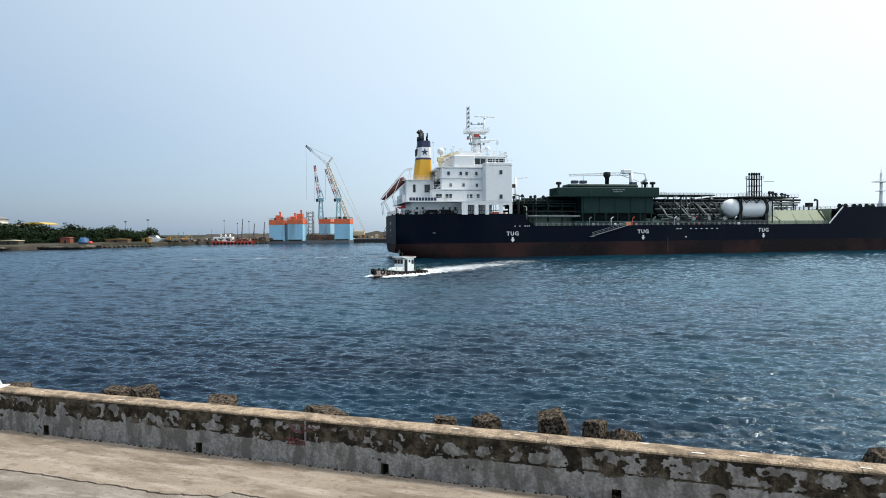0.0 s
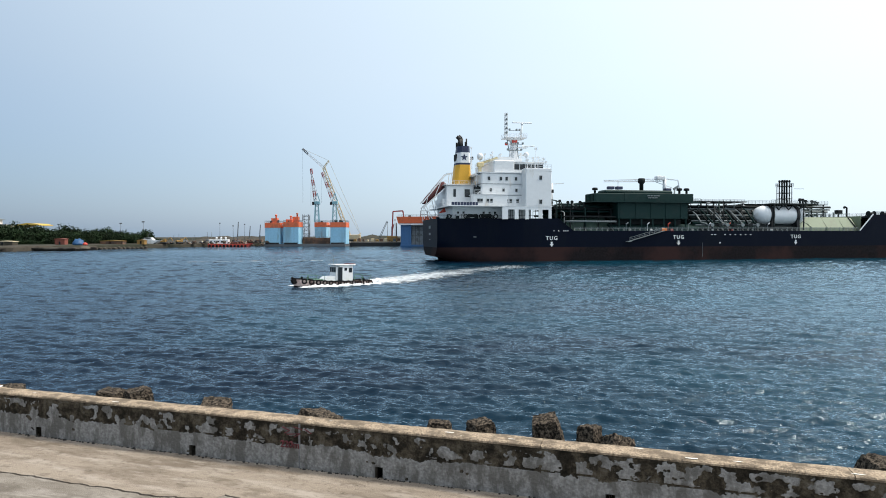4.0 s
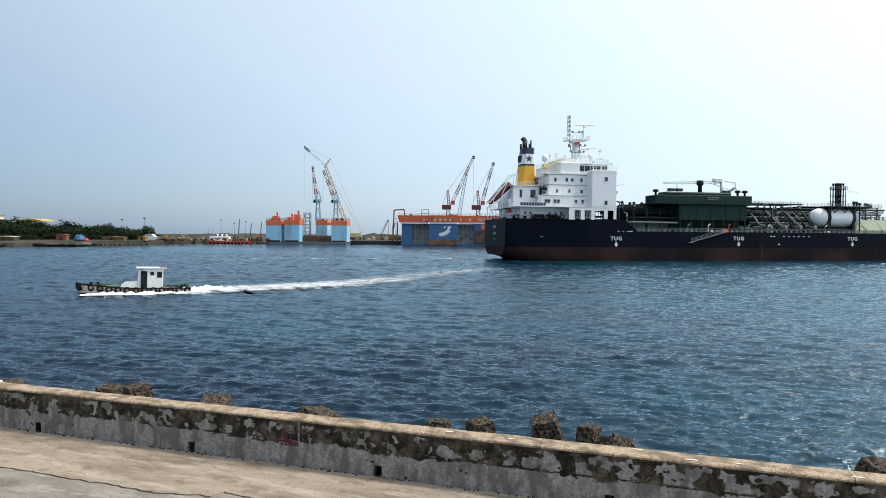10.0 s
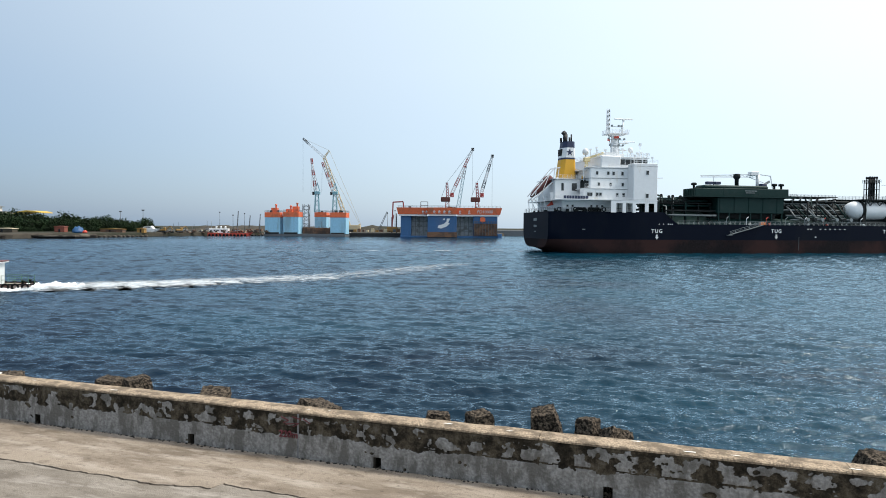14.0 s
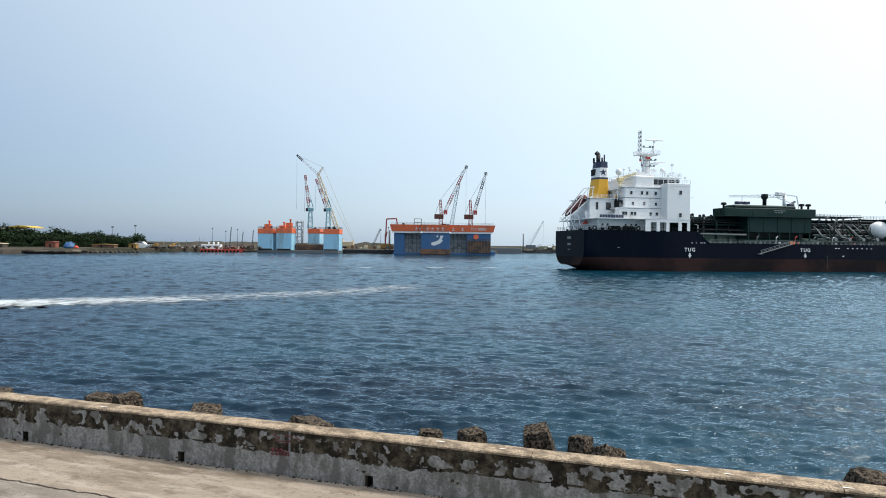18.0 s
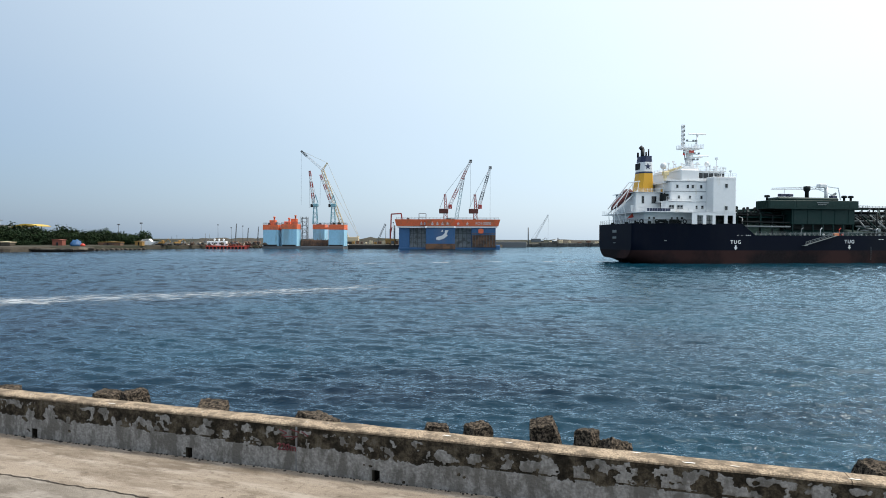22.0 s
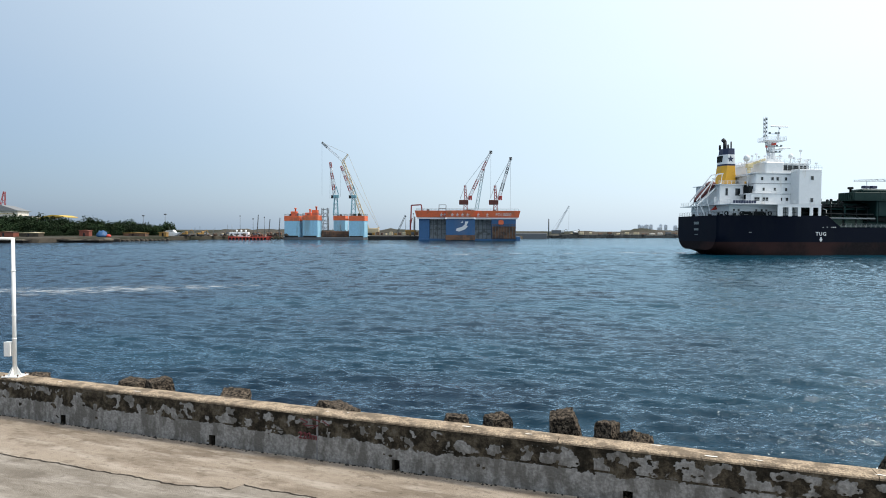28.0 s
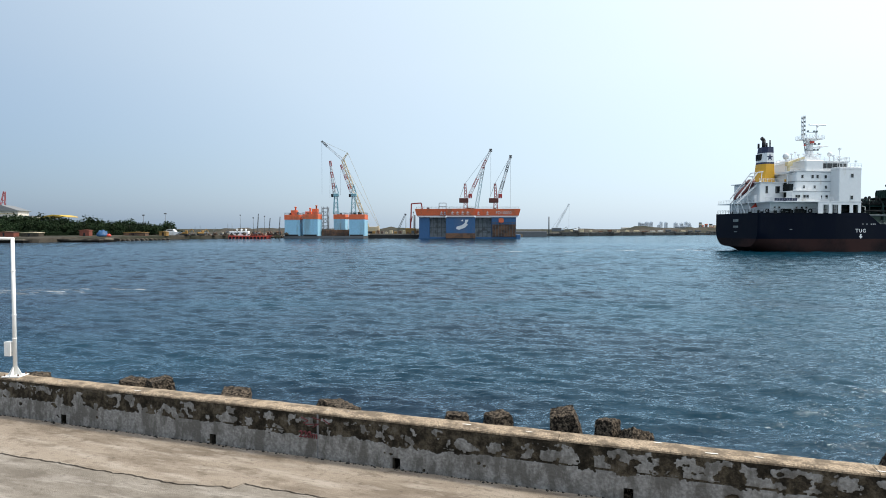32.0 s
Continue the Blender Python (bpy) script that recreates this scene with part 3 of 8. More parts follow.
def hull_side(lo, hi, levels):
    """Both sides of the hull between two heights, each a function of the station."""
    bm = bmesh.new()
    for sgn in (-1, 1):
        rows = []
        for s in STATIONS:
            a, b = lo(s), hi(s)
            rows.append([bm.verts.new((min(s, 156.5 + 6.5 * (max(a + (b - a) * k / levels, -2.5) + 2.5) / 15.5), sgn * breadth(s, a + (b - a) * k / levels), a + (b - a) * k / levels)) for k in range(levels + 1)])
        for r, q in zip(rows, rows[1:]):
            for k in range(levels):
                vs = [r[k], q[k], q[k + 1], r[k + 1]]
                f = bm.faces.new(vs if sgn < 0 else vs[::-1])
                f.smooth = True
        # half of the transom
        cent = [bm.verts.new((0, 0, v.co.z)) for v in rows[0]]
        for k in range(levels):
            vs = [cent[k], rows[0][k], rows[0][k + 1], cent[k + 1]]
            bm.faces.new(vs if sgn < 0 else vs[::-1])
    bmesh.ops.remove_doubles(bm, verts=bm.verts, dist=0.002)
    bmesh.ops.dissolve_degenerate(bm, edges=bm.edges, dist=0.001)
    return bm


ship = thing("gas_carrier", "dark blue gas carrier with white deckhouse and yellow funnel under way", "ship")
hull = part("hull", hull_side(lambda s: max(BOOT, keel_z(s)), deck_z, 8), M_HULL, ship, "dark navy painted steel hull")
boot = part("boot_topping", hull_side(keel_z, lambda s: max(BOOT, keel_z(s)), 7), M_BOOT, ship, "worn brownish red underwater paint")
bm = bmesh.new()                                      # counter, the flat bottom under the stern
prev = None
for s in range(0, 12):
    k = keel_z(s)
    row = [bm.verts.new((s, sg * breadth(s, k), k)) for sg in (-1, 1)]
    if prev:
        bm.faces.new([prev[0], prev[1], row[1], row[0]])
    prev = row
part("counter", bm, M_BOOT, ship)
bm = bmesh.new()
box(bm, 2.2, 6.0, -0.35, 0.35, -2.5, 1.0, 0.1)
part("rudder", bm, M_BOOT, ship)


def deck_plate(s0, s1, drop):
    bm = bmesh.new()
    prev = None
    for i in range(25):
        s = s0 + (s1 - s0) * i / 24
        z = deck_z(s) - drop
        row = [bm.verts.new((s, sg * max(0.02, breadth(s, z) - 0.05), z)) for sg in (-1, 1)]
        if prev:
            bm.faces.new([prev[0], row[0], row[1], prev[1]])
        prev = row
    return bm


part("poop_deck", deck_plate(0, 30.5, 0.25), M_GREEN, ship)
part("main_deck", deck_plate(34.6, 120, 0.3), M_GREEN, ship)
part("forecastle_deck", deck_plate(124.7, 160, 0.9), M_GREEN, ship)
bm = bmesh.new()
for sg in (-1, 1):
    bar(bm, (30.5, sg * 13.25, 10.7), (34.5, sg * 13.25, 7.6), 0.25)
parts("break_plate", bm, M_HULL, ship)
bm = bmesh.new()
for sg in (-1, 1):
    bar(bm, (120.2, sg * breadth(120.2, 7.7) * 1.005, 7.8), (124.6, sg * breadth(124.6, 12.3) * 1.008, 12.4), 0.2, 0.25)
parts("break_edge", bm, M_WHITE, ship, "white painted sloping bulwark edge")
bm = bmesh.new()
prism(bm, [(9.3, 7.6), (-9.3, 7.6), (-9.3, 12.0), (9.3, 12.0)], "x", 124.4, 124.7)
part("forecastle_bulkhead", bm, M_SAGE, ship)


def words(body, size, m, material, parent, name="lettering", label="", bold=0.0, apart=1.0):
    """Raised lettering in the built-in font, as a mesh."""
    cu = bpy.data.curves.new(name, "FONT")
    cu.body, cu.size, cu.extrude, cu.align_x = body, size, 0.02, "CENTER"
    cu.resolution_u = 3
    cu.offset, cu.space_character = bold, apart
    tmp = bpy.data.objects.new(name, cu)
    scene.collection.objects.link(tmp)
    me = bpy.data.meshes.new_from_object(tmp.evaluated_get(bpy.context.evaluated_depsgraph_get()))
    bpy.data.objects.remove(tmp)
    bpy.data.curves.remove(cu)
    me.materials.clear()
    me.materials.append(material)
    ob = new(name, me)
    ob.parent = parent
    ob.matrix_basis = m
    if label:
        tagged(ob, label)
    return ob


def marks(s, z, wide, high, count, parent, name="mark", gap=0.3):
    """Small white bars painted on the starboard side."""
    bm = bmesh.new()
    y = -breadth(s, z) - 0.03
    for i in range(count):
        x = s + i * (wide + gap)
        box(bm, x, x + wide, y - 0.02, y + 0.05, z, z + high)
    return parts(name, bm, M_WHITE, parent)


for s, z in ((28.7, 5.3), (64.0, 5.5), (99.5, 5.6)):
    y = -breadth(s, z) - 0.05
    words("TUG", 1.38, pose(s, y, z + 0.1, 90, 0, 0), M_WHITE, hull, label="white painted letters reading TUG", bold=0.02, apart=1.25)
    bm = bmesh.new()
    prism(bm, [(s - 0.25, z - 0.35), (s + 0.25, z - 0.35), (s + 0.2, z - 0.85), (s + 0.52, z - 0.95), (s, z - 1.6), (s - 0.52, z - 0.95), (s - 0.2, z - 0.85)], "y", y - 0.03, y + 0.1)
    part("arrow_mark", bm, M_WHITE, hull)
marks(29.2, 7.6, 0.25, 0.2, 2, hull, gap=1.0)
marks(31.8, 7.6, 0.3, 0.2, 3, hull, gap=0.25)
marks(73.5, 6.6, 0.6, 0.18, 2, hull, gap=0.35)
marks(77.5, 6.6, 0.45, 0.18, 6, hull, gap=1.1)
marks(76.0, 4.4, 0.5, 0.25, 1, hull, gap=0.1)
bm = bmesh.new()
box(bm, 70.98, 71.02, -13.4, -13.33, 0.9, 4.6)
part("draught_mark", bm, M_STEEL, hull)
bm = bmesh.new()
for i in range(5):
    s = 143.5 + i * 1.35
    y = -breadth(s, 10.4) - 0.05
    box(bm, s, s + 0.95, y - 0.04, y + 0.35, 9.7, 11.0)
parts("name_bar", bm, M_WHITE, hull)
bm = bmesh.new()
for z, w, h in ((8.4, 2.6, 0.75), (6.7, 2.4, 0.6), (5.4, 1.6, 0.25)):
    for i in range(4):
        x = -w / 2 + i * w / 4
        box(bm, -0.05, 0.05, x, x + w / 4 - 0.12, z, z + h)
parts("name_bar", bm, M_STEEL, hull)
bm = bmesh.new()
box(bm, 9.0, 10.4, -breadth(9, 6.3) - 0.12, -breadth(9, 6.3) + 0.3, 6.1, 6.3)
part("overboard_pipe", bm, M_STEEL, hull)

# -- deckhouse --
house = part("deckhouse", box(box(bmesh.new(), 4.0, 24.5, -9.6, 9.6, 10.55, 13.7), 11.4, 28.3, -10.0, 10.0, 13.7, 22.3, 0.25), M_WHITE, ship, "white painted steel accommodation block")
bm = bmesh.new()
box(bm, 8.6, 17.5, -12.2, -9.9, 13.9, 16.6, 0.1)
box(bm, 8.6, 17.5, 9.9, 12.2, 13.9, 16.6, 0.1)
parts("boat_deck_house", bm, M_WHITE, ship)
for sg in (-1, 1):
    bm = bmesh.new()
    lo, hi = sorted((sg * 9.9, sg * 13.25))
    box(bm, 21.9, 28.7, lo, hi, 13.9, 23.4, 0.12)
    part("bridge_wing_tower", bm, M_WHITE, ship)
    bm = bmesh.new()
    lo, hi = sorted((sg * 13.05, sg * 13.25))
    edges = [15.8, 17.3, 19.0, 20.0, 21.8, 22.7, 25.3, 26.3, 27.9, 28.7]
    for a, b in zip(edges[0::2], edges[1::2]):
        box(bm, a, b, lo, hi, 10.6, 13.0)
    box(bm, 15.8, 28.7, lo, hi, 13.0, 13.65)
    part("side_screen", bm, M_WHITE, ship, "white side plating with open bays")
    bm = bmesh.new()                                   # bars inside the first bays
    for a, b in ((17.3, 19.0), (20.0, 21.8), (22.7, 25.3)):
        for k in range(1, 4):
            x = a + (b - a) * k / 4
            bar(bm, (x, sg * 12.6, 10.6), (x, sg * 12.6, 13.0), 0.1)
        bar(bm, (a, sg * 12.6, 11.6), (b, sg * 12.6, 11.6), 0.1)
    parts("bay_grating", bm, M_DARK, ship)
for z, s0, s1, hb, name in ((13.7, 2.2, 28.9, 13.3, "boat_deck"), (16.65, 9.0, 17.6, 12.3, "upper_deck"), (22.3, 10.6, 28.8, 10.2, "bridge_deck")):
    bm = bmesh.new()
    box(bm, s0, s1, -hb, hb, z, z + 0.2)
    part(name, bm, M_WHITE, ship)
for z in (19.5, 16.7):
    bm = bmesh.new()
    box(bm, 11.3, 28.35, -10.08, 10.08, z, z + 0.14)
    part("deck_edge_strip", bm, M_STEEL, house)


def ship_window(s, z, y, w, h, parent):
    """A framed window in a starboard wall at y."""
    fr = bmesh.new()
    t = 0.05
    for a, b, c, d in ((s - w / 2 - t, s + w / 2 + t, z + h / 2, z + h / 2 + t), (s - w / 2 - t, s + w / 2 + t, z - h / 2 - t, z - h / 2),
                       (s - w / 2 - t, s - w / 2, z - h / 2, z + h / 2), (s + w / 2, s + w / 2 + t, z - h / 2, z + h / 2)):
        box(fr, a, b, y - 0.1, y + 0.02, c, d)
    win = part("window", fr, M_STEEL, parent)
    part("pane", box(bmesh.new(), s - w / 2, s + w / 2, y - 0.05, y + 0.01, z - h / 2, z + h / 2), M_GLASS, win, "dark window glass")


for s in (13.3, 16.4, 17.9, 20.4):
    ship_window(s, 20.9, -10.0, 0.55, 0.8, house)
for s in (13.8, 17.1, 20.5):
    ship_window(s, 18.0, -10.0, 0.5, 0.75, house)
for s in (10.0, 10.75, 12.4, 13.3):
    ship_window(s, 15.2, -12.2, 0.6, 0.85, house)
for s in (18.0, 19.0, 20.8):
    ship_window(s, 15.3, -10.0, 0.6, 0.8, house)
for z in (21.0, 15.0):
    ship_window(25.8, z, -13.25, 0.65, 0.95, house)
for s in (5.4, 6.8, 12.0, 13.6, 15.0):
    ship_window(s, 12.3, -9.6, 0.45, 0.45, house)

# -- wheelhouse --
wheel = part("wheelhouse", box(box(bmesh.new(), 20.2, 28.3, -8.6, 8.6, 22.5, 25.2, 0.1), 14.8, 20.2, -9.4, 9.4, 22.5, 25.6, 0.2), M_WHITE, ship, "white wheelhouse with a band of dark windows")
bm = bmesh.new()
box(bm, 14.6, 28.7, -8.9, 8.9, 25.2, 25.45)
part("wheelhouse_roof", bm, M_WHITE, ship)
for k in range(5):
    ship_window(21.0 + k * 1.62, 24.1, -8.6, 1.35, 1.35, wheel)
bm = bmesh.new()
for sg in (-1, 1):
    box(bm, 21.9, 28.8, min(sg * 8.7, sg * 13.25), max(sg * 8.7, sg * 13.25), 22.55, 22.7)
    rail(bm, [(21.9, sg * 13.2, 23.4), (28.7, sg * 13.2, 23.4)], 0.9, 1.2, 0.07, 2)
parts("bridge_wing_rail", bm, M_WHITE, ship)
bm = bmesh.new()
rail(bm, [(14.6, -8.8, 25.45), (28.6, -8.8, 25.45), (28.6, 8.8, 25.45), (14.6, 8.8, 25.45), (14.6, -8.8, 25.45)], 1.1, 1.5, 0.07, 3)
part("monkey_island_rail", bm, M_WHITE, ship)
bm = bmesh.new()
prism(bm, [(15.4, 25.5), (20.4, 25.5), (20.4, 26.9), (17.4, 26.9), (15.4, 26.1)], "y", -6.5, 6.5)
box(bm, 20.0, 24.5, -2.6, 2.6, 25.4, 27.0, 0.1)
part("chart_house", bm, M_WHITE, ship)

# -- main mast --
mast = part("mast_post", lathe(bmesh.new(), [(1.75, 25.4), (1.25, 27.5), (0.95, 30.4), (1.0, 31.8), (1.9, 32.5), (1.9, 32.7)], 12, (22.9, 0, 0)), M_WHITE, ship, "tapered white steel radar mast")
bm = bmesh.new()
box(bm, 20.2, 26.0, -2.3, 2.3, 32.55, 32.75)
rail(bm, [(20.2, -2.3, 32.7), (26, -2.3, 32.7), (26, 2.3, 32.7), (20.2, 2.3, 32.7), (20.2, -2.3, 32.7)], 1.0, 1.0, 0.06, 3)
part("mast_platform", bm, M_WHITE, ship)
part("signal_mast", truss(bmesh.new(), (20.9, 0, 32.7), (20.9, 0, 39.6), 0.75, 0.6, 10, 0.1), M_WHITE, ship, "white lattice signal mast")
bm = bmesh.new()
for k in range(5):
    tube(bm, (20.9, 0.6, 33.9 + k * 1.2), (20.9, 0.6, 34.4 + k * 1.2), 0.22, n=8)
    tube(bm, (20.9, -0.6, 33.9 + k * 1.2), (20.9, -0.6, 34.4 + k * 1.2), 0.22, n=8)
    bar(bm, (20.9, -0.7, 33.9 + k * 1.2), (20.9, 0.7, 33.9 + k * 1.2), 0.08)
parts("signal_lamp", bm, M_STEEL, ship)
bm = bmesh.new()
tube(bm, (25.0, 0, 32.7), (25.4, 0, 36.6), 0.28, 0.16)
bar(bm, (24.0, 0, 32.7), (25.4, 0, 35.6), 0.14)
tube(bm, (25.4, 0, 36.4), (25.4, 0, 36.8), 0.35, n=10)
part("radar_post", bm, M_WHITE, ship)
part("radar_scanner", box(bmesh.new(), 22.6, 28.2, -0.18, 0.18, 36.8, 37.12, 0.08), M_WHITE, ship)
part("radar_scanner", box(bmesh.new(), 25.3, 29.0, -0.15, 0.15, 30.6, 30.85, 0.06), M_WHITE, ship)
bm = bmesh.new()
for z, r in ((30.2, 2.0), (28.2, 1.7)):
    box(bm, 23.2, 23.2 + r * 1.8, -0.7, 0.7, z, z + 0.12)
    bar(bm, (23.3, 0, z - 1.0), (23.2 + r * 1.7, 0, z), 0.1)
    tube(bm, (23.0 + r * 1.7, 0, z), (23.0 + r * 1.7, 0, z + 0.4), 0.2, n=8)
parts("mast_bracket", bm, M_WHITE, ship)
bm = bmesh.new()
box(bm, 22.2, 23.6, -1.25, -1.0, 31.4, 32.2)
box(bm, 20.2, 20.9, -1.2, -1.15, 30.6, 31.3)
parts("signal_flag", bm, M_RED, ship, "small red signal flag")
def satdome(s, y, z, r, post):
    b = bmesh.new()
    lathe(b, [(r * 0.3, 0), (r * 0.75, 0.15 * r), (r, 0.7 * r), (r, 1.2 * r), (r * 0.8, 1.75 * r), (r * 0.4, 2.05 * r), (0.02, 2.12 * r)], 14, (s, y, z))
    tube(b, (s, y, z - post), (s, y, z + 0.1), 0.14, n=8)
    return part("satellite_dome", b, M_WHITE, ship, "white satellite dome on a post")


bm = bmesh.new()                                        # search lamps, horn and yard on the mast
for z, w in ((29.3, 1.9), (31.0, 2.3), (34.6, 1.4)):
    bar(bm, (22.9 - w, -1.1, z), (22.9 + w, -1.1, z), 0.12)
    for e in (-w, w * 0.4, w):
        box(bm, 22.9 + e - 0.2, 22.9 + e + 0.2, -1.4, -0.9, z, z + 0.5)
parts("mast_yard", bm, M_STEEL, ship)
bm = bmesh.new()
tube(bm, (22.9, 0.9, 25.4), (21.2, 0.2, 32.4), 0.12, n=6)
tube(bm, (24.8, 0.9, 25.4), (24.0, 0.2, 32.4), 0.12, n=6)
for k in range(9):
    bar(bm, (21.9, -1.3, 27.0 + k * 0.6), (22.7, -1.3, 27.0 + k * 0.6), 0.06)
part("mast_ladder", bm, M_STEEL, ship)
satdome(12.6, -4.0, 26.2, 0.85, 3.7)
satdome(24.3, -6.5, 26.9, 0.65, 1.5)
bm = bmesh.new()
for s, y, z0, z1 in ((26.6, -7.5, 25.4, 29.2), (17.0, -7, 25.4, 27.4), (27.8, -6, 25.4, 27.2), (18.2, -4, 25.4, 28.0), (12.0, 3, 24.6, 30.5), (15.0, -6, 25.9, 27.5), (23.5, -9, 25.4, 27.0), (19.4, -6, 25.4, 26.9), (20.6, -7.5, 25.4, 27.6), (25.6, -8, 25.4, 26.8), (28.4, -8, 25.4, 26.6), (27.4, -12.6, 23.4, 25.2), (24.6, -12.8, 23.4, 24.9), (22.6, -12.4, 23.4, 25.6), (13.6, -5, 25.4, 27.8), (16.2, -3, 25.9, 28.6), (21.6, -1.5, 27.0, 29.0), (24.4, -1.8, 27.0, 28.6)):
    tube(bm, (s, y, z0), (s, y, z1), 0.08, n=6)
    box(bm, s - 0.25, s + 0.25, y - 0.2, y + 0.2, z1 - 0.4, z1)
bar(bm, (26.6, -7.5, 28.7), (26.6, -7.5, 29.3), 0.55)
parts("aerial", bm, M_WHITE, ship)

# -- funnel --
casing = part("funnel_casing", box(box(bmesh.new(), 3.2, 10.6, -6.2, 6.2, 13.7, 19.4, 0.15), 2.4, 4.2, -5.0, 5.0, 13.7, 16.0), M_WHITE, ship, "white engine casing below the funnel")
ship_window(8.6, 17.4, -6.2, 1.3, 1.9, casing)
ship_window(5.3, 17.4, -6.2, 0.6, 1.9, casing)
bm = bmesh.new()
box(bm, 2.6, 11.5, -6.9, 6.9, 19.4, 19.55)
rail(bm, [(2.6, -6.8, 19.5), (11.4, -6.8, 19.5)], 1.0, 1.2, 0.06, 3)
part("casing_top", bm, M_WHITE, ship)


def funnel_ring(z0, z1):
    def sect(z):
        f = (z - 19.5) / 10.4
        a, b, w = 6.1 + 1.2 * f, 10.7 - 0.35 * f, 2.7 - 0.4 * f
        return [(a + 0.9, -w), (b - 0.5, -w), (b, -w + 0.6), (b, w - 0.6), (b - 0.5, w), (a + 0.9, w), (a, w - 1.3), (a, -w + 1.3)]
    b = bmesh.new()
    lo = [b.verts.new((x, y, z0)) for x, y in sect(z0)]
    hi = [b.verts.new((x, y, z1)) for x, y in sect(z1)]
    for i in range(8):
        b.faces.new([lo[i], lo[(i + 1) % 8], hi[(i + 1) % 8], hi[i]])
    b.faces.new(lo[::-1])
    b.faces.new(hi)
    return b


part("funnel", funnel_ring(19.5, 25.1), M_YELLOW, ship, "yellow painted funnel")
part("funnel_band", funnel_ring(25.1, 25.6), M_NAVY, ship, "thin navy band")
part("funnel_band", funnel_ring(25.6, 28.3), M_WHITE, ship, "white band")
part("funnel_top", funnel_ring(28.3, 30.0), M_NAVY, ship, "navy funnel cap")
bm = bmesh.new()
cs, cz = 8.75, 27.0
pts = []
for k in range(10):
    r = 1.0 if k % 2 == 0 else 0.4
    w = math.pi / 2 + k * math.pi / 5
    pts.append((cs + r * math.cos(w), cz + r * math.sin(w)))
prism(bm, pts, "y", -2.5, -2.2)
part("star_emblem", bm, M_NAVY, ship, "navy five-pointed star")
bm = bmesh.new()
for k in range(3):
    box(bm, 6.8, 7.1, -1.2 + k * 0.9, -0.5 + k * 0.9, 26.2, 28.0)
parts("funnel_louvre", bm, M_DARK, ship)
bm = bmesh.new()
for s, y, r, h in ((7.9, -0.8, 0.5, 2.1), (8.6, 0.3, 0.5, 2.4), (7.6, 1.2, 0.3, 1.4), (9.7, -1.0, 0.2, 2.2), (9.9, 0.8, 0.26, 1.6)):
    tube(bm, (s, y, 29.9), (s, y, 29.9 + h), r, n=10)
    if r > 0.34:
        tube(bm, (s, y, 29.85 + h), (s - 0.75, y, 30.5 + h), r, r * 0.95, n=10)
parts("exhaust_pipe", bm, M_BLACK, ship, "sooty black exhaust pipe")
bm = bmesh.new()                                        # platform and clutter between funnel and house
box(bm, 10.2, 16.0, -8.2, 8.2, 21.9, 22.2)
rail(bm, [(10.3, -8.1, 22.2), (15.9, -8.1, 22.2)], 1.0, 1.0, 0.06, 3)
for s in (10.6, 13.0):
    bar(bm, (s, -7.6, 16.8), (s, -7.6, 21.9), 0.2)
part("funnel_platform", bm, M_WHITE, ship)
bm = bmesh.new()
tube(bm, (12.0, -6.0, 22.2), (12.0, -6.0, 25.2), 0.45)
bar(bm, (12.0, -6.0, 25.0), (16.6, -6.4, 26.6), 0.5, 0.6)
box(bm, 11.3, 12.9, -6.6, -5.4, 24.2, 25.3, 0.1)
part("provision_crane", bm, mat("cream_crane_paint", (0.6, 0.5, 0.28), 0.55, var=0.08), ship, "cream provision crane")
bm = bmesh.new()
for k in range(6):
    s = 10.9 + k * 0.8
    tube(bm, (s, -6.2, 19.5), (s, -6.2, 20.4 + (k % 3) * 0.5), 0.3, n=8)
    box(bm, s - 0.3, s + 0.3, -7.2, -6.7, 17.0 + (k % 2), 18.0 + (k % 2))
parts("vent_head", bm, M_YELLOW, ship)
bm = bmesh.new()                                        # dark blocks stand for the shade in the gap between casing and house
box(bm, 10.61, 11.39, -7.0, 7.0, 13.9, 19.3)
box(bm, 10.3, 11.8, -9.0, -6.0, 16.9, 18.9)
parts("gap_shade", bm, M_DARK, ship)
bm = bmesh.new()
for k in range(9):
    f0, f1 = k / 9, (k + 1) / 9
    bar(bm, (7.6 + 3.2 * f0, -11.8, 13.9 + 2.8 * f0), (7.6 + 3.2 * f0 + 0.5, -11.8, 13.9 + 2.8 * f0), 0.9, 0.06)
bar(bm, (7.4, -12.2, 14.8), (10.8, -12.2, 17.7), 0.07)
bar(bm, (7.4, -11.3, 14.8), (10.8, -11.3, 17.7), 0.07)
part("outside_ladder", bm, M_WHITE, ship)
for z, pts in ((13.9, [(2.3, 12.9, 13.9), (2.3, -13.0, 13.9), (21.9, -13.0, 13.9)]), (16.85, [(9.0, -12.2, 16.85), (17.5, -12.2, 16.85)]),
               (10.8, [(0.3, 9.9, 10.8), (0.3, -9.9, 10.8), (6, -11.0, 10.8), (15.8, -12.9, 10.8)])):
    bm = bmesh.new()
    rail(bm, pts, 1.05, 1.4, 0.06, 3)
    part("deck_rail", bm, M_WHITE if z > 11 else M_DARK, ship)
bm = bmesh.new()
for k in range(9):
    box(bm, 3.0 + k * 0.75, 3.6 + k * 0.75, -13.1, -12.95, 14.0, 14.75)
parts("canvas_dodger", bm, M_NAVY, ship, "dark blue canvas along the boat deck rail")

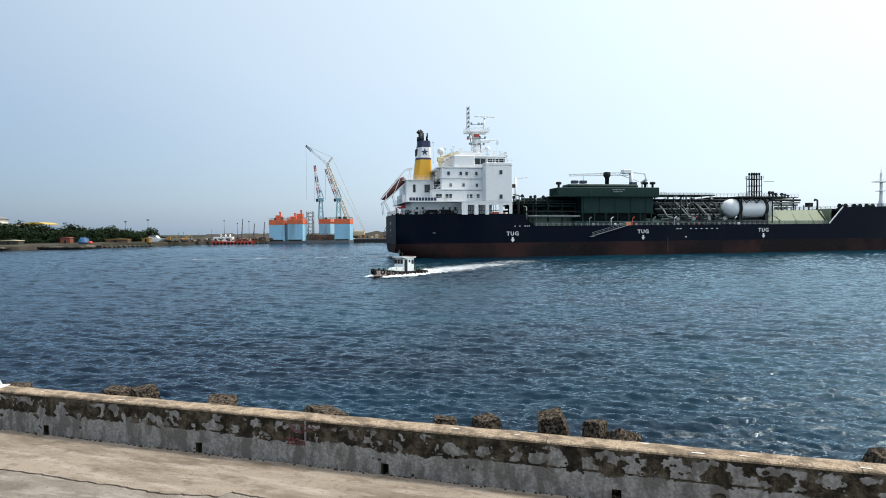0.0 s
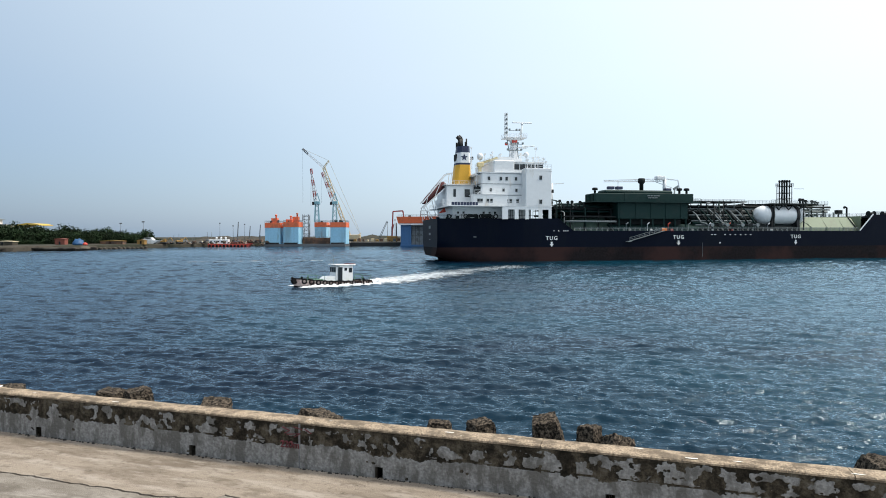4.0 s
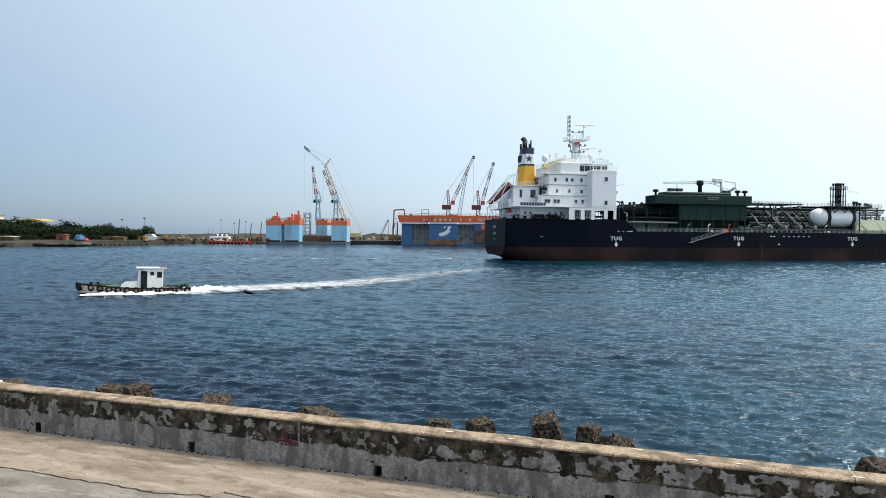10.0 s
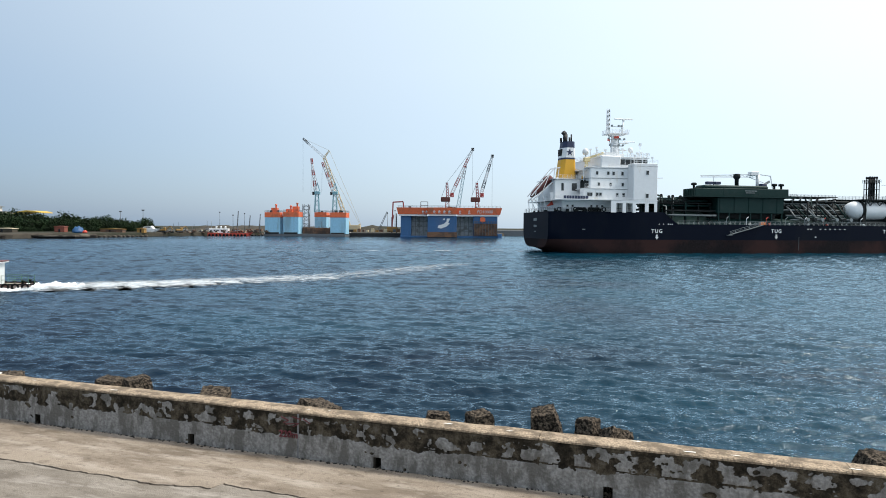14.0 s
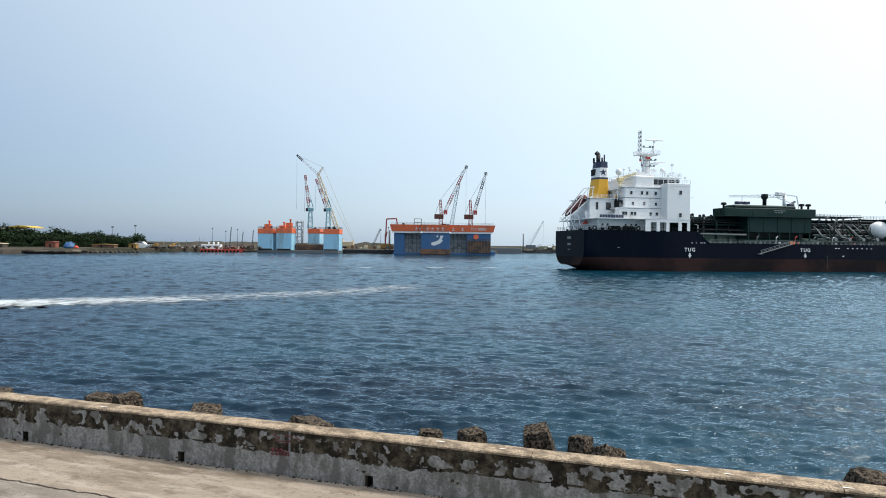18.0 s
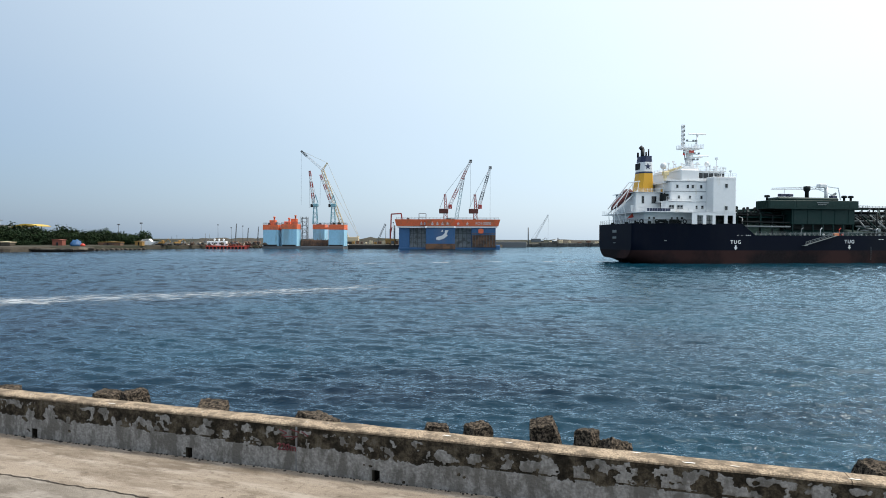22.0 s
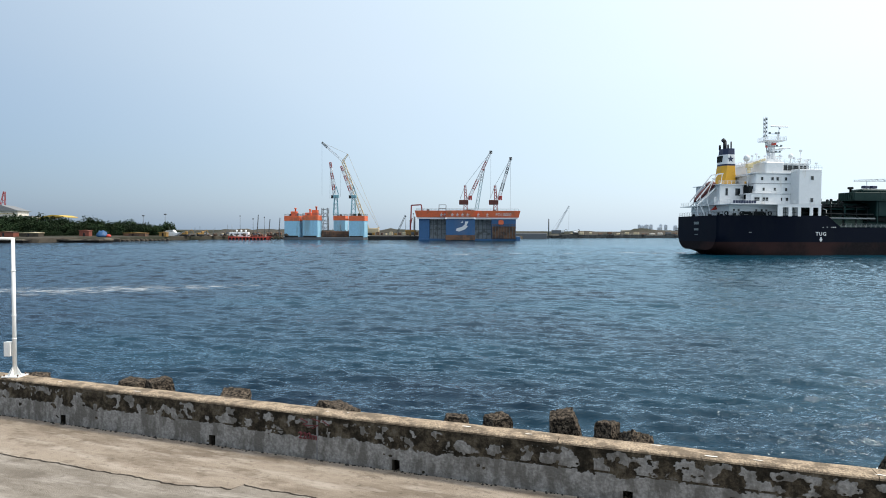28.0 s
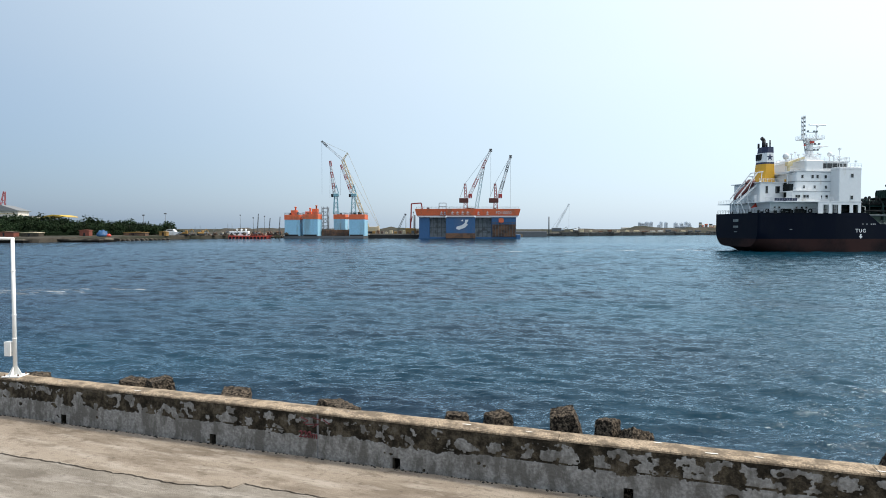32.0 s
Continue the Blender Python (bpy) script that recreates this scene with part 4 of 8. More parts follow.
# -- poop deck fittings --
rng = random.Random(5)
for s in (5.2, 9.2, 12.6):
    bm = bmesh.new()
    for dx in (-0.9, 0.9):
        lathe(bm, [(0.5, -0.12), (0.5, 0.12)], 14, (s + dx, -breadth(s, 10.5) + 1.6, 11.5), "y")
    lathe(bm, [(0.42, -0.8), (0.42, 0.8)], 12, (s, -breadth(s, 10.5) + 1.6, 11.5), "x")
    box(bm, s - 1.3, s + 1.3, -breadth(s, 10.5) + 1.0, -breadth(s, 10.5) + 2.4, 10.6, 11.0)
    part("mooring_winch", bm, M_DARK, ship, "dark mooring winch on the poop deck")
for s in (3.0, 7.2, 11.0, 14.6):
    bm = bmesh.new()
    y = -breadth(s, 10.5) + 0.35
    for k in range(10):
        w0, w1 = 2 * math.pi * k / 10, 2 * math.pi * (k + 1) / 10
        bar(bm, (s + 0.5 * math.cos(w0), y, 11.35 + 0.5 * math.sin(w0)), (s + 0.5 * math.cos(w1), y, 11.35 + 0.5 * math.sin(w1)), 0.24)
    part("fairlead", bm, M_DARK, ship)
bm = bmesh.new()
for k in range(14):
    s = rng.uniform(0.6, 15)
    y = rng.uniform(-9, 9) if s < 4 else -rng.uniform(9.8, 10.6)
    h = rng.uniform(0.5, 1.2)
    box(bm, s, s + rng.uniform(0.3, 0.9), y, y + 0.5, 10.55, 10.55 + h)
parts("bollard", bm, M_DARK, ship)

# -- free-fall lifeboat --
bm = bmesh.new()
prof = [(0.05, 0), (0.4, 0.4), (0.75, 1.5), (0.9, 3.2), (0.9, 6.4), (0.85, 7.6), (0.75, 8.0), (0.05, 8.1)]
lathe(bm, prof, 14, (0, 0, 0), "x")
box(bm, 5.8, 7.4, -0.6, 0.6, 0.7, 1.25, 0.15)
lb = part("lifeboat", bm, M_ORANGE, ship, "dark red enclosed free-fall lifeboat on its slide")
lb.matrix_basis = pose(-2.5, -3.0, 14.7, 0, -42, 0)
for sg in (-1, 1):
    bm = bmesh.new()
    y = -3.0 + sg * 1.6
    bar(bm, (-2.6, y, 13.6), (4.6, y, 20.0), 0.22, 0.3)
    bar(bm, (-2.7, y, 14.9), (3.6, y, 22.4), 0.2, 0.26)
    bar(bm, (3.6, y, 22.4), (5.2, y, 22.6), 0.3)
    for a, b in (((-2.4, y, 13.8), (-2.2, y, 10.8)), ((-1.9, y, 14.4), (-0.2, y, 10.8)), ((0.2, y, 16.2), (1.6, y, 10.8)), ((4.6, y, 20.0), (4.6, y, 13.8)),
                 ((0.4, y, 16.3), (2.2, y, 20.6)), ((-1.8, y, 14.3), (-1.4, y, 16.3)), ((4.9, y, 22.5), (4.6, y, 19.8))):
        bar(bm, a, b, 0.15)
    part("lifeboat_davit", bm, M_WHITE, ship, "white steel lifeboat launching frame")
bm = bmesh.new()
prism(bm, [(1.3, 12.2), (2.9, 13.7), (3.3, 12.6)], "y", -5.05, -4.95)
part("ensign", bm, M_RED, ship, "red ensign at the stern")

# -- cargo deck --
def trunk(s0, s1, zt, wide, name, m):
    b = bmesh.new()
    prism(b, [(-wide, 7.3), (wide, 7.3), (wide * 0.99, 8.6), (wide * 0.78, zt - 0.35), (wide * 0.6, zt), (-wide * 0.6, zt), (-wide * 0.78, zt - 0.35), (-wide * 0.99, 8.6)], "x", s0, s1)
    return part(name, b, m, ship, "pale sage green tank dome cover")


bm = bmesh.new()
lathe(bm, [(0.3, 0), (5.5, 1.2), (8.8, 4.2), (9.6, 8), (9.6, 16)], 24, (31.5, 0, 2.6), "x")
part("tank_dome", bm, M_DOMEGREEN, ship, "mid green rounded tank end", smooth=True)
trunk(47, 91, 9.6, 10.0, "tank_dome", M_GREEN)
trunk(91, 103, 9.8, 10.0, "tank_dome", M_DARK)
trunk(103.6, 123.0, 11.7, 9.6, "tank_dome", M_SAGE)
bm = bmesh.new()
bar(bm, (108.0, -9.5, 8.7), (105.2, -7.3, 11.5), 0.12)
bar(bm, (122.6, -9.6, 8.7), (122.0, -7.4, 11.6), 0.25)
parts("dome_seam", bm, M_DARK, ship)
for s in (107.5, 113.0, 118.5):
    bm = bmesh.new()
    box(bm, s - 0.05, s + 0.05, -9.75, -9.5, 7.5, 8.7)
    bar(bm, (s, -9.62, 8.6), (s, -7.35, 11.5), 0.06)
    part("dome_rib", bm, M_SAGE, ship)

# main deck rail on each side, in lengths
for sg in (-1, 1):
    for k in range(8):
        a = 35.0 + k * 10.6
        bm = bmesh.new()
        rail(bm, [(a, sg * 13.15, 7.55), (a + 10.6, sg * 13.15, 7.55)], 1.1, 1.5, 0.07, 3)
        for j in range(7):
            bar(bm, (a + j * 1.5, sg * 13.1, 7.6), (a + j * 1.5, sg * 12.6, 8.3), 0.07)
        part("deck_rail", bm, M_STEEL, ship)

# compressor house
comp = part("compressor_house", box(bmesh.new(), 48.4, 68.8, -10.0, 10.0, 10.9, 15.2, 0.1), M_GREEN, ship, "dark green cargo machinery house")
bm = bmesh.new()
box(bm, 42.6, 51.0, -8.6, -2.6, 15.5, 17.7, 0.12)
box(bm, 50.9, 71.4, -8.61, 7.0, 15.5, 17.8, 0.12)
box(bm, 46.0, 66.0, -7.4, -2.7, 17.7, 18.7, 0.35)
part("machinery_upper", bm, M_GREEN, ship)
bm = bmesh.new()
box(bm, 40.5, 72.0, -11.2, 11.2, 15.2, 15.45)
rail(bm, [(40.6, -11.1, 15.45), (71.9, -11.1, 15.45)], 0.9, 1.5, 0.05, 2)
part("machinery_deck", bm, M_GREEN, ship)
bm = bmesh.new()
for k in range(8):
    y = -8.5 + k * 0.8
    box(bm, 42.45, 42.62, y, y + 0.12, 15.6, 17.6)
for k in range(5):
    box(bm, 49 + k * 4.4, 49.1 + k * 4.4, -10.1, -9.98, 11.0, 15.1)
parts("stiffener", bm, M_GREEN, ship)
for k in range(7):
    bm = bmesh.new()
    bar(bm, (48.8 + k * 3.25, -9.8, 7.5), (48.8 + k * 3.25, -9.8, 10.9), 0.3)
    part("column", bm, M_GREEN, ship)
# dark block in place of the shade behind the columns
bm = bmesh.new()
box(bm, 49, 68.5, -7.0, 7.0, 9.5, 10.9)
part("underhouse_shade", bm, M_DARK, ship)
bm = bmesh.new()
lathe(bm, [(0.55, 19.0), (0.55, 20.7), (0.95, 21.2), (0.95, 22.2), (0.7, 22.3)], 14, (59.0, -3.0, 0))
part("vent_trunk", bm, M_DARK, ship, "dark flared ventilation trunk")
for s, y, z in ((44.0, -5.5, 17.7), (68.4, -6.5, 17.8), (70.6, -6.5, 17.8)):
    bm = bmesh.new()
    lathe(bm, [(0.3, 0), (0.3, 0.9), (0.75, 1.0), (0.75, 1.5), (0.5, 1.65)], 12, (s, y, z))
    part("mushroom_vent", bm, M_DARK, ship)
for s in (47.4, 49.8, 64.2):
    part("cover", box(bmesh.new(), s, s + 1.7, -6.8, -5.4, 18.9 if s < 60 else 18.0, 19.7 if s < 60 else 19.4, 0.1), M_NAVY, ship, "blue canvas equipment cover")
bm = bmesh.new()
for w in (0.0, 0.55):
    for i in range(3 if w else 4):
        box(bm, 57.6 + i * 0.95 + w * 0.5, 58.4 + i * 0.95 + w * 0.5, -8.75, -8.6, 17.0 - w, 17.25 - w)
parts("sign_bar", bm, M_STEEL, comp)
bm = bmesh.new()                                        # hose crane above the house
truss(bm, (48.6, -1.5, 21.5), (66.5, -1.0, 22.1), 0.4, 0.8, 18, 0.12)
tube(bm, (67.2, -1.0, 18.0), (67.2, -1.0, 22.4), 0.5)
box(bm, 64.5, 67.0, -1.8, -0.2, 22.1, 23.2, 0.1)
bar(bm, (67.2, -1.0, 22.5), (71.4, -1.0, 22.1), 0.25)
bar(bm, (71.4, -1.0, 22.1), (72.2, -1.0, 18.5), 0.22)
bar(bm, (63.5, -1.0, 21.9), (69.5, -1.0, 20.0), 0.16)
bar(bm, (52.8, -1.4, 19.0), (52.8, -1.4, 21.7), 0.12)
part("hose_crane", bm, M_WHITE, ship, "white jib crane above the machinery house")


def pipe_run(pts, r, m, name="pipe", parent=None):
    b = bmesh.new()
    for a, c in zip(pts, pts[1:]):
        tube(b, a, c, r, n=8)
    return part(name, b, m, parent or ship)


# aft pipe deck between the deckhouse and the machinery house
bm = bmesh.new()
box(bm, 31.5, 48.0, -8.0, 8.0, 13.4, 13.6)
rail(bm, [(31.5, -8.0, 13.6), (41, -8.0, 13.6)], 1.0, 1.3, 0.06, 3)
for s in (32, 36, 40, 44, 47.5):
    bar(bm, (s, -7.8, 7.5), (s, -7.8, 13.4), 0.28)
part("aft_walkway", bm, M_DARK, ship)
for k, (z, y) in enumerate(((14.0, -6), (14.4, -4.5), (12.9, -7), (11.4, -9.5), (10.2, -9.9), (14.9, -3))):
    pipe_run([(31 + k * 0.7, y, z), (48, y, z)], 0.2 + 0.05 * (k % 3), (M_DARK, M_STEEL, M_GREEN)[k % 3])
for k in range(9):
    s = 31.2 + k * 1.15
    h = rng.uniform(0.6, 2.0)
    bm = bmesh.new()
    tube(bm, (s, -6.5, 13.6), (s, -6.5, 13.6 + h), 0.18, n=8)
    lathe(bm, [(0.42, -0.12), (0.42, 0.12)], 10, (s, -6.7, 13.6 + h), "y")
    part("valve", bm, M_DARK, ship)

# main pipe rack
bm = bmesh.new()
box(bm, 71.5, 91, -4.6, 4.6, 15.9, 16.15)
box(bm, 91, 118, -4.4, 4.4, 15.3, 15.5)
part("rack_top", bm, M_DARK, ship, "dark steel walkway above the pipe rack")
for k in range(5):
    bm = bmesh.new()
    a = 72 + k * 9.2
    rail(bm, [(a, -4.4, 15.5 if k > 1 else 16.1), (a + 9.2, -4.4, 15.5 if k > 1 else 16.1)], 0.55 if k < 2 else 0.95, 1.2, 0.06, 3)
    part("walkway_rail", bm, M_STEEL if k > 1 else M_DARK, ship)
for k in range(12):
    bm = bmesh.new()
    s = 72.5 + k * 4.0
    for y in (-4.3, 4.3):
        bar(bm, (s, y, 7.5), (s, y, 15.4), 0.3)
    bar(bm, (s, -4.3, 12.6), (s, 4.3, 12.6), 0.25)
    bar(bm, (s, -4.3, 14.2), (s, 4.3, 14.2), 0.25)
    part("rack_frame", bm, M_DARK, ship)
for k, (y, z, r, m) in enumerate(((-5.2, 14.6, 0.3, M_DARK), (-5.0, 13.9, 0.22, M_STEEL), (-5.6, 12.9, 0.32, M_DARK), (-6.2, 12.1, 0.25, M_STEEL), (-6.6, 11.3, 0.35, M_DARK),
                                  (-7.4, 10.5, 0.22, M_STEEL), (-8.0, 9.9, 0.3, M_GREEN), (-4.0, 13.3, 0.4, M_STEEL), (-9.2, 9.3, 0.2, M_STEEL))):
    pipe_run([(71.5, y, z), (91.5 if z < 13.3 else 118, y, z)], r, m)
rg = random.Random(29)
for k in range(34):                                     # the deeper lines of the rack, mostly in shade
    y, z = rg.uniform(-3.8, 9.0), rg.uniform(9.9, 15.0)
    a = rg.choice((71.5, 71.5, 75.0, 80.0))
    b = rg.choice((91.5, 91.5, 97.0, 118.0)) if z > 12 else 92.0
    pipe_run([(a, y, z), (b, y, z)], rg.uniform(0.18, 0.42), rg.choice((M_DARK, M_DARK, M_GREEN, M_GREEN, M_STEEL)))
for k in range(26):
    y, z = rg.uniform(-6.5, 9.0), rg.uniform(9.0, 14.6)
    pipe_run([(rg.uniform(30.5, 37.0), y, z), (48.2, y, z)], rg.uniform(0.18, 0.45), rg.choice((M_DARK, M_GREEN, M_GREEN, M_GREEN, M_DARK)))
for k in range(16):                                     # risers and ladders between the levels
    s = rg.uniform(31.5, 47.5) if k % 2 else rg.uniform(72, 91)
    y = rg.uniform(-9.5, -4.5)
    z = rg.uniform(12.5, 15.6)
    pipe_run([(s, y, 8.0), (s, y, z), (s + rg.uniform(-1.5, 1.5), y + 0.6, z + 0.3)], rg.uniform(0.1, 0.22), rg.choice((M_DARK, M_GREEN, M_STEEL)), "riser")
# added dark backdrop plates that shut out the sky between the pipes
bm = bmesh.new()
box(bm, 71.5, 104.0, 3.4, 3.7, 9.4, 14.9)
box(bm, 33.0, 48.2, 4.0, 4.3, 8.0, 14.3)
parts("rack_backdrop", bm, M_GREEN, ship, "dark green backdrop plate added behind the pipes")
bm = bmesh.new()
tube(bm, (72.6, 3.0, 15.4), (72.9, 3.0, 20.0), 0.35, 0.22, n=8)
bar(bm, (72.5, 3.0, 19.9), (74.2, 3.0, 20.9), 0.5, 0.6)
bar(bm, (71.9, 3.0, 15.4), (72.6, 3.0, 18.6), 0.12)
part("stores_davit", bm, M_STEEL, ship, "grey davit behind the machinery house")
for k in range(14):                                     # sloping branch lines and loading arms
    s = 73.0 + k * 1.3
    m = (M_STEEL, M_DARK, M_GREEN, M_DARK, M_STEEL)[k % 5]
    s += rng.uniform(-0.5, 0.5)
    z = rng.uniform(-0.5, 0.6)
    pipe_run([(s, -5.6, 13.6 + z), (s + 0.5, -6.6, 12.6 + z), (s + rng.uniform(0.6, 2.3), -8.6, 9.9), (s + rng.uniform(0.8, 2.2), -10.6, 9.6)], rng.uniform(0.12, 0.24), m, "branch_pipe")
for k in range(10):
    s = 72.8 + k * 1.85
    bm = bmesh.new()
    lathe(bm, [(0.16, 0), (0.16, 0.5), (0.45, 0.52), (0.45, 0.7), (0.1, 0.72), (0.1, 1.3), (0.5, 1.32), (0.5, 1.42)], 10, (s, -5.0 - (k % 3), 14.0 + 0.3 * (k % 2)))
    part("valve", bm, (M_WHITE, M_STEEL, M_DARK)[k % 3], ship)
for k in range(7):
    s = 74.5 + k * 2.3
    bm = bmesh.new()
    tube(bm, (s, -12.4, 9.3), (s, -9.0, 9.3), 0.28, n=10)
    lathe(bm, [(0.5, -12.6), (0.5, -12.3)], 12, (s, 0, 9.3), "y")
    bar(bm, (s, -11.6, 7.5), (s, -11.6, 9.1), 0.2)
    part("manifold", bm, (M_STEEL, M_DARK)[k % 2], ship)
bm = bmesh.new()
box(bm, 72, 91.5, -12.6, -8.5, 8.35, 8.5)
rail(bm, [(72, -12.5, 8.5), (91.5, -12.5, 8.5)], 1.0, 1.2, 0.06, 3)
part("manifold_platform", bm, M_DARK, ship)
for k in range(8):                                      # light poles and small fittings along the deck edge
    s = 49.5 + k * 6.0
    bm = bmesh.new()
    bar(bm, (s, -12.4, 7.5), (s, -12.4, 9.6), 0.12)
    tube(bm, (s, -12.4, 9.4), (s + 0.6, -12.4, 9.9), 0.12, n=6)
    lathe(bm, [(0.35, 0), (0.35, 0.6), (0.2, 0.8)], 8, (s + 1.2, -12.2, 7.5))
    part("deck_fitting", bm, (M_STEEL, M_WHITE, M_RED)[k % 3], ship)

# deck storage tank on saddles
bm = bmesh.new()
prof = [(0.05, 91.4), (1.2, 91.7), (2.1, 92.5), (2.6, 93.8), (2.65, 94.4), (2.65, 104.6), (2.6, 105.2), (2.1, 106.2), (1.2, 106.9), (0.05, 107.1)]
lathe(bm, prof, 28, (0, -7.0, 12.2), "x")
part("deck_tank", bm, M_WHITE, ship, "white horizontal gas tank with rounded ends", smooth=True)
for s in (95.4, 103.6):
    bm = bmesh.new()
    lathe(bm, [(2.72, s - 0.5), (2.85, s - 0.45), (2.85, s + 0.45), (2.72, s + 0.5)], 28, (0, -7.0, 12.2), "x")
    prism(bm, [(-9.6, 7.5), (-4.4, 7.5), (-4.6, 11.5), (-5.4, 10.2), (-7, 9.6), (-8.6, 10.2), (-9.4, 11.5)], "x", s - 0.45, s + 0.45)
    part("tank_saddle", bm, M_BLACK, ship)
bm = bmesh.new()
for s in (95.4, 98.6, 101.8, 105.0):
    bar(bm, (s, -9.9, 8.0), (s, -9.9, 15.3), 0.25) if s in (95.4, 105.0) else None
    bar(bm, (s, -9.8, 15.2), (s + 1.6, -9.8, 13.6), 0.2)
    bar(bm, (s + 3.2, -9.8, 15.2), (s + 1.6, -9.8, 13.6), 0.2) if s < 104 else None
box(bm, 94.5, 109, -10.0, -4.4, 15.1, 15.4)
rail(bm, [(94.5, -9.9, 15.4), (109, -9.9, 15.4)], 0.95, 1.3, 0.06, 3)
part("tank_platform", bm, M_DARK, ship)

# vent mast
bm = bmesh.new()
for k in range(4):
    for y in (-0.9, 0.3):
        tube(bm, (105.5 + k * 0.8, y, 15.4), (105.5 + k * 0.8, y, 22.7), 0.17, n=8)
        lathe(bm, [(0.24, 22.1), (0.32, 22.4), (0.22, 22.8)], 8, (105.5 + k * 0.8, y, 0))
parts("vent_riser", bm, M_DARK, ship, "dark vertical vent pipe")
for z in (17.2, 18.9, 20.8):
    bm = bmesh.new()
    box(bm, 104.9, 108.5, -1.4, 0.8, z, z + 0.14)
    if z > 20:
        rail(bm, [(104.7, -1.6, z), (108.7, -1.6, z), (108.7, 1.0, z), (104.7, 1.0, z), (104.7, -1.6, z)], 1.0, 1.0, 0.06, 2)
    part("vent_platform", bm, M_DARK, ship)
bm = bmesh.new()
for s in (105.0, 108.4):
    for y in (-1.3, 0.7):
        bar(bm, (s, y, 15.4), (s, y, 21.8), 0.16)
bar(bm, (109, -1.5, 20.2), (112.4, -1.5, 20.2), 0.1)
parts("vent_frame", bm, M_DARK, ship)
for k in range(7):
    s = 109.5 + k * 1.35
    bm = bmesh.new()
    h = rng.uniform(0.7, 1.8)
    lathe(bm, [(0.25, 0), (0.25, h * 0.5), (0.5, h * 0.6), (0.35, h)], 8, (s, -3.2 + 0.4 * (k % 3), 15.5 if k < 6 else 13.0))
    part("valve", bm, M_DARK, ship)
bm = bmesh.new()
rail(bm, [(105, -6.0, 11.7), (124, -6.0, 11.7)], 1.15, 1.4, 0.06, 3)
for k in range(8):
    tube(bm, (110 + k * 1.4, -4.5, 11.7), (110 + k * 1.4, -4.5, 12.6 + 0.6 * (k % 2)), 0.2, n=6)
part("dome_rail", bm, M_STEEL, ship)
bm = bmesh.new()
box(bm, 121.0, 122.6, -5, -3.5, 12.7, 13.9, 0.1)
bar(bm, (121.8, -4.2, 11.6), (121.8, -4.2, 12.8), 0.3)
part("control_box", bm, M_DARK, ship)
pipe_run([(124.4, -4.5, 12.0), (124.4, -4.5, 14.6), (123.6, -4.5, 14.9), (123.4, -4.5, 14.4)], 0.25, M_DARK, "gooseneck_vent")

# forecastle
for sg in (-1, 1):
    for k in range(4):
        bm = bmesh.new()
        s0, s1 = 124.6 + k * 7.5, 132.1 + k * 7.5
        rail(bm, [(s0, sg * (breadth(s0, 12.4) - 0.1), deck_z(s0) - 0.1), (s1, sg * (breadth(s1, 12.4) - 0.1), deck_z(s1) - 0.1)], 0.95, 1.4, 0.07, 3)
        part("deck_rail", bm, M_DARK, ship)
for s, y in ((133, -4.5), (139, -3.5), (144, -3.0)):
    bm = bmesh.new()
    lathe(bm, [(0.8, -1.1), (0.8, -0.95), (0.45, -0.94), (0.45, 0.94), (0.8, 0.95), (0.8, 1.1)], 14, (s, y, 12.9), "x")
    box(bm, s - 1.3, s + 1.3, y - 0.9, y + 0.9, 11.6, 12.4)
    part("windlass", bm, M_DARK, ship, "dark anchor windlass on the forecastle")
bm = bmesh.new()
lathe(bm, [(1.1, 12.2), (0.75, 14.0), (0.5, 15.5), (0.42, 18.6), (0.42, 23.0), (0.2, 23.3), (0.14, 25.0)], 12, (151.2, 0, 0))
box(bm, 148.8, 153.6, -1.2, 1.2, 20.4, 20.6)
box(bm, 150.0, 152.4, -0.9, 0.9, 17.6, 17.8)
rail(bm, [(148.8, -1.2, 20.6), (153.6, -1.2, 20.6)], 0.7, 1.0, 0.06, 2)
part("fore_mast", bm, M_WHITE, ship, "white foremast with light platforms")

# accommodation ladder on the ship's side
bm = bmesh.new()
bar(bm, (49.6, -13.5, 5.0), (59.6, -13.5, 7.7), 0.9, 0.12)
for y in (-13.9, -13.1):
    bar(bm, (49.6, y, 5.9), (59.6, y, 8.6), 0.08)
    bar(bm, (49.6, y, 5.5), (59.6, y, 8.2), 0.06)
    for k in range(8):
        s, z = 49.8 + k * 1.38, 5.05 + k * 0.373
        bar(bm, (s, y, z), (s, y, z + 0.9), 0.07)
box(bm, 48.9, 50.2, -14.1, -13.2, 4.85, 5.0)
part("accommodation_ladder", bm, M_STEEL, ship, "aluminium accommodation ladder stowed on the ship's side")
part("ladder_winch", box(bmesh.new(), 59.2, 60.8, -13.2, -12.4, 7.6, 8.4, 0.1), mat("orange_paint", (0.6, 0.16, 0.03), 0.5), ship)
bm = bmesh.new()
bar(bm, (29.0, -9.0, 17.2), (30.3, -9.0, 17.8), 0.2)
box(bm, 29.6, 30.8, -9.5, -8.6, 17.5, 18.4, 0.1)
part("search_light", bm, M_BLACK, ship)
bm = bmesh.new()
tube(bm, (33.2, -2, 13.6), (33.2, -2, 20.6), 0.3)
bar(bm, (32.8, -2, 20.4), (36.6, -2, 20.7), 0.18)
part("hose_davit", bm, M_WHITE, ship)

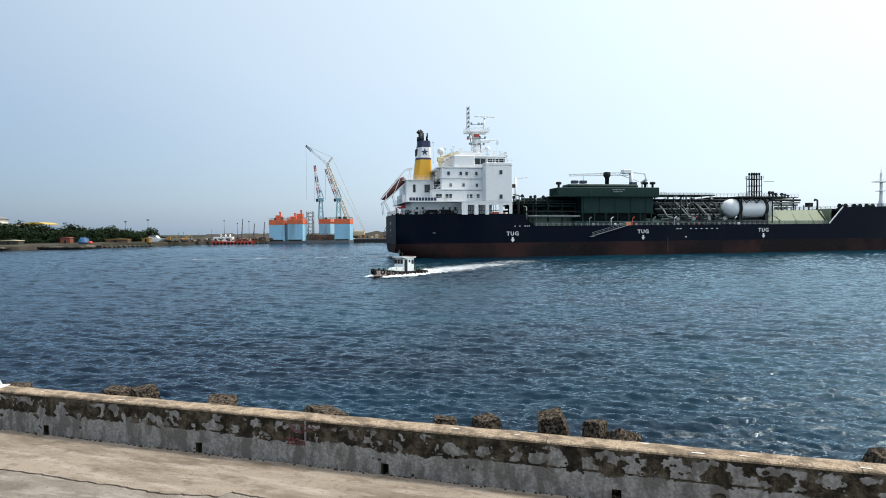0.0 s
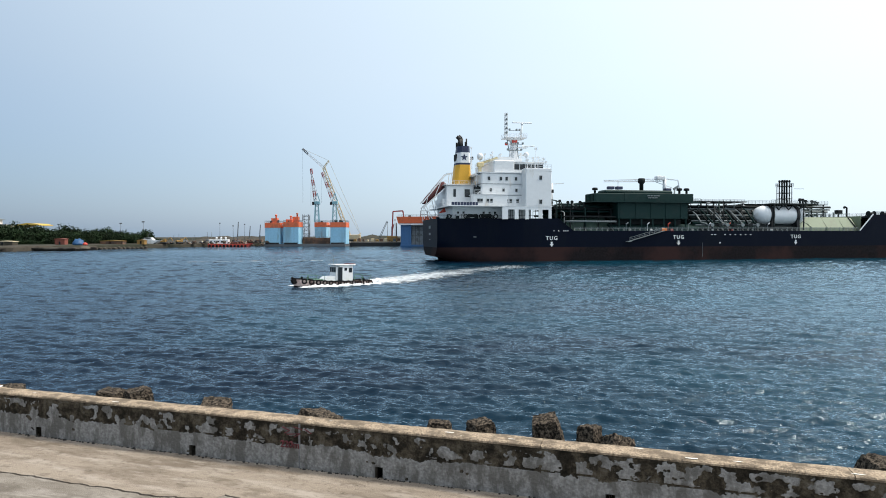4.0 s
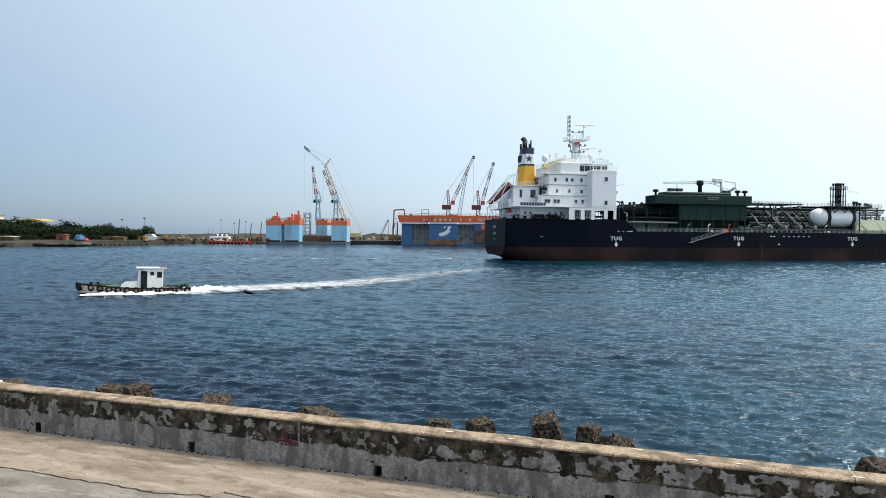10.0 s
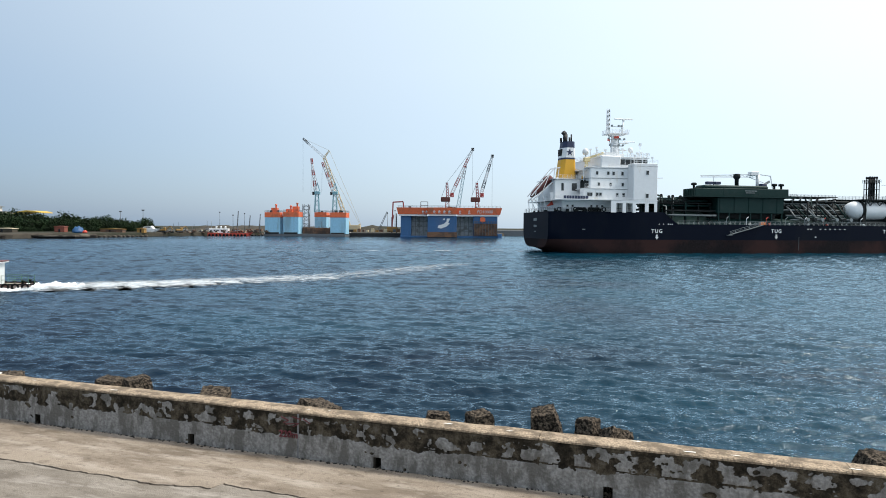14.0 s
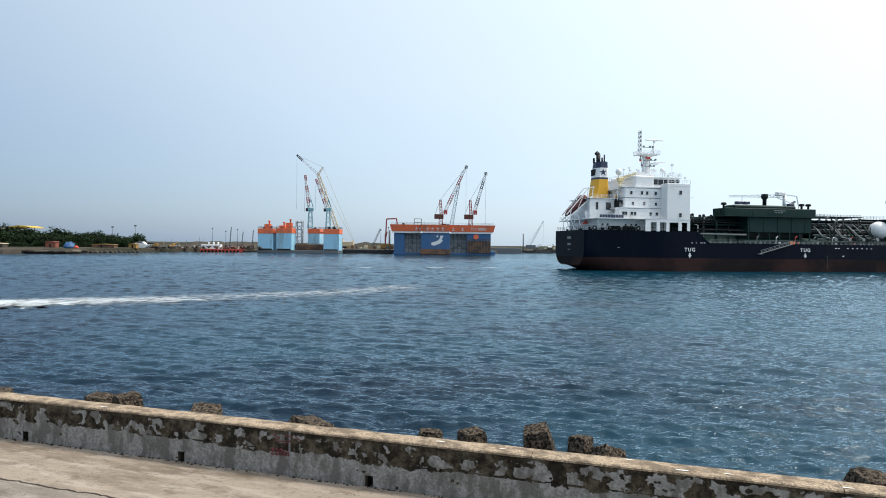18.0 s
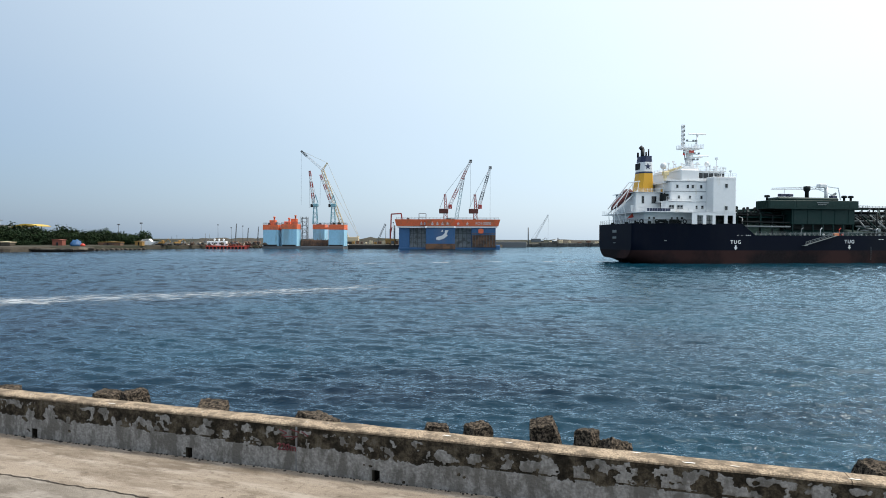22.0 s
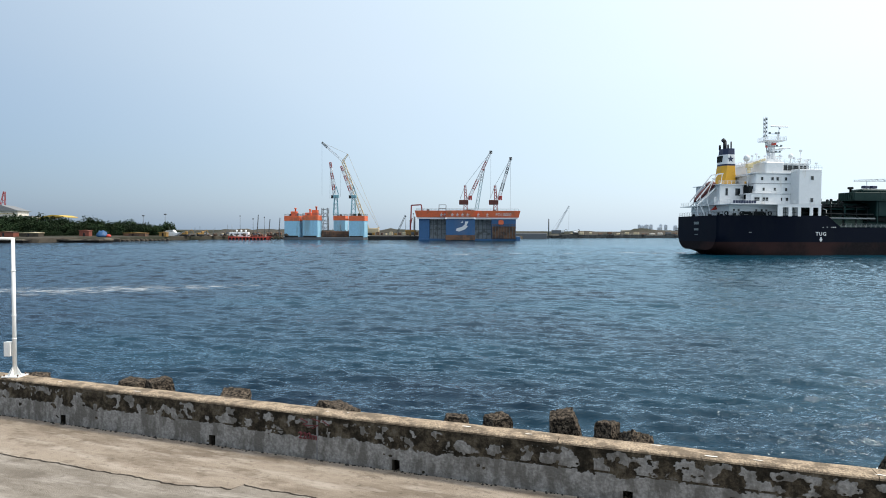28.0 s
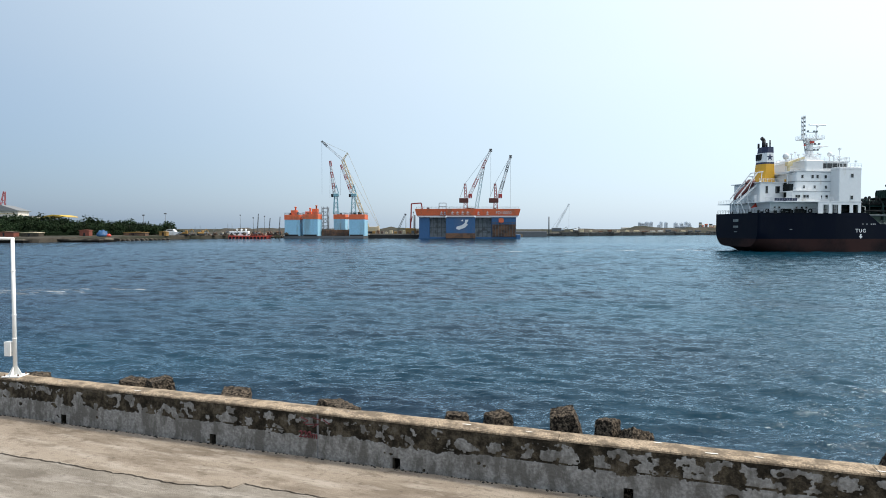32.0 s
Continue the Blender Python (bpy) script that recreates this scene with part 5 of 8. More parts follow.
# ---- floating docks and their cranes ----
M_SKYBLUE = mat("pale_blue_dock_paint", (0.26, 0.50, 0.66), 0.6, var=0.07, scale=0.15, dirt=(0.20, 0.34, 0.42), dirt_amount=0.35, dirt_scale=0.12, streak=0.2)
M_DOCKORANGE = mat("orange_dock_paint", (0.66, 0.135, 0.05), 0.6, var=0.08, scale=0.2, dirt=(0.36, 0.12, 0.06), dirt_amount=0.3, dirt_scale=0.2)
M_DOCKBLUE = mat("deep_blue_dock_paint", (0.022, 0.09, 0.215), 0.6, var=0.08, scale=0.2, dirt=(0.05, 0.10, 0.20), dirt_amount=0.4, dirt_scale=0.12, streak=0.25)
M_RUST = mat("rusty_steel", (0.16, 0.085, 0.05), 0.85, var=0.3, scale=0.3, dirt=(0.07, 0.045, 0.035), dirt_amount=0.6, dirt_scale=0.25)
M_GREYSTEEL = mat("grey_weathered_steel", (0.10, 0.11, 0.12), 0.7, var=0.15, scale=0.3)
M_CREAM = mat("cream_crane_steel", (0.55, 0.46, 0.30), 0.6, var=0.1)
M_CRANERED = mat("red_crane_steel", (0.30, 0.042, 0.038), 0.6, var=0.15)
M_CRANEWHITE = mat("white_crane_steel", (0.62, 0.64, 0.65), 0.6, var=0.1)
M_CRANEBLUE = mat("turquoise_crane_steel", (0.18, 0.36, 0.42), 0.6, var=0.1)
M_CRABROWN = mat("dark_red_brown_paint", (0.075, 0.022, 0.016), 0.65, var=0.2)
M_CRANEYELLOW = mat("yellow_machinery_paint", (0.27, 0.15, 0.035), 0.6, var=0.2)


def striped_boom(parent, a, b, w0, w1, bands, m1, m2, t=0.28):
    """A lattice boom in bands of two colours."""
    a, b = Vector(a), Vector(b)
    for k in range(bands):
        p, q = a.lerp(b, k / bands), a.lerp(b, (k + 1) / bands)
        bm = truss(bmesh.new(), p, q, w0 + (w1 - w0) * k / bands, w0 + (w1 - w0) * (k + 1) / bands, 4, t)
        part("boom_section", bm, (m1, m2)[k % 2], parent)


def cable(parent, pts, t=0.12, m=None):
    bm = bmesh.new()
    for a, b in zip(pts, pts[1:]):
        bar(bm, a, b, t)
    return part("cable", bm, m or M_GREYSTEEL, parent)


# -- the pale blue dock: a pontoon with four corner towers --
DA = pose(-114.0, 404.0, 0, 0, 0, -2)
dock_a = thing("floating_dock", "pale blue floating dock with four orange-topped corner towers", "dock", DA)
bm = bmesh.new()
box(bm, -2, 50, 0, 44, -1.5, 1.6, 0.1)
part("pontoon", bm, M_GREYSTEEL, dock_a)


def tower(x0, x1, y0, y1, ht):
    tw = part("tower", box(bmesh.new(), x0, x1, y0, y1, 1.6, ht - 3.2, 0.08), M_SKYBLUE, dock_a, "pale blue wing tower")
    bm = bmesh.new()
    box(bm, x0 - 0.12, x1 + 0.12, y0 - 0.12, y1 + 0.12, ht - 3.2, ht, 0.05)
    part("orange_band", bm, M_DOCKORANGE, tw)
    bm = bmesh.new()
    for k in range(5):
        x = x0 + (x1 - x0) * (k + 0.5) / 5
        box(bm, x - 0.06, x + 0.06, y0 - 0.06, y0 + 0.02, 1.6, ht - 3.2)
    parts("plate_rib", bm, M_SKYBLUE, tw)
    bm = bmesh.new()
    rail(bm, [(x0, y0, ht), (x1, y0, ht), (x1, y1, ht), (x0, y1, ht), (x0, y0, ht)], 1.2, 2.4, 0.12, 2)
    part("tower_rail", bm, M_GREYSTEEL, tw)
    return tw


for x0, x1, y0, y1, ht in ((-1.5, 8.3, 0, 10, 15.2), (10.4, 20.2, 0, 10, 15.6), (24.0, 32.0, 27, 37, 16.0), (40.4, 50.4, 1, 12, 15.4)):
    tower(x0, x1, y0, y1, ht)
rng = random.Random(71)
for x0, y0 in ((-1.0, 1.0), (11.0, 1.0), (24.5, 28.0), (41.0, 2.0)):       # winches, lockers and bollards on the tower tops
    for k in range(5):
        x, y, h = x0 + rng.uniform(0, 7.0), y0 + rng.uniform(0, 6.0), rng.uniform(0.5, 1.5)
        part("deck_box", box(bmesh.new(), x, x + rng.uniform(0.6, 1.6), y, y + 1.0, 15.1, 15.7 + h, 0.1), rng.choice((M_GREYSTEEL, M_BLACK, M_GREEN, M_RUST)), dock_a)
    part("fender_strip", box(bmesh.new(), x0 - 0.3, x0 + 8.6, y0 - 1.3, y0 - 0.9, 1.5, 2.5, 0.1), M_BLACK, dock_a)
for x, y, h in ((3.5, 5, 19.2), (13.4, 4, 18.4), (17.0, 6, 20.2)):
    bm = bmesh.new()
    box(bm, x - 2.0, x + 2.0, y - 1.5, y + 1.5, 15.2, h - 1.0, 0.1)
    lathe(bm, [(0.5, h - 1.0), (0.5, h + 0.6), (0.9, h + 0.7), (0.6, h + 1.4)], 10, (x + 0.8, y, 0))
    part("control_cabin", bm, M_DOCKORANGE, dock_a, "orange control cabin with a vent")
bm = bmesh.new()
for k in range(4):
    z = 2.5 + k * 3.0
    bar(bm, (10.6 if k % 2 else 9.2, 1.6, z), (9.2 if k % 2 else 10.6, 1.6, z + 3.0), 0.9, 0.15)
part("tower_stair", bm, M_SKYBLUE, dock_a)
bm = bmesh.new()
box(bm, 20.5, 42.0, 8, 30, 1.6, 5.5, 0.3)
for k in range(8):
    box(bm, 21 + k * 2.6, 21.3 + k * 2.6, 7.7, 8.1, 1.6, 6.4)
part("docked_hull", bm, M_RUST, dock_a, "rusty hull sections on the dock floor")
part("gangway_bridge", box(bmesh.new(), 33.0, 39.5, 3, 6, 12.6, 13.6), M_DOCKORANGE, dock_a)
bm = bmesh.new()
truss(bm, (16.5, 34, 1.6), (16.5, 34, 21.5), 4.0, 4.0, 8, 0.3)
for k in range(8):
    box(bm, 14.5, 18.5, 32, 36, 3.5 + k * 2.4, 3.65 + k * 2.4)
part("scaffold_tower", bm, M_GREYSTEEL, dock_a, "grey scaffold tower")


def dock_crane(base, cab_z, tip, name_label, m_post, bands, hook):
    cr = thing("dock_crane", name_label, "crane", pose(*base))
    bm = bmesh.new()
    truss(bm, (0, 0, 0), (0, 0, cab_z - base[2]), 3.0, 1.8, 4, 0.35)
    part("pedestal", bm, m_post, cr)
    h = cab_z - base[2]
    bm = bmesh.new()
    box(bm, -1.4, 2.0, -1.3, 1.3, h - 0.3, h + 1.7, 0.15)
    part("machinery_house", bm, m_post, cr)
    bm = bmesh.new()
    bar(bm, (1.8, 0, h + 2.0), (0.2, 0, h + 7.2), 0.5)
    bar(bm, (-1.4, 0, h + 2.0), (0.2, 0, h + 7.2), 0.4)
    part("a_frame", bm, m_post, cr)
    top = Vector(tip) - Vector(base)
    striped_boom(cr, (-0.9, 0, h + 1.2), top, 1.7, 1.0, 6, bands[0], bands[1])
    cable(cr, [(0.2, 0, h + 7.2), top])
    bm = bmesh.new()
    box(bm, -2.9, -1.7, -1.0, 1.0, h - 0.6, h + 1.4, 0.1)
    part("driver_cab", bm, M_BLACK, cr)
    cable(cr, [top, top + Vector((-0.3, 0, -hook))], 0.1)
    return cr


dock_crane((-83.8, 412, 15.8), 27.5, (-87.4, 412, 50.5), "turquoise dock crane with a raised red and white jib", M_CRANEBLUE, (M_CRANEWHITE, M_CRANERED), 24)
dock_crane((-72.2, 412, 15.4), 27.5, (-80.4, 412, 48.0), "turquoise tower crane with a steep red and white jib", M_CRANEBLUE, (M_CRANEWHITE, M_CRANERED), 20)

# crawler crane behind the dock
crawler = thing("crawler_crane", "cream lattice-boom crawler crane on a flat barge", "crane", pose(-64.6, 425, 3.0))
bm = bmesh.new()
for y in (-2.6, 2.6):
    box(bm, -4, 4.4, y - 0.6, y + 0.6, 0, 1.4, 0.4)
parts("crawler_track", bm, M_BLACK, crawler)
part("machinery_house", box(bmesh.new(), -1.5, 7.5, -1.9, 1.9, 1.5, 4.6, 0.2), M_CREAM, crawler)
part("main_boom", truss(bmesh.new(), (0, 0, 2.5), (-17.0, 0, 49.6), 2.4, 1.6, 22, 0.38), M_CREAM, crawler, "cream lattice main boom")
part("jib", truss(bmesh.new(), (-17.0, 0, 49.6), (-27.5, 0, 58.6), 1.4, 1.0, 9, 0.2), M_CRANEWHITE, crawler)
part("jib_tip", truss(bmesh.new(), (-27.5, 0, 58.6), (-31.3, 0, 62.2), 1.1, 0.9, 4, 0.4), M_GREYSTEEL, crawler)
part("jib_strut", truss(bmesh.new(), (-17.0, 0, 49.6), (-13.6, 0, 54.2), 0.9, 0.6, 4, 0.2), M_CREAM, crawler)
cable(crawler, [(-31.3, 0, 62.2), (-13.6, 0, 54.2), (7.6, 0, 5.0)], 0.16, M_CREAM)
cable(crawler, [(-17.0, 0, 49.6), (7.2, 0, 4.6)], 0.16, M_CREAM)
cable(crawler, [(-31.2, 0, 62.0), (-31.2, 0, 26.0)], 0.08)
bm = bmesh.new()
bar(bm, (0, 0, 2.5), (7.8, 0, 5.2), 0.5)
part("gantry", bm, M_CREAM, crawler)
barge = thing("work_barge", "dark flat work barge loaded with cream machinery", "barge", pose(-62, 418, 0))
part("barge_hull", box(bmesh.new(), -3, 44, 0, 14, -1, 2.4, 0.3), M_BLACK, barge, "dark steel hull")
rng = random.Random(11)
for k in range(14):
    x = 1 + k * 2.9
    part("barge_load", box(bmesh.new(), x, x + rng.uniform(1, 2.6), 1, 3.5, 3.0, 3.0 + rng.uniform(0.6, 2.4), 0.1), rng.choice((M_CREAM, M_RUST, M_GREYSTEEL, M_CRANEYELLOW)), barge)
bm = bmesh.new()
truss(bm, (17, 4, 3.2), (23, 4, 16.5), 1.0, 0.7, 8, 0.18)
part("small_jib", bm, M_GREYSTEEL, barge)
for x, h in ((26, 13), (29, 15.5)):
    part("spud_pole", tube(bmesh.new(), (x, 6, 0), (x, 6, h), 0.45), M_GREYSTEEL, barge)
bm = bmesh.new()
for a, b in (((26.4, 3, 6.5), (27.0, 3, 22.9)), ((27.0, 3, 22.9), (33.6, 3, 23.3)), ((33.6, 3, 23.3), (34.2, 3, 19.0))):
    bar(bm, a, b, 0.8)
bar(bm, (26.4, 3, 9.0), (27.6, 3, 14.5), 0.5)
part("concrete_boom", bm, M_CRANERED, barge, "red bent pipe boom")
part("boom_carrier", box(bmesh.new(), 23, 30, 1.5, 5, 3.0, 6.5, 0.3), M_CRANEYELLOW, barge)

# -- the deep blue dock, with an orange top band --
DB = pose(-29.0, 402.0, 0, 0, 0, 0)
dock_b = thing("floating_dock", "large deep blue floating dock with an orange top band", "dock", DB)
part("pontoon", box(bmesh.new(), 0, 62.5, 1, 60, -1.5, 1.0, 0.1), M_DOCKBLUE, dock_b)
col = part("left_wing", box(bmesh.new(), 0.3, 7.0, 2, 58, 1.0, 13.6), M_DOCKBLUE, dock_b, "deep blue wing wall")
col = part("right_wing", box(bmesh.new(), 46.6, 62.0, 1.5, 58, 1.0, 13.6), M_DOCKBLUE, dock_b)
mid = part("centre_panel", box(bmesh.new(), 17.6, 36.0, -2.0, 2.0, 3.4, 13.6, 0.1), M_DOCKBLUE, dock_b, "deep blue gate panel with a white emblem")
part("panel_foot", box(bmesh.new(), 17.4, 36.2, -2.2, 2.2, 0.2, 3.4, 0.1), M_RUST, dock_b, "rust-stained lower plating")
bm = bmesh.new()
box(bm, 7.0, 17.6, 7, 7.4, 1.0, 13.6)
box(bm, 36.0, 46.6, 7, 7.4, 1.0, 13.6)
parts("inner_screen", bm, mat("pale_grey_sheet_steel", (0.24, 0.27, 0.29), 0.65, var=0.15, scale=0.3, dirt=(0.12, 0.13, 0.13), dirt_amount=0.4), dock_b, "pale grey steel screen")
bm = bmesh.new()
for x in (9.5, 12.0, 14.5, 38.5, 41.0, 43.8):
    bar(bm, (x, 6.6, 1), (x, 6.6, 13.6), 0.3)
for z in (4, 7, 10):
    bar(bm, (7, 6.6, z), (17.6, 6.6, z), 0.2)
    bar(bm, (36, 6.6, z), (46.6, 6.6, z), 0.2)
parts("screen_frame", bm, M_GREYSTEEL, dock_b)
for k, (x0, x1, y0) in enumerate(((-1.2, 17.6, 0.5), (17.6, 36.0, -3.0), (36.0, 63.6, 0.3))):
    bm = bmesh.new()
    outl = [(y0, 14.6), (y0 - 0.9, 18.9), (y0 + 4, 18.9), (y0 + 4, 14.6)]
    prism(bm, outl, "x", x0, x1)
    for v in bm.verts:                                   # the outer ends flare outwards
        if v.co.z > 18:
            v.co.x += -1.1 if v.co.x < 0 else 1.1 if v.co.x > 63 else 0
    part("orange_band", bm, M_DOCKORANGE, dock_b, "orange upper band with pale lettering")
    bm = bmesh.new()
    box(bm, x0 + 0.6, x1 - 0.6, y0 + 0.2, y0 + 3.5, 13.6, 14.6)
    part("white_stripe", bm, M_CRANEWHITE, dock_b)
    bm = bmesh.new()
    rail(bm, [(x0, y0 - 0.6, 18.9), (x1, y0 - 0.6, 18.9)], 1.2, 2.4, 0.12, 2)
    part("top_rail", bm, M_GREYSTEEL, dock_b)
part("dock_top", box(bmesh.new(), -1.0, 63.4, 1, 58, 17.6, 18.1), M_GREYSTEEL, dock_b)
words("FD10000", 2.7, pose(54.0, 0.0, 15.5, 102, 0, 0), M_CRANEWHITE, dock_b, "lettering", "pale painted letters")
bm = bmesh.new()
for x, z in ((14.0, 15.4), (16.2, 15.4), (21.0, 15.4), (24.2, 15.4), (27.4, 15.4), (30.6, 15.4), (37.4, 15.4), (43.2, 15.4)):
    y = -3.4 if 18 < x < 36 else -0.15
    w = 1.5 if x < 20 or x > 36 else 1.7
    bar(bm, (x, y - 0.1, z), (x + w, y - 0.1, z), 0.25)
    bar(bm, (x, y - 0.35, z + 1.0), (x + w, y - 0.35, z + 1.0), 0.25)
    bar(bm, (x + w * 0.5, y - 0.1, z), (x + w * 0.5, y - 0.6, z + 1.9), 0.25)
    bar(bm, (x + w * 0.1, y - 0.1, z), (x + w * 0.3, y - 0.5, z + 1.7), 0.2)
parts("sign_bar", bm, M_CRANEWHITE, dock_b)
bm = bmesh.new()
prism(bm, [(24.0, 6.2), (26.0, 5.6), (29.6, 7.0), (31.6, 8.9), (30.6, 9.4), (31.9, 12.0), (29.8, 12.0), (29.4, 10.0), (27.8, 8.6), (24.4, 7.6)], "y", -2.2, -2.0)
prism(bm, [(27.0, 11.2), (28.4, 12.4), (28.4, 11.0)], "y", -2.2, -2.0)
part("emblem", bm, M_CRANEWHITE, dock_b, "white leaping shape painted on blue")
bm = bmesh.new()
prism(bm, [(51.0, 10.6), (52.6, 9.6), (54.2, 10.6), (54.2, 12.6), (52.6, 13.3), (51.0, 12.6)], "y", 1.0, 1.5)
part("crest", bm, M_DOCKORANGE, dock_b)
bm = bmesh.new()
box(bm, 46.8, 61.8, 0.4, 1.45, 1.2, 9.0)
part("fender_backing", bm, M_RUST, dock_b)
for k in range(9):
    bm = bmesh.new()
    bar(bm, (47.2 + k * 1.8, 0.2, 1.0), (47.2 + k * 1.8, 0.2, 10.6), 0.25)
    part("scaffold_post", bm, M_GREYSTEEL, dock_b)
for k in range(6):
    bm = bmesh.new()
    bar(bm, (46.8, 0.1, 1.6 + k * 1.7), (62.0, 0.1, 1.6 + k * 1.7), 0.4, 0.2)
    part("scaffold_board", bm, M_RUST, dock_b)
part("mooring_float", box(bmesh.new(), 62.0, 64.8, 0, 5, -0.5, 2.6, 0.3), M_DOCKBLUE, dock_b)
for k in range(9):
    x = rng.uniform(0, 60)
    part("deck_box", box(bmesh.new(), x, x + rng.uniform(1, 3), 2, 4.5, 18.1, 18.1 + rng.uniform(0.6, 1.8), 0.1), rng.choice((M_GREYSTEEL, M_GREEN, M_CREAM)), dock_b)
part("gate_frame", rail(bmesh.new(), [(13.0, 4, 18.1), (17.5, 4, 18.1)], 4.6, 4.5, 0.4, 2), M_GREYSTEEL, dock_b)


def portal_crane(base, cab, tip, lab, lean):
    cr = thing("dock_crane", lab, "crane", pose(*base))
    bm = bmesh.new()
    truss(bm, (0, 0, 0), (0, 0, 5.0), 2.6, 2.0, 2, 0.4)
    part("pedestal", bm, M_CRANERED, cr)
    part("machinery_house", box(bmesh.new(), -4.2, 1.8, -2, 2, 5.0, 8.0, 0.25), M_CRABROWN, cr, "dark red-brown machinery house")
    bm = bmesh.new()
    truss(bm, (0.2, 0, 8.0), (-0.4, 0, 17.5), 1.6, 1.1, 5, 0.4)
    part("a_frame", bm, M_CRANERED, cr)
    part("driver_cab", box(bmesh.new(), 1.8, 4.2, -1.2, 1.2, 8.0, 10.8, 0.2), M_CRANERED, cr)
    top = Vector(tip) - Vector(base)
    striped_boom(cr, (2.0, 0, 8.5), top, 2.0, 1.1, 5, M_CRANEWHITE, M_CRANERED if lean else M_GREYSTEEL, 0.42)
    part("boom_head", box(bmesh.new(), top.x - 1.0, top.x + 0.9, -0.7, 0.7, top.z - 1.4, top.z + 0.6, 0.2), M_BLACK, cr)
    cable(cr, [(-0.4, 0, 17.5), top], 0.16)
    cable(cr, [(-3.6, 0, 8.5), (-0.4, 0, 17.5)], 0.2)
    cable(cr, [top, top + Vector((0, 0, -30 if lean else -33))], 0.1)
    return cr


portal_crane((1.0, 412, 18.1), 0, (17.2, 412, 57.4), "red dock crane with dark house and raised jib", True)
portal_crane((20.4, 412, 18.1), 0, (30.0, 412, 53.2), "red dock crane with dark house and pale lattice jib", False)
cr = thing("lattice_mast", "grey lattice derrick mast on the dock", "mast", pose(7.9, 420, 18.1))
part("mast_lattice", truss(bmesh.new(), (0, 0, 0), (3.4, 0, 20.5), 2.2, 1.6, 9, 0.3), M_CRANEBLUE, cr)
part("mast_head", truss(bmesh.new(), (3.4, 0, 20.5), (5.2, 0, 29.0), 1.6, 1.0, 4, 0.3), M_GREYSTEEL, cr)

# ---- far shore ----
M_EARTH = mat("dry_brown_earth", (0.062, 0.055, 0.045), 0.95, var=0.35, scale=0.06, dirt=(0.036, 0.038, 0.028), dirt_amount=0.55, dirt_scale=0.03, spec=0.1)
M_QUAY = mat("old_quay_concrete", (0.135, 0.118, 0.095), 0.95, var=0.25, scale=0.2, dirt=(0.03, 0.026, 0.022), dirt_amount=0.65, dirt_scale=0.15, spec=0.15)
M_LEAF = mat("tree_foliage", (0.013, 0.027, 0.011), 0.85, var=0.45, scale=0.35, dirt=(0.024, 0.038, 0.015), dirt_amount=0.5, dirt_scale=0.25, spec=0.15, per_piece=0.3)
M_BARK = mat("tree_bark", (0.08, 0.06, 0.045), 0.95, var=0.2)
M_PALE = mat("pale_wall_render", (0.66, 0.63, 0.56), 0.85, var=0.06, scale=0.1)
M_SLATE = mat("grey_roof_sheet", (0.16, 0.17, 0.18), 0.75, var=0.1)
M_BRICKRED = mat("brick_red_paint", (0.20, 0.06, 0.04), 0.8, var=0.12)
M_TARP = mat("blue_tarpaulin", (0.009, 0.065, 0.17), 0.55, var=0.08)
# distance haze is put into this pale blue-grey wall colour
M_HAZECITY = mat("haze_paled_render", (0.62, 0.68, 0.74), 0.95, var=0.05, scale=0.02, spec=0.0)


def land(pts_edge, back, z, name, lab, m, seed):
    """Ground with a ragged edge at the water: a row of edge points and a straight back."""
    bm = bmesh.new()
    rows = []
    edge = []
    for (ax, ay), (bx, by) in zip(pts_edge, pts_edge[1:]):
        k = max(1, int(math.hypot(bx - ax, by - ay) / 3))
        edge += [(ax + (bx - ax) * i / k, ay + (by - ay) * i / k) for i in range(k)]
    edge.append(pts_edge[-1])
    for x, y in edge:
        j = 1.2 * noise.noise((x * 0.13, y * 0.13, seed))
        prof = [(0.0, -2.0), (0.8 + j, 0.15), (1.4 + j, z * 0.75), (2.4 + j, z), (14, z + 0.3 * noise.noise((x * 0.05, 1, seed))), (60, z + 0.5)]
        rows.append([bm.verts.new((x, y + d, h + (0.25 * noise.noise((x * 0.4, y * 0.4 + d, seed)) if 0 < h else 0))) for d, h in prof] + [bm.verts.new((x * (1 + (back - y) / 900.0), back, z + 1.0))])
    for r, q in zip(rows, rows[1:]):
        for i in range(len(r) - 1):
            bm.faces.new([r[i], q[i], q[i + 1], r[i + 1]])
    return solo(name, bm, m, lab, "ground", kind="structure")


land([(-900, 268), (-260, 270), (-204, 272), (-189, 274), (-184, 292), (-176, 314), (-170, 345), (-163, 385), (-150, 402), (-118, 428), (-60, 452), (-20, 470), (40, 476), (60, 560), (120, 590), (200, 640), (300, 720), (520, 860), (1400, 1300)], 3600, 2.2,
     "ground", "dry brown harbour shore behind the water", M_EARTH, 3)
bm = bmesh.new()
for x0, x1, y0, y1, h in ((-420, -190, 266.5, 272, 1.7), (-189.5, -166.5, 284, 296, 1.5), (-186, -172, 297, 312, 1.7)):
    box(bm, x0, x1, y0, y1, h - 0.75, h, 0.15)
quay = solo("old_quay", bm, M_QUAY, "worn concrete landing quay along the shore", "quay", kind="structure")
# set-back footing; the black shade under the slab is put into its colour
bm = bmesh.new()
for x0, x1, y0, y1, h in ((-420, -191, 268.0, 274, 1.0), (-188.5, -167.5, 285.2, 297, 0.8), (-185, -173, 298, 313, 1.0)):
    box(bm, x0, x1, y0, y1, -2, h)
parts("quay_footing", bm, mat("shade_dark_concrete", (0.022, 0.019, 0.016), 0.8, var=0.4, scale=0.2, spec=0.2), quay, "footing under the slab, its shade put into the dark colour")
rng = random.Random(21)
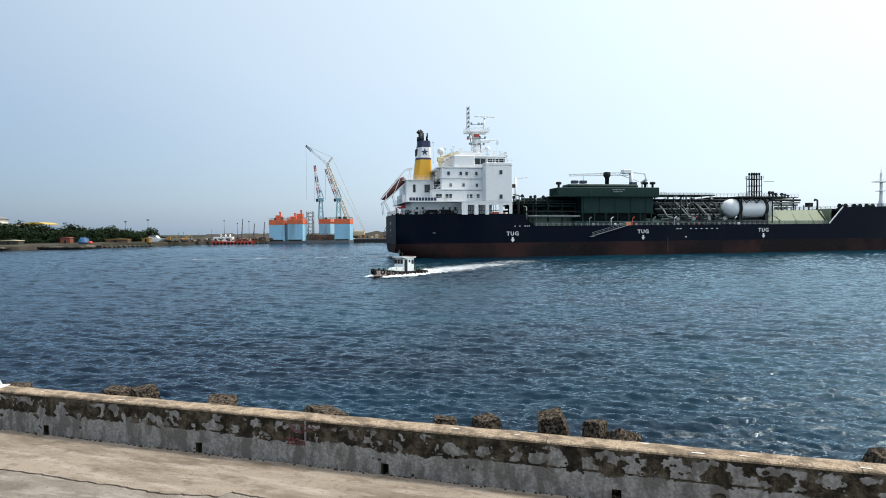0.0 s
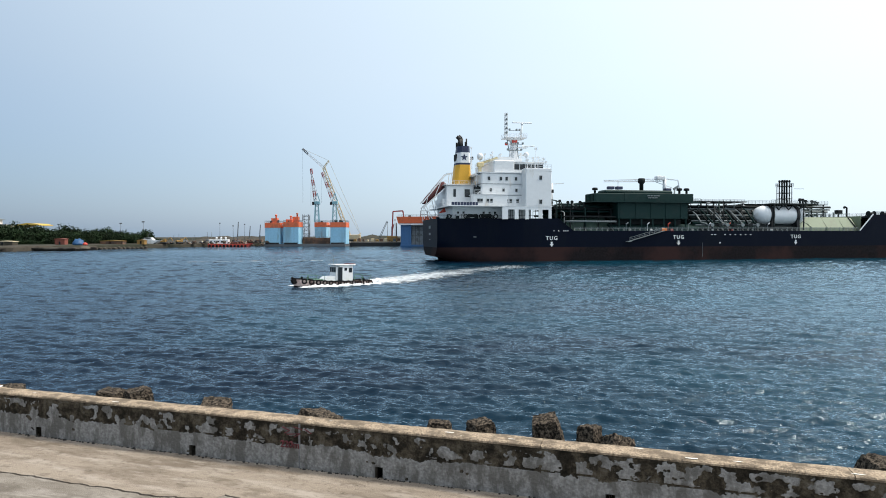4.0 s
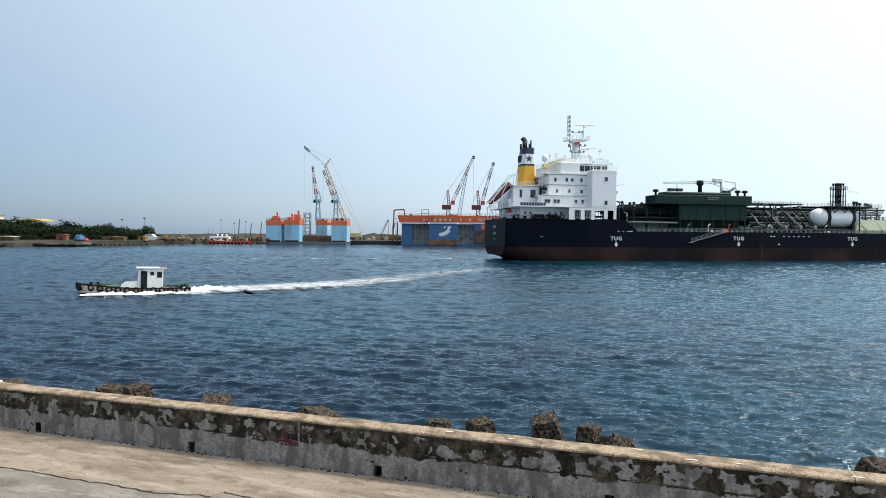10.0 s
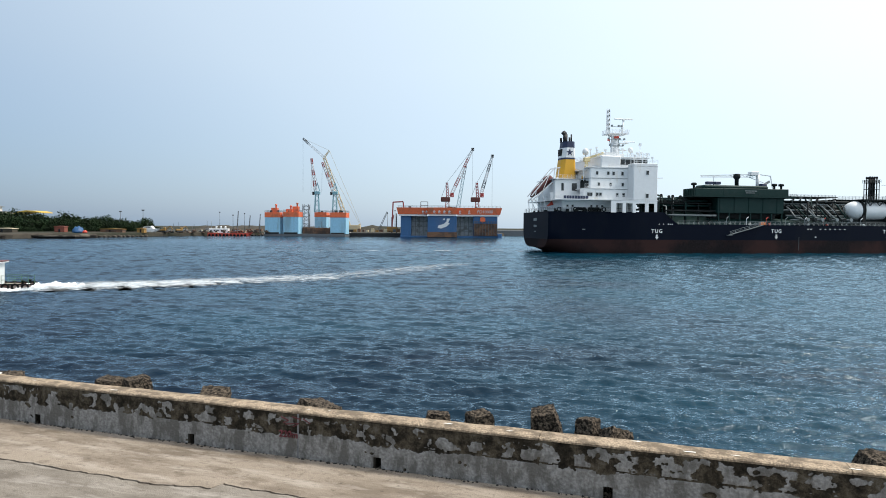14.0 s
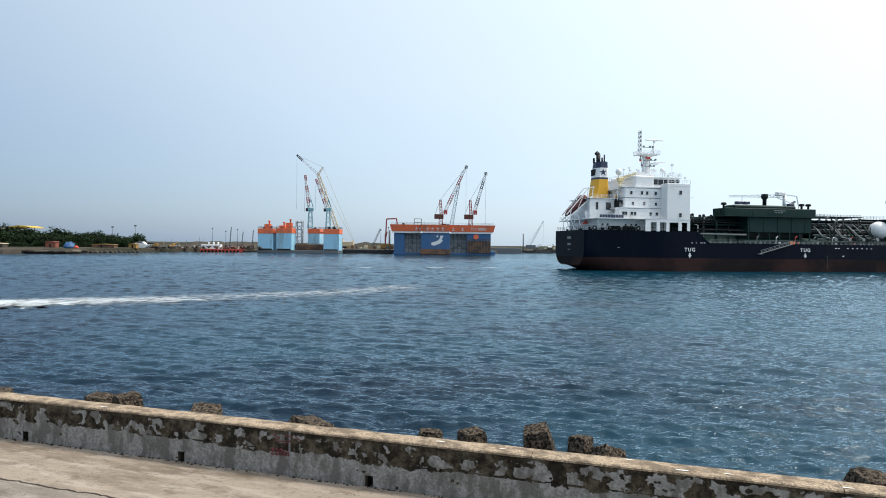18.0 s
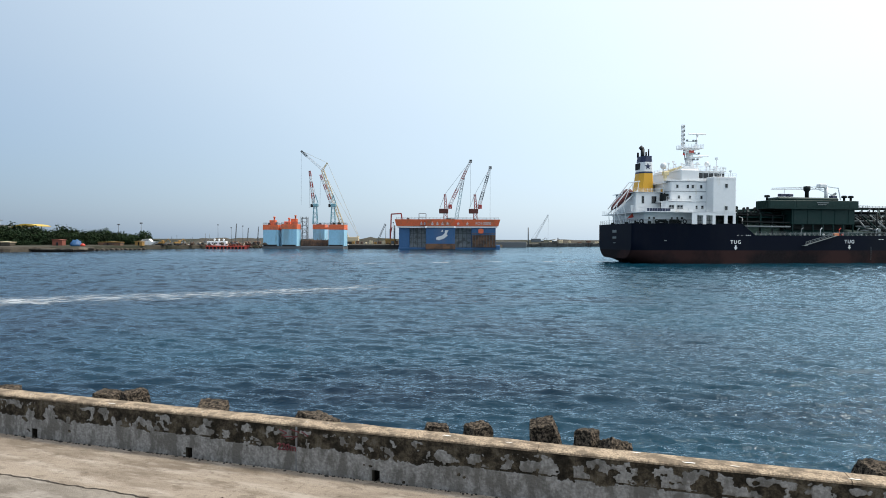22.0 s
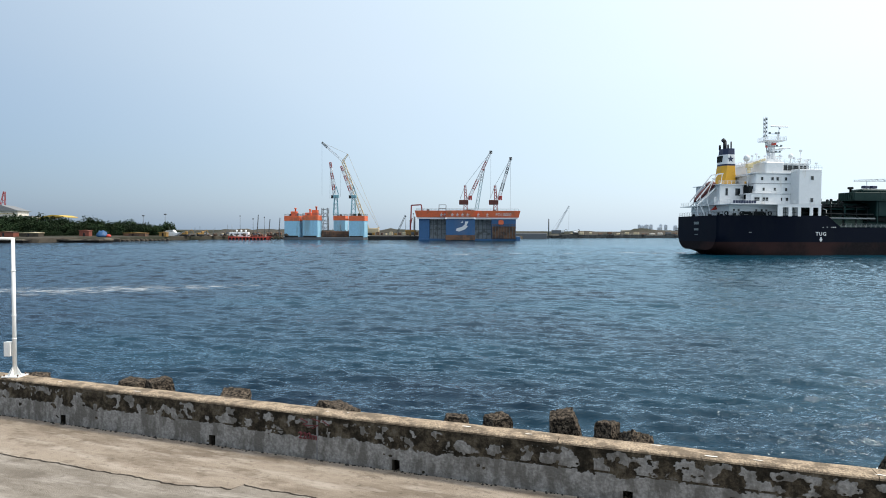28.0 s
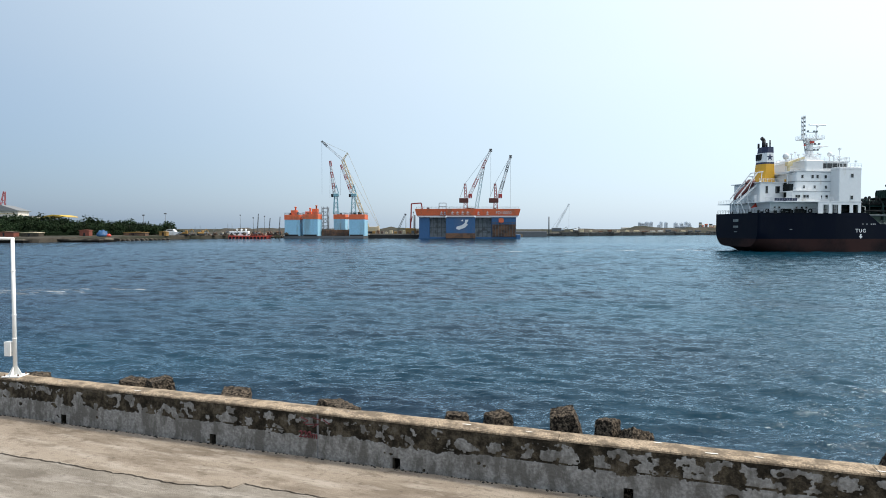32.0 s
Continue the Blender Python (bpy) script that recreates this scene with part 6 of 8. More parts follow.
for k in range(60):                                    # rocks at the water's edge
    f = k / 59
    x, y = (-176 + 26 * f * 2, 312 + 90 * f * 2) if f < 0.22 else (-166 + 112 * f, 396 + 56 * f - 3)
    if k >= 26:
        g = (k - 26) / 33
        x, y = 52 + 200 * g, 556 + 104 * g
    r = rng.uniform(0.8, 2.0)
    bm = bmesh.new()
    bmesh.ops.create_icosphere(bm, subdivisions=1, radius=r)
    for v in bm.verts:
        v.co *= 1 + 0.4 * noise.noise(v.co * 0.9 + Vector((k, 0, 0)))
        v.co.z *= 0.6
    solo("shore_rock", bm, M_QUAY, "brown boulder at the water's edge", "rock", m=pose(x, y, 0.3), group="shore rocks")

# distant banks: long low mounds of earth and scrub
def mound(x0, x1, y, wid, h, seed, m, lab):
    bm = bmesh.new()
    n = max(12, int((x1 - x0) / 6))
    rows = []
    for i in range(n + 1):
        x = x0 + (x1 - x0) * i / n
        e = min(1, 6 * i / n, 6 * (n - i) / n)
        top = e * h * (0.75 + 0.5 * noise.noise((x * 0.02, seed, 0)) + 0.25 * noise.noise((x * 0.1, seed, 4)))
        rows.append([bm.verts.new((x, y + wid * d, 1.5 + max(0.0, top) * s)) for d, s in ((-0.5, 0), (-0.25, 0.6), (-0.05, 0.95), (0.1, 1.0), (0.5, 0.2))])
    for r, q in zip(rows, rows[1:]):
        for j in range(4):
            bm.faces.new([r[j], q[j], q[j + 1], r[j + 1]]).smooth = True
    return solo("earth_bank", bm, m, lab, "bank", kind="structure")


mound(-520, -120, 640, 60, 6.0, 2, M_EARTH, "low brown bank of earth and scrub")
mound(-330, 60, 720, 60, 6.5, 5, M_EARTH, "long distant bank of dry earth")
mound(20, 330, 700, 50, 5.5, 8, M_EARTH, "low distant bank beyond the breakwater")
mound(190, 620, 980, 60, 9.0, 9, M_EARTH, "far hazy bank along the shore")
bm = bmesh.new()
box(bm, 40, 66, 505, 520, -1, 4.4, 0.3)
solo("stone_jetty", bm, M_GREYSTEEL, "dark stone jetty beside the dock", "jetty", kind="structure")
bm = bmesh.new()
for k in range(26):
    x = 66 + k * 9.0
    y = 540 + k * 6.0
    box(bm, x, x + 8.2, y, y + 10, -1, rng.uniform(2.2, 4.0), 0.3)
breakwater = solo("breakwater", bm, mat("grey_breakwater_rock", (0.085, 0.088, 0.085), 0.95, var=0.4, scale=0.3, dirt=(0.03, 0.03, 0.028), dirt_amount=0.5, dirt_scale=0.3, spec=0.1), "low grey breakwater of concrete blocks", "breakwater", kind="structure")

# trees
def tree_mesh(seed, h, r):
    rg = random.Random(seed)
    bt = bmesh.new()
    tube(bt, (0, 0, -0.3), (0.2, 0.1, h * 0.5), 0.28, 0.16, n=7)
    for k in range(5):
        w = rg.uniform(0, 6.28)
        tube(bt, (0.15, 0.1, h * rg.uniform(0.25, 0.45)), (r * 0.6 * math.cos(w), r * 0.6 * math.sin(w), h * rg.uniform(0.55, 0.8)), 0.12, 0.05, n=5)
    bc = bmesh.new()
    lobes = [(rg.uniform(-0.6, 0.6) * r, rg.uniform(-0.6, 0.6) * r, h * rg.uniform(0.22, 0.8), r * rg.uniform(0.4, 0.62)) for _ in range(11)]
    for k in range(1300):
        lx, ly, lz, lr = rg.choice(lobes)
        d = Vector((rg.gauss(0, 1), rg.gauss(0, 1), rg.gauss(0, 0.8))).normalized() * lr * rg.uniform(0.6, 1.05)
        c = Vector((lx, ly, lz)) + d
        if c.z < 0.5:
            continue
        s = rg.uniform(0.2, 0.52)
        a = Vector((rg.gauss(0, 1), rg.gauss(0, 1), rg.gauss(0, 0.6))).normalized()
        b = a.cross(Vector((rg.gauss(0, 1), rg.gauss(0, 1), rg.gauss(0, 1)))).normalized()
        e = a.cross(b)
        vs = [bc.verts.new(c + q * s) for q in (a, b * 0.8 + e * 0.3, -a, -b * 0.8 - e * 0.2)]
        bc.faces.new(vs)
    return mesh_of("trunk", bt, M_BARK), mesh_of("crown", bc, M_LEAF)


protos = []
for k, (h, r) in enumerate(((8.2, 4.8), (7.2, 4.6), (8.8, 5.0), (6.4, 4.2))):
    mt, mc = tree_mesh(40 + k, h, r)
    protos.append((mt, mc))
rng = random.Random(33)
for k in range(92):
    f = (k % 46) / 45
    back = k // 46
    x, y = -262 + 84 * f, 300 + 62 * f + back * 14 + rng.uniform(-3, 3)
    s = (1.28 - 0.50 * f) * rng.uniform(0.85, 1.12) * (1.15 if back else 0.92)
    tr = thing("tree", "dense dark green shore tree with a broad crown", "tree", pose(x + rng.uniform(-2, 2), y, 2.2, 0, 0, rng.uniform(0, 360)), group="trees along the shore")
    tr.scale = (s, s, s * rng.uniform(0.9, 1.1))
    mt, mc = protos[rng.randrange(4)]
    for nm, me in (("trunk", mt), ("crown", mc)):
        ob = new(nm, me)
        ob.parent = tr
for k in range(26):                                    # low scrub in front of and beyond the trees
    x, y = (-250 + k * 3.2, 292 + k * 2.6) if k < 22 else (-182 + (k - 22) * 3, 366 + (k - 22) * 4)
    tr = thing("bush", "low dark green scrub bush", "bush", pose(x, y, 1.8, 0, 0, rng.uniform(0, 360)), group="scrub along the shore")
    s = rng.uniform(0.35, 0.55)
    tr.scale = (s * 1.3, s * 1.3, s)
    ob = new("crown", protos[k % 4][1])
    ob.parent = tr

# buildings and clutter on the shore
hall = thing("harbour_building", "pale harbour building with a shallow grey hipped roof", "building", pose(-274, 332, 2.0, 0, 0, 16))
wl_ = part("wall", box(bmesh.new(), 0, 30, 0, 16, 0, 14.2), M_PALE, hall, "pale rendered walls")
bm = bmesh.new()
prism(bm, [(-0.6, 14.2), (30.6, 14.2), (22, 17.2), (8, 17.2)], "y", -1.2, 17.2)
part("roof", bm, M_SLATE, hall, "grey sheet roof")
for z in (5.6, 9.4):
    for k in range(6):
        win = part("window", box(bmesh.new(), 2.9 + k * 4.6, 5.3 + k * 4.6, -0.12, 0.05, z, z + 1.5), M_GLASS, hall)
        part("sill", box(bmesh.new(), 2.7 + k * 4.6, 5.5 + k * 4.6, -0.3, 0.05, z - 0.2, z - 0.02), M_PALE, win)
part("storey_ledge", box(bmesh.new(), -0.3, 30.3, -0.35, 16.3, 8.1, 8.4), M_PALE, hall)
part("eaves", box(bmesh.new(), -0.9, 30.9, -1.3, 17.3, 13.95, 14.25), M_STEEL, hall)
annex = part("annex", box(bmesh.new(), 30.0, 36.0, 2.0, 14.0, 0, 11.0), M_PALE, hall, "lower pale wing with a flat roof")
part("annex_roof", box(bmesh.new(), 29.9, 36.5, 1.5, 14.5, 11.0, 11.35), M_SLATE, hall)
for y0 in (4.0, 8.5):
    part("window", box(bmesh.new(), 35.95, 36.12, y0, y0 + 2.0, 7.4, 8.9), M_GLASS, annex)
bm = bmesh.new()
rail(bm, [(0.5, -1.4, 8.4), (12.0, -1.4, 8.4)], 1.0, 1.5, 0.08, 3)
box(bm, 0.3, 12.2, -1.6, 0.0, 8.15, 8.38)
part("balcony", bm, M_STEEL, hall)
bm = bmesh.new()
box(bm, 21, 28.5, -0.1, 0.02, 12.1, 12.7)
part("sign_bars", bm, M_CREAM, hall)
bm = bmesh.new()
truss(bm, (19, 10, 15.5), (20, 10, 25), 2.4, 0.8, 5, 0.22)
part("roof_mast", bm, M_CRANERED, hall, "red lattice roof mast")
canopy = thing("yellow_canopy", "wide yellow membrane canopy behind the trees", "canopy", pose(-230, 352, 0.6))
bm = bmesh.new()
prof = [(-7.5, 11.2), (-5, 12.6), (0, 13.4), (4, 13.2), (7.5, 12.4), (7.5, 12.0), (0, 12.6), (-7.5, 10.8)]
prism(bm, prof, "y", -6, 6)
part("roof", bm, mat("yellow_membrane", (0.55, 0.36, 0.05), 0.6, var=0.12, scale=0.3), canopy)
for x in (-6, 0, 6):
    part("post", tube(bmesh.new(), (x, 0, 0), (x, 0, 12.0), 0.3), M_STEEL, canopy)


def hut(x, y, w, d, h, m, lab, rz=0, roof=M_SLATE, name="hut"):
    hb = thing(name, lab, "hut", pose(x, y, 2.1, 0, 0, rz))
    part("wall", box(bmesh.new(), 0, w, 0, d, 0, h, 0.05), m, hb)
    bm = bmesh.new()
    prism(bm, [(-0.3, h), (w + 0.3, h), (w + 0.3, h + 0.2), (w * 0.5, h + 0.5), (-0.3, h + 0.2)], "y", -0.3, d + 0.3)
    part("roof", bm, roof, hb)
    part("door", box(bmesh.new(), w * 0.4, w * 0.4 + 0.9, -0.06, 0.02, 0, 2.0), M_GLASS, hb)
    return hb


hut(-197, 318, 5.0, 3.0, 3.1, M_BRICKRED, "brick red metal shed on the shore", roof=M_BRICKRED)
hut(-226, 298, 9.0, 4.0, 2.3, M_BRICKRED, "low rust red shed beside the trees", roof=M_RUST)
hut(-215, 300, 9.0, 4.0, 2.0, M_EARTH, "low pale shed beside the trees", roof=M_CREAM)
hut(-186, 340, 12.0, 4.0, 1.9, M_RUST, "long open shed with an orange roof", roof=M_CRANEYELLOW)
hut(-172, 352, 4.0, 3.0, 2.2, M_CRANEYELLOW, "small yellow site cabin", roof=M_CRANEYELLOW)
bm = bmesh.new()
lathe(bm, [(2.6, 0), (2.7, 0.6), (2.5, 1.3), (1.9, 2.2), (1.2, 2.8), (0.5, 3.1), (0.05, 3.2)], 16)
for v in bm.verts:
    v.co *= 1 + 0.35 * noise.noise(v.co * 0.9) + 0.15 * noise.noise(v.co * 2.6)
solo("tarpaulin_tent", bm, M_TARP, "blue tarpaulin dome over stored goods", "tent", m=pose(-185.0, 318, 2.1))
bm = bmesh.new()
lathe(bm, [(1.1, 0), (1.1, 0.9), (0.4, 1.5)], 10)
solo("red_drum", bm, M_RED, "red covered drum beside the tent", "drum", m=pose(-180.5, 316, 2.1))
yacht = thing("beached_boat", "white motor boat laid up ashore", "boat", pose(-178, 368, 2.3, 0, 0, -8))
bm = bmesh.new()
prism(bm, [(0, 2.2), (1.0, 0.2), (9, 0.0), (12.5, 2.0)], "y", -1.6, 1.6)
part("hull", bm, M_WHITE, yacht)
bm = bmesh.new()
prism(bm, [(2.5, 2.1), (3.5, 3.4), (7.5, 3.6), (9.0, 2.1)], "y", -1.2, 1.2)
part("cabin", bm, M_WHITE, yacht)
part("window", box(bmesh.new(), 3.9, 7.4, -1.26, -1.15, 2.7, 3.2), M_GLASS, yacht)
part("mast", tube(bmesh.new(), (5, 0, 3.4), (5, 0, 5.4), 0.08), M_STEEL, yacht)

# red and white workboat moored beyond
rb = thing("moored_workboat", "long red workboat with a white deckhouse moored at the shore", "ship", pose(-148.4, 394, 0, 0, 0, 3))
bm = bmesh.new()
prism(bm, [(0, -0.5), (24, -0.5), (26.5, 2.3), (23.5, 1.9), (12, 1.7), (0, 2.1)], "y", 0, 6)
part("hull", bm, M_RED, rb, "red painted hull")
part("deckhouse", box(bmesh.new(), 0.4, 12.2, 1, 5, 1.5, 4.6, 0.15), M_WHITE, rb, "long white deckhouse")
for k in range(5):
    part("window", box(bmesh.new(), 1.4 + k * 2.2, 2.2 + k * 2.2, 0.9, 1.02, 3.0, 3.7), M_GLASS, rb)
for x in (4.6, 7.4, 10.2):
    part("vent_head", lathe(bmesh.new(), [(0.5, 4.6), (0.5, 5.2), (0.75, 5.5), (0.5, 6.0), (0.1, 6.2)], 10, (x, 3, 0)), M_WHITE, rb)
part("mast", tube(bmesh.new(), (1.5, 3, 4.6), (1.5, 3, 9.5), 0.1), M_STEEL, rb)
part("deck_gear", box(bmesh.new(), 14, 18, 1.5, 4.5, 1.6, 2.7, 0.2), M_RUST, rb)
part("deck_rail", rail(bmesh.new(), [(12.5, 0.2, 1.75), (24.5, 0.2, 2.0)], 1.0, 1.5, 0.08, 2), M_RED, rb)
for k in range(11):
    part("tyre_fender", lathe(bmesh.new(), [(0.3, -0.2), (0.75, -0.2), (0.75, 0.2), (0.3, 0.2)], 10, (1.2 + k * 2.2, -0.2, 0.5), "y"), M_RUBBER, rb)
# stores, gear and small craft crowded along the water's edge
for k in range(110):
    x = -181 + 1.0 * k + rng.uniform(-0.8, 0.8)
    y = 362 + 0.55 * (x + 181) if x > -166 else 352 + 1.3 * (x + 181)
    y += rng.uniform(4, 26)
    if x > -112:
        y += 16
    lab, m = rng.choice((("rusty scrap steel heaped on the shore", M_RUST), ("dark machinery standing on the shore", M_GREYSTEEL), ("dark covered stores on the shore", M_DARK), ("dark timber stacked on the shore", M_BARK), ("rusty scrap steel heaped on the shore", M_RUST), ("pale crates stacked on the shore", M_CREAM if k % 4 == 0 else M_QUAY)))
    sg_ = thing("stored_goods", lab, "stores", pose(x, y, 2.0, 0, 0, rng.uniform(-30, 30)), group="stores along the shore")
    w, h = rng.uniform(0.8, 3.4), rng.uniform(0.5, 1.9)
    bm = bmesh.new()
    for j in range(3):                                  # a heap of uneven pieces
        a, b = sorted((rng.uniform(0, w), rng.uniform(0, w)))
        box(bm, a, b + 0.4, -1 + 0.5 * j, -0.3 + 0.5 * j, 0, h * rng.uniform(0.4, 1.0), 0.08)
    part("load", bm, m, sg_)
    part("cover", prism(bmesh.new(), [(0.1, h * 0.4), (w * 0.8, h * 0.4), (w * 0.55, h + rng.uniform(0.1, 0.7)), (0.3, h * 0.8)], "y", -0.9, 0.5), rng.choice((M_DARK, M_RUST, M_BARK, M_GREYSTEEL)), sg_)
    if k % 4 == 0:
        part("post", tube(bmesh.new(), (w, 0, 0), (w + rng.uniform(-0.6, 0.6), 0, rng.uniform(3, 6.5)), 0.1, n=6), M_GREYSTEEL, sg_)
for k in range(18):                                    # working boats, barges and stores along the far edge
    x = -170 + k * 5.9
    y = 400 + 0.28 * (x + 170)
    lab, m = rng.choice((("dark moored workboat at the shore", M_GREYSTEEL), ("rusty moored pontoon at the shore", M_RUST), ("cream stacked stores on the shore", M_CREAM)))
    if -154 < x < -116 and k % 2:
        continue
    wb = thing("moored_barge", lab, "barge", pose(x, y + rng.uniform(-1, 10), 0.0 if m is not M_CREAM else 2.0, 0, 0, rng.uniform(-8, 8)), group="moored barges")
    L = rng.uniform(5, 9)
    bm = bmesh.new()
    prism(bm, [(0, 1.6), (0.7, -0.4), (L - 0.7, -0.4), (L, 1.8), (L * 0.8, 1.3), (L * 0.2, 1.3)], "y", -1.6, 1.6)
    part("hull", bm, m, wb)
    part("cabin", box(bmesh.new(), L * 0.3, L * 0.6, -1.2, 1.2, 1.3, rng.uniform(2.4, 3.8), 0.1), rng.choice((M_PALE, M_RUST, M_GREYSTEEL, M_WHITE)), wb)
    part("mast", tube(bmesh.new(), (L * 0.5, 0, 2.4), (L * 0.5, 0, rng.uniform(4.5, 8)), 0.12), M_GREYSTEEL, wb)


def lamp_mast(x, y, h, head):
    lm = thing("light_mast", "tall thin grey light mast on the shore", "light mast", pose(x, y, 2.2), group="light masts")
    part("pole", tube(bmesh.new(), (0, 0, 0), (0, 0, h), 0.2, 0.12, n=8), M_GREYSTEEL, lm)
    part("lamp_head", box(bmesh.new(), -head, head, -0.3, 0.3, h - 0.3, h + 0.5, 0.1), M_GREYSTEEL, lm)


for x, y, h, hd in ((-201, 420, 14.0, 0.9), (-216, 420, 13.0, 0.8), (-200, 560, 16, 0.6), (-178, 560, 15, 0.6), (-140, 560, 12, 0.5), (-158, 470, 12.0, 0.5), (-128, 470, 16.0, 0.5), (-124, 470, 14.0, 0.5),
                    (-46, 500, 15, 0.5), (-40, 500, 17, 0.5), (44, 560, 14, 0.4), (-112, 520, 13, 0.4)):
    lamp_mast(x, y, h, hd)
for x, y, h in ((-143, 460, 12), (-150, 455, 15), (-135, 458, 13)):
    jc = thing("small_crane", "thin grey derrick on a barge by the shore", "crane", pose(x, y, 2.0))
    part("base", box(bmesh.new(), -2, 2, -1.5, 1.5, 0, 2.2, 0.2), M_RUST, jc)
    part("jib", truss(bmesh.new(), (0, 0, 2), (0.9, 0, h), 0.55, 0.35, 8, 0.12), M_GREYSTEEL, jc)
for x, y, rz in ((-166, 372, 0), (-160, 380, 40), (84, 545, 0), (96, 548, 20)):
    ex = thing("excavator", "yellow tracked excavator with a bent arm", "excavator", pose(x, y, 2.2 if x < 0 else 4.0, 0, 0, rz))
    part("tracks", box(bmesh.new(), -2, 2, -1.5, 1.5, 0, 1.0, 0.3), M_BLACK, ex)
    part("cab", box(box(bmesh.new(), -2.2, 0.4, -1.2, 1.2, 1.0, 2.0, 0.2), 0.2, 1.6, -1.2, 0.0, 1.0, 2.9, 0.15), M_CRANEYELLOW if x < 0 else M_WHITE, ex)
    bm = bmesh.new()
    bar(bm, (1.2, 0.6, 1.5), (3.6, 0.6, 3.9), 0.32)
    bar(bm, (3.6, 0.6, 3.9), (5.2, 0.6, 1.6), 0.26)
    part("arm", bm, M_CRANEYELLOW if x < 0 else M_GREYSTEEL, ex)

# crane and stores on the far breakwater
fc = thing("crawler_crane", "distant pale crawler crane with a long thin jib", "crane", pose(77.5, 540, 4.0))
part("base", box(bmesh.new(), -3, 5, -1.5, 1.5, 0, 3.0, 0.2), M_GREYSTEEL, fc)
part("jib", truss(bmesh.new(), (0, 0, 2), (11.5, 0, 23.5), 1.1, 0.8, 14, 0.22), M_CRANEWHITE, fc)
cable(fc, [(11.5, 0, 23.5), (11.3, 0, 3.0)], 0.1)
cable(fc, [(11.5, 0, 23.5), (-2.6, 0, 3.0)], 0.1)
part("pile", tube(bmesh.new(), (-5.5, 0, -2), (-5.5, 0, 12.5), 0.5), M_GREYSTEEL, fc)
for k in range(16):
    x = 96 + k * 10
    s = rng.uniform(2, 6)
    st = thing("stored_goods", "pale stacked goods on the distant breakwater", "stack", pose(x, 575 + k * 7.0, 3.0), group="stacks on the breakwater")
    part("load", box(bmesh.new(), 0, s, 0, 3, 0, rng.uniform(1.0, 2.6), 0.2), rng.choice((M_PALE, M_RUST, M_GREYSTEEL, M_CREAM)), st)

# city on the horizon
for k in range(17):
    x = 690 + k * 9.0 + (26 if k > 4 else 0) + (22 if k > 8 else 0) + rng.uniform(-3, 3)
    h = rng.uniform(15, 31) if k > 4 else rng.uniform(26, 31)
    tw = thing("apartment_tower", "hazy grey apartment tower on the horizon", "building", pose(x, 2480 + rng.uniform(0, 60), 2.0), group="towers on the horizon")
    w = rng.uniform(6, 13)
    part("wall", box(bmesh.new(), 0, w, 0, 12, 0, h), M_HAZECITY, tw)
    part("roof", box(bmesh.new(), w * 0.3, w * 0.7, 3, 8, h, h + 3), M_HAZECITY, tw)
    for z in range(5, int(h) - 1, 5):
        part("window", box(bmesh.new(), 1, w - 1, -0.2, 0.1, z, z + 1.4), M_STEEL, tw)
for k in range(12):
    x, z = 435 + k * 4.6, rng.uniform(6, 16)
    ct = thing("container_stack", "distant stack of rust and cream containers", "containers", pose(x, 1180 + rng.uniform(0, 30), 2.5), group="container stacks")
    for j in range(int(z / 2.6)):
        part("container", box(bmesh.new(), 0, rng.uniform(4, 6), 0, 3, j * 2.6, j * 2.6 + 2.5, 0.05), rng.choice((M_BRICKRED, M_RUST, M_CREAM, M_GREYSTEEL, M_DOCKORANGE)), ct)
for k in range(9):
    ship_s = thing("distant_block", "low pale harbour shed in the distance", "shed", pose(250 + k * 24, 1010 + k * 8, 2.2), group="distant sheds")
    part("wall", box(bmesh.new(), 0, rng.uniform(9, 18), 0, 8, 0, rng.uniform(3.5, 7), 0.1), rng.choice((M_PALE, M_HAZECITY, M_GREYSTEEL)), ship_s)

# ---- near things: light pole, armour blocks, cart, workboat, foam ----
words("220m", 0.19, pose(6.62, -0.026, 0.40, 90, 0, 0), M_SCRIBBLE, parapet_wall, "painted_mark", "faded red hand-painted figures")
bm = bmesh.new()
for a, b in (((6.45, 0.80), (6.62, 0.74)), ((6.62, 0.74), (6.5, 0.68)), ((6.7, 0.82), (6.9, 0.78)), ((6.55, 0.66), (6.86, 0.70)), ((6.86, 0.70), (6.72, 0.62)), ((6.95, 0.8), (7.1, 0.72))):
    bar(bm, (a[0], -0.022, a[1]), (b[0], -0.022, b[1]), 0.012, 0.018)
part("painted_mark", bm, M_SCRIBBLE, parapet_wall)

M_POLE = mat("white_pole_paint", (0.78, 0.78, 0.76), 0.45, var=0.05, scale=2, dirt=(0.45, 0.40, 0.33), dirt_amount=0.12, dirt_scale=3.0, streak=0.3)
pole = thing("light_pole", "white painted steel light pole bolted to the parapet", "pole", WALL @ pose(-1.82, 0.2, WH + 0.005, 0, 0, 17.41))
part("shaft", tube(bmesh.new(), (0, 0, 0.0), (0, 0, 3.42), 0.047, 0.04, n=14), M_POLE, pole)
part("arm", tube(bmesh.new(), (0.03, 0, 3.40), (-1.6, 0.1, 3.44), 0.035, 0.03, n=10), M_POLE, pole)
part("lamp_head", box(bmesh.new(), -2.1, -1.5, 0.0, 0.2, 3.38, 3.5, 0.03), M_POLE, pole)
part("base_plate", box(bmesh.new(), -0.22, 0.22, -0.19, 0.19, 0, 0.025, 0.005), M_POLE, pole)
for k in range(4):
    g = part("gusset", prism(bmesh.new(), [(0.05, 0.02), (0.19, 0.02), (0.06, 0.24)], "y", -0.006, 0.006), M_POLE, pole)
    g.matrix_basis = pose(0, 0, 0, 0, 0, k * 90)
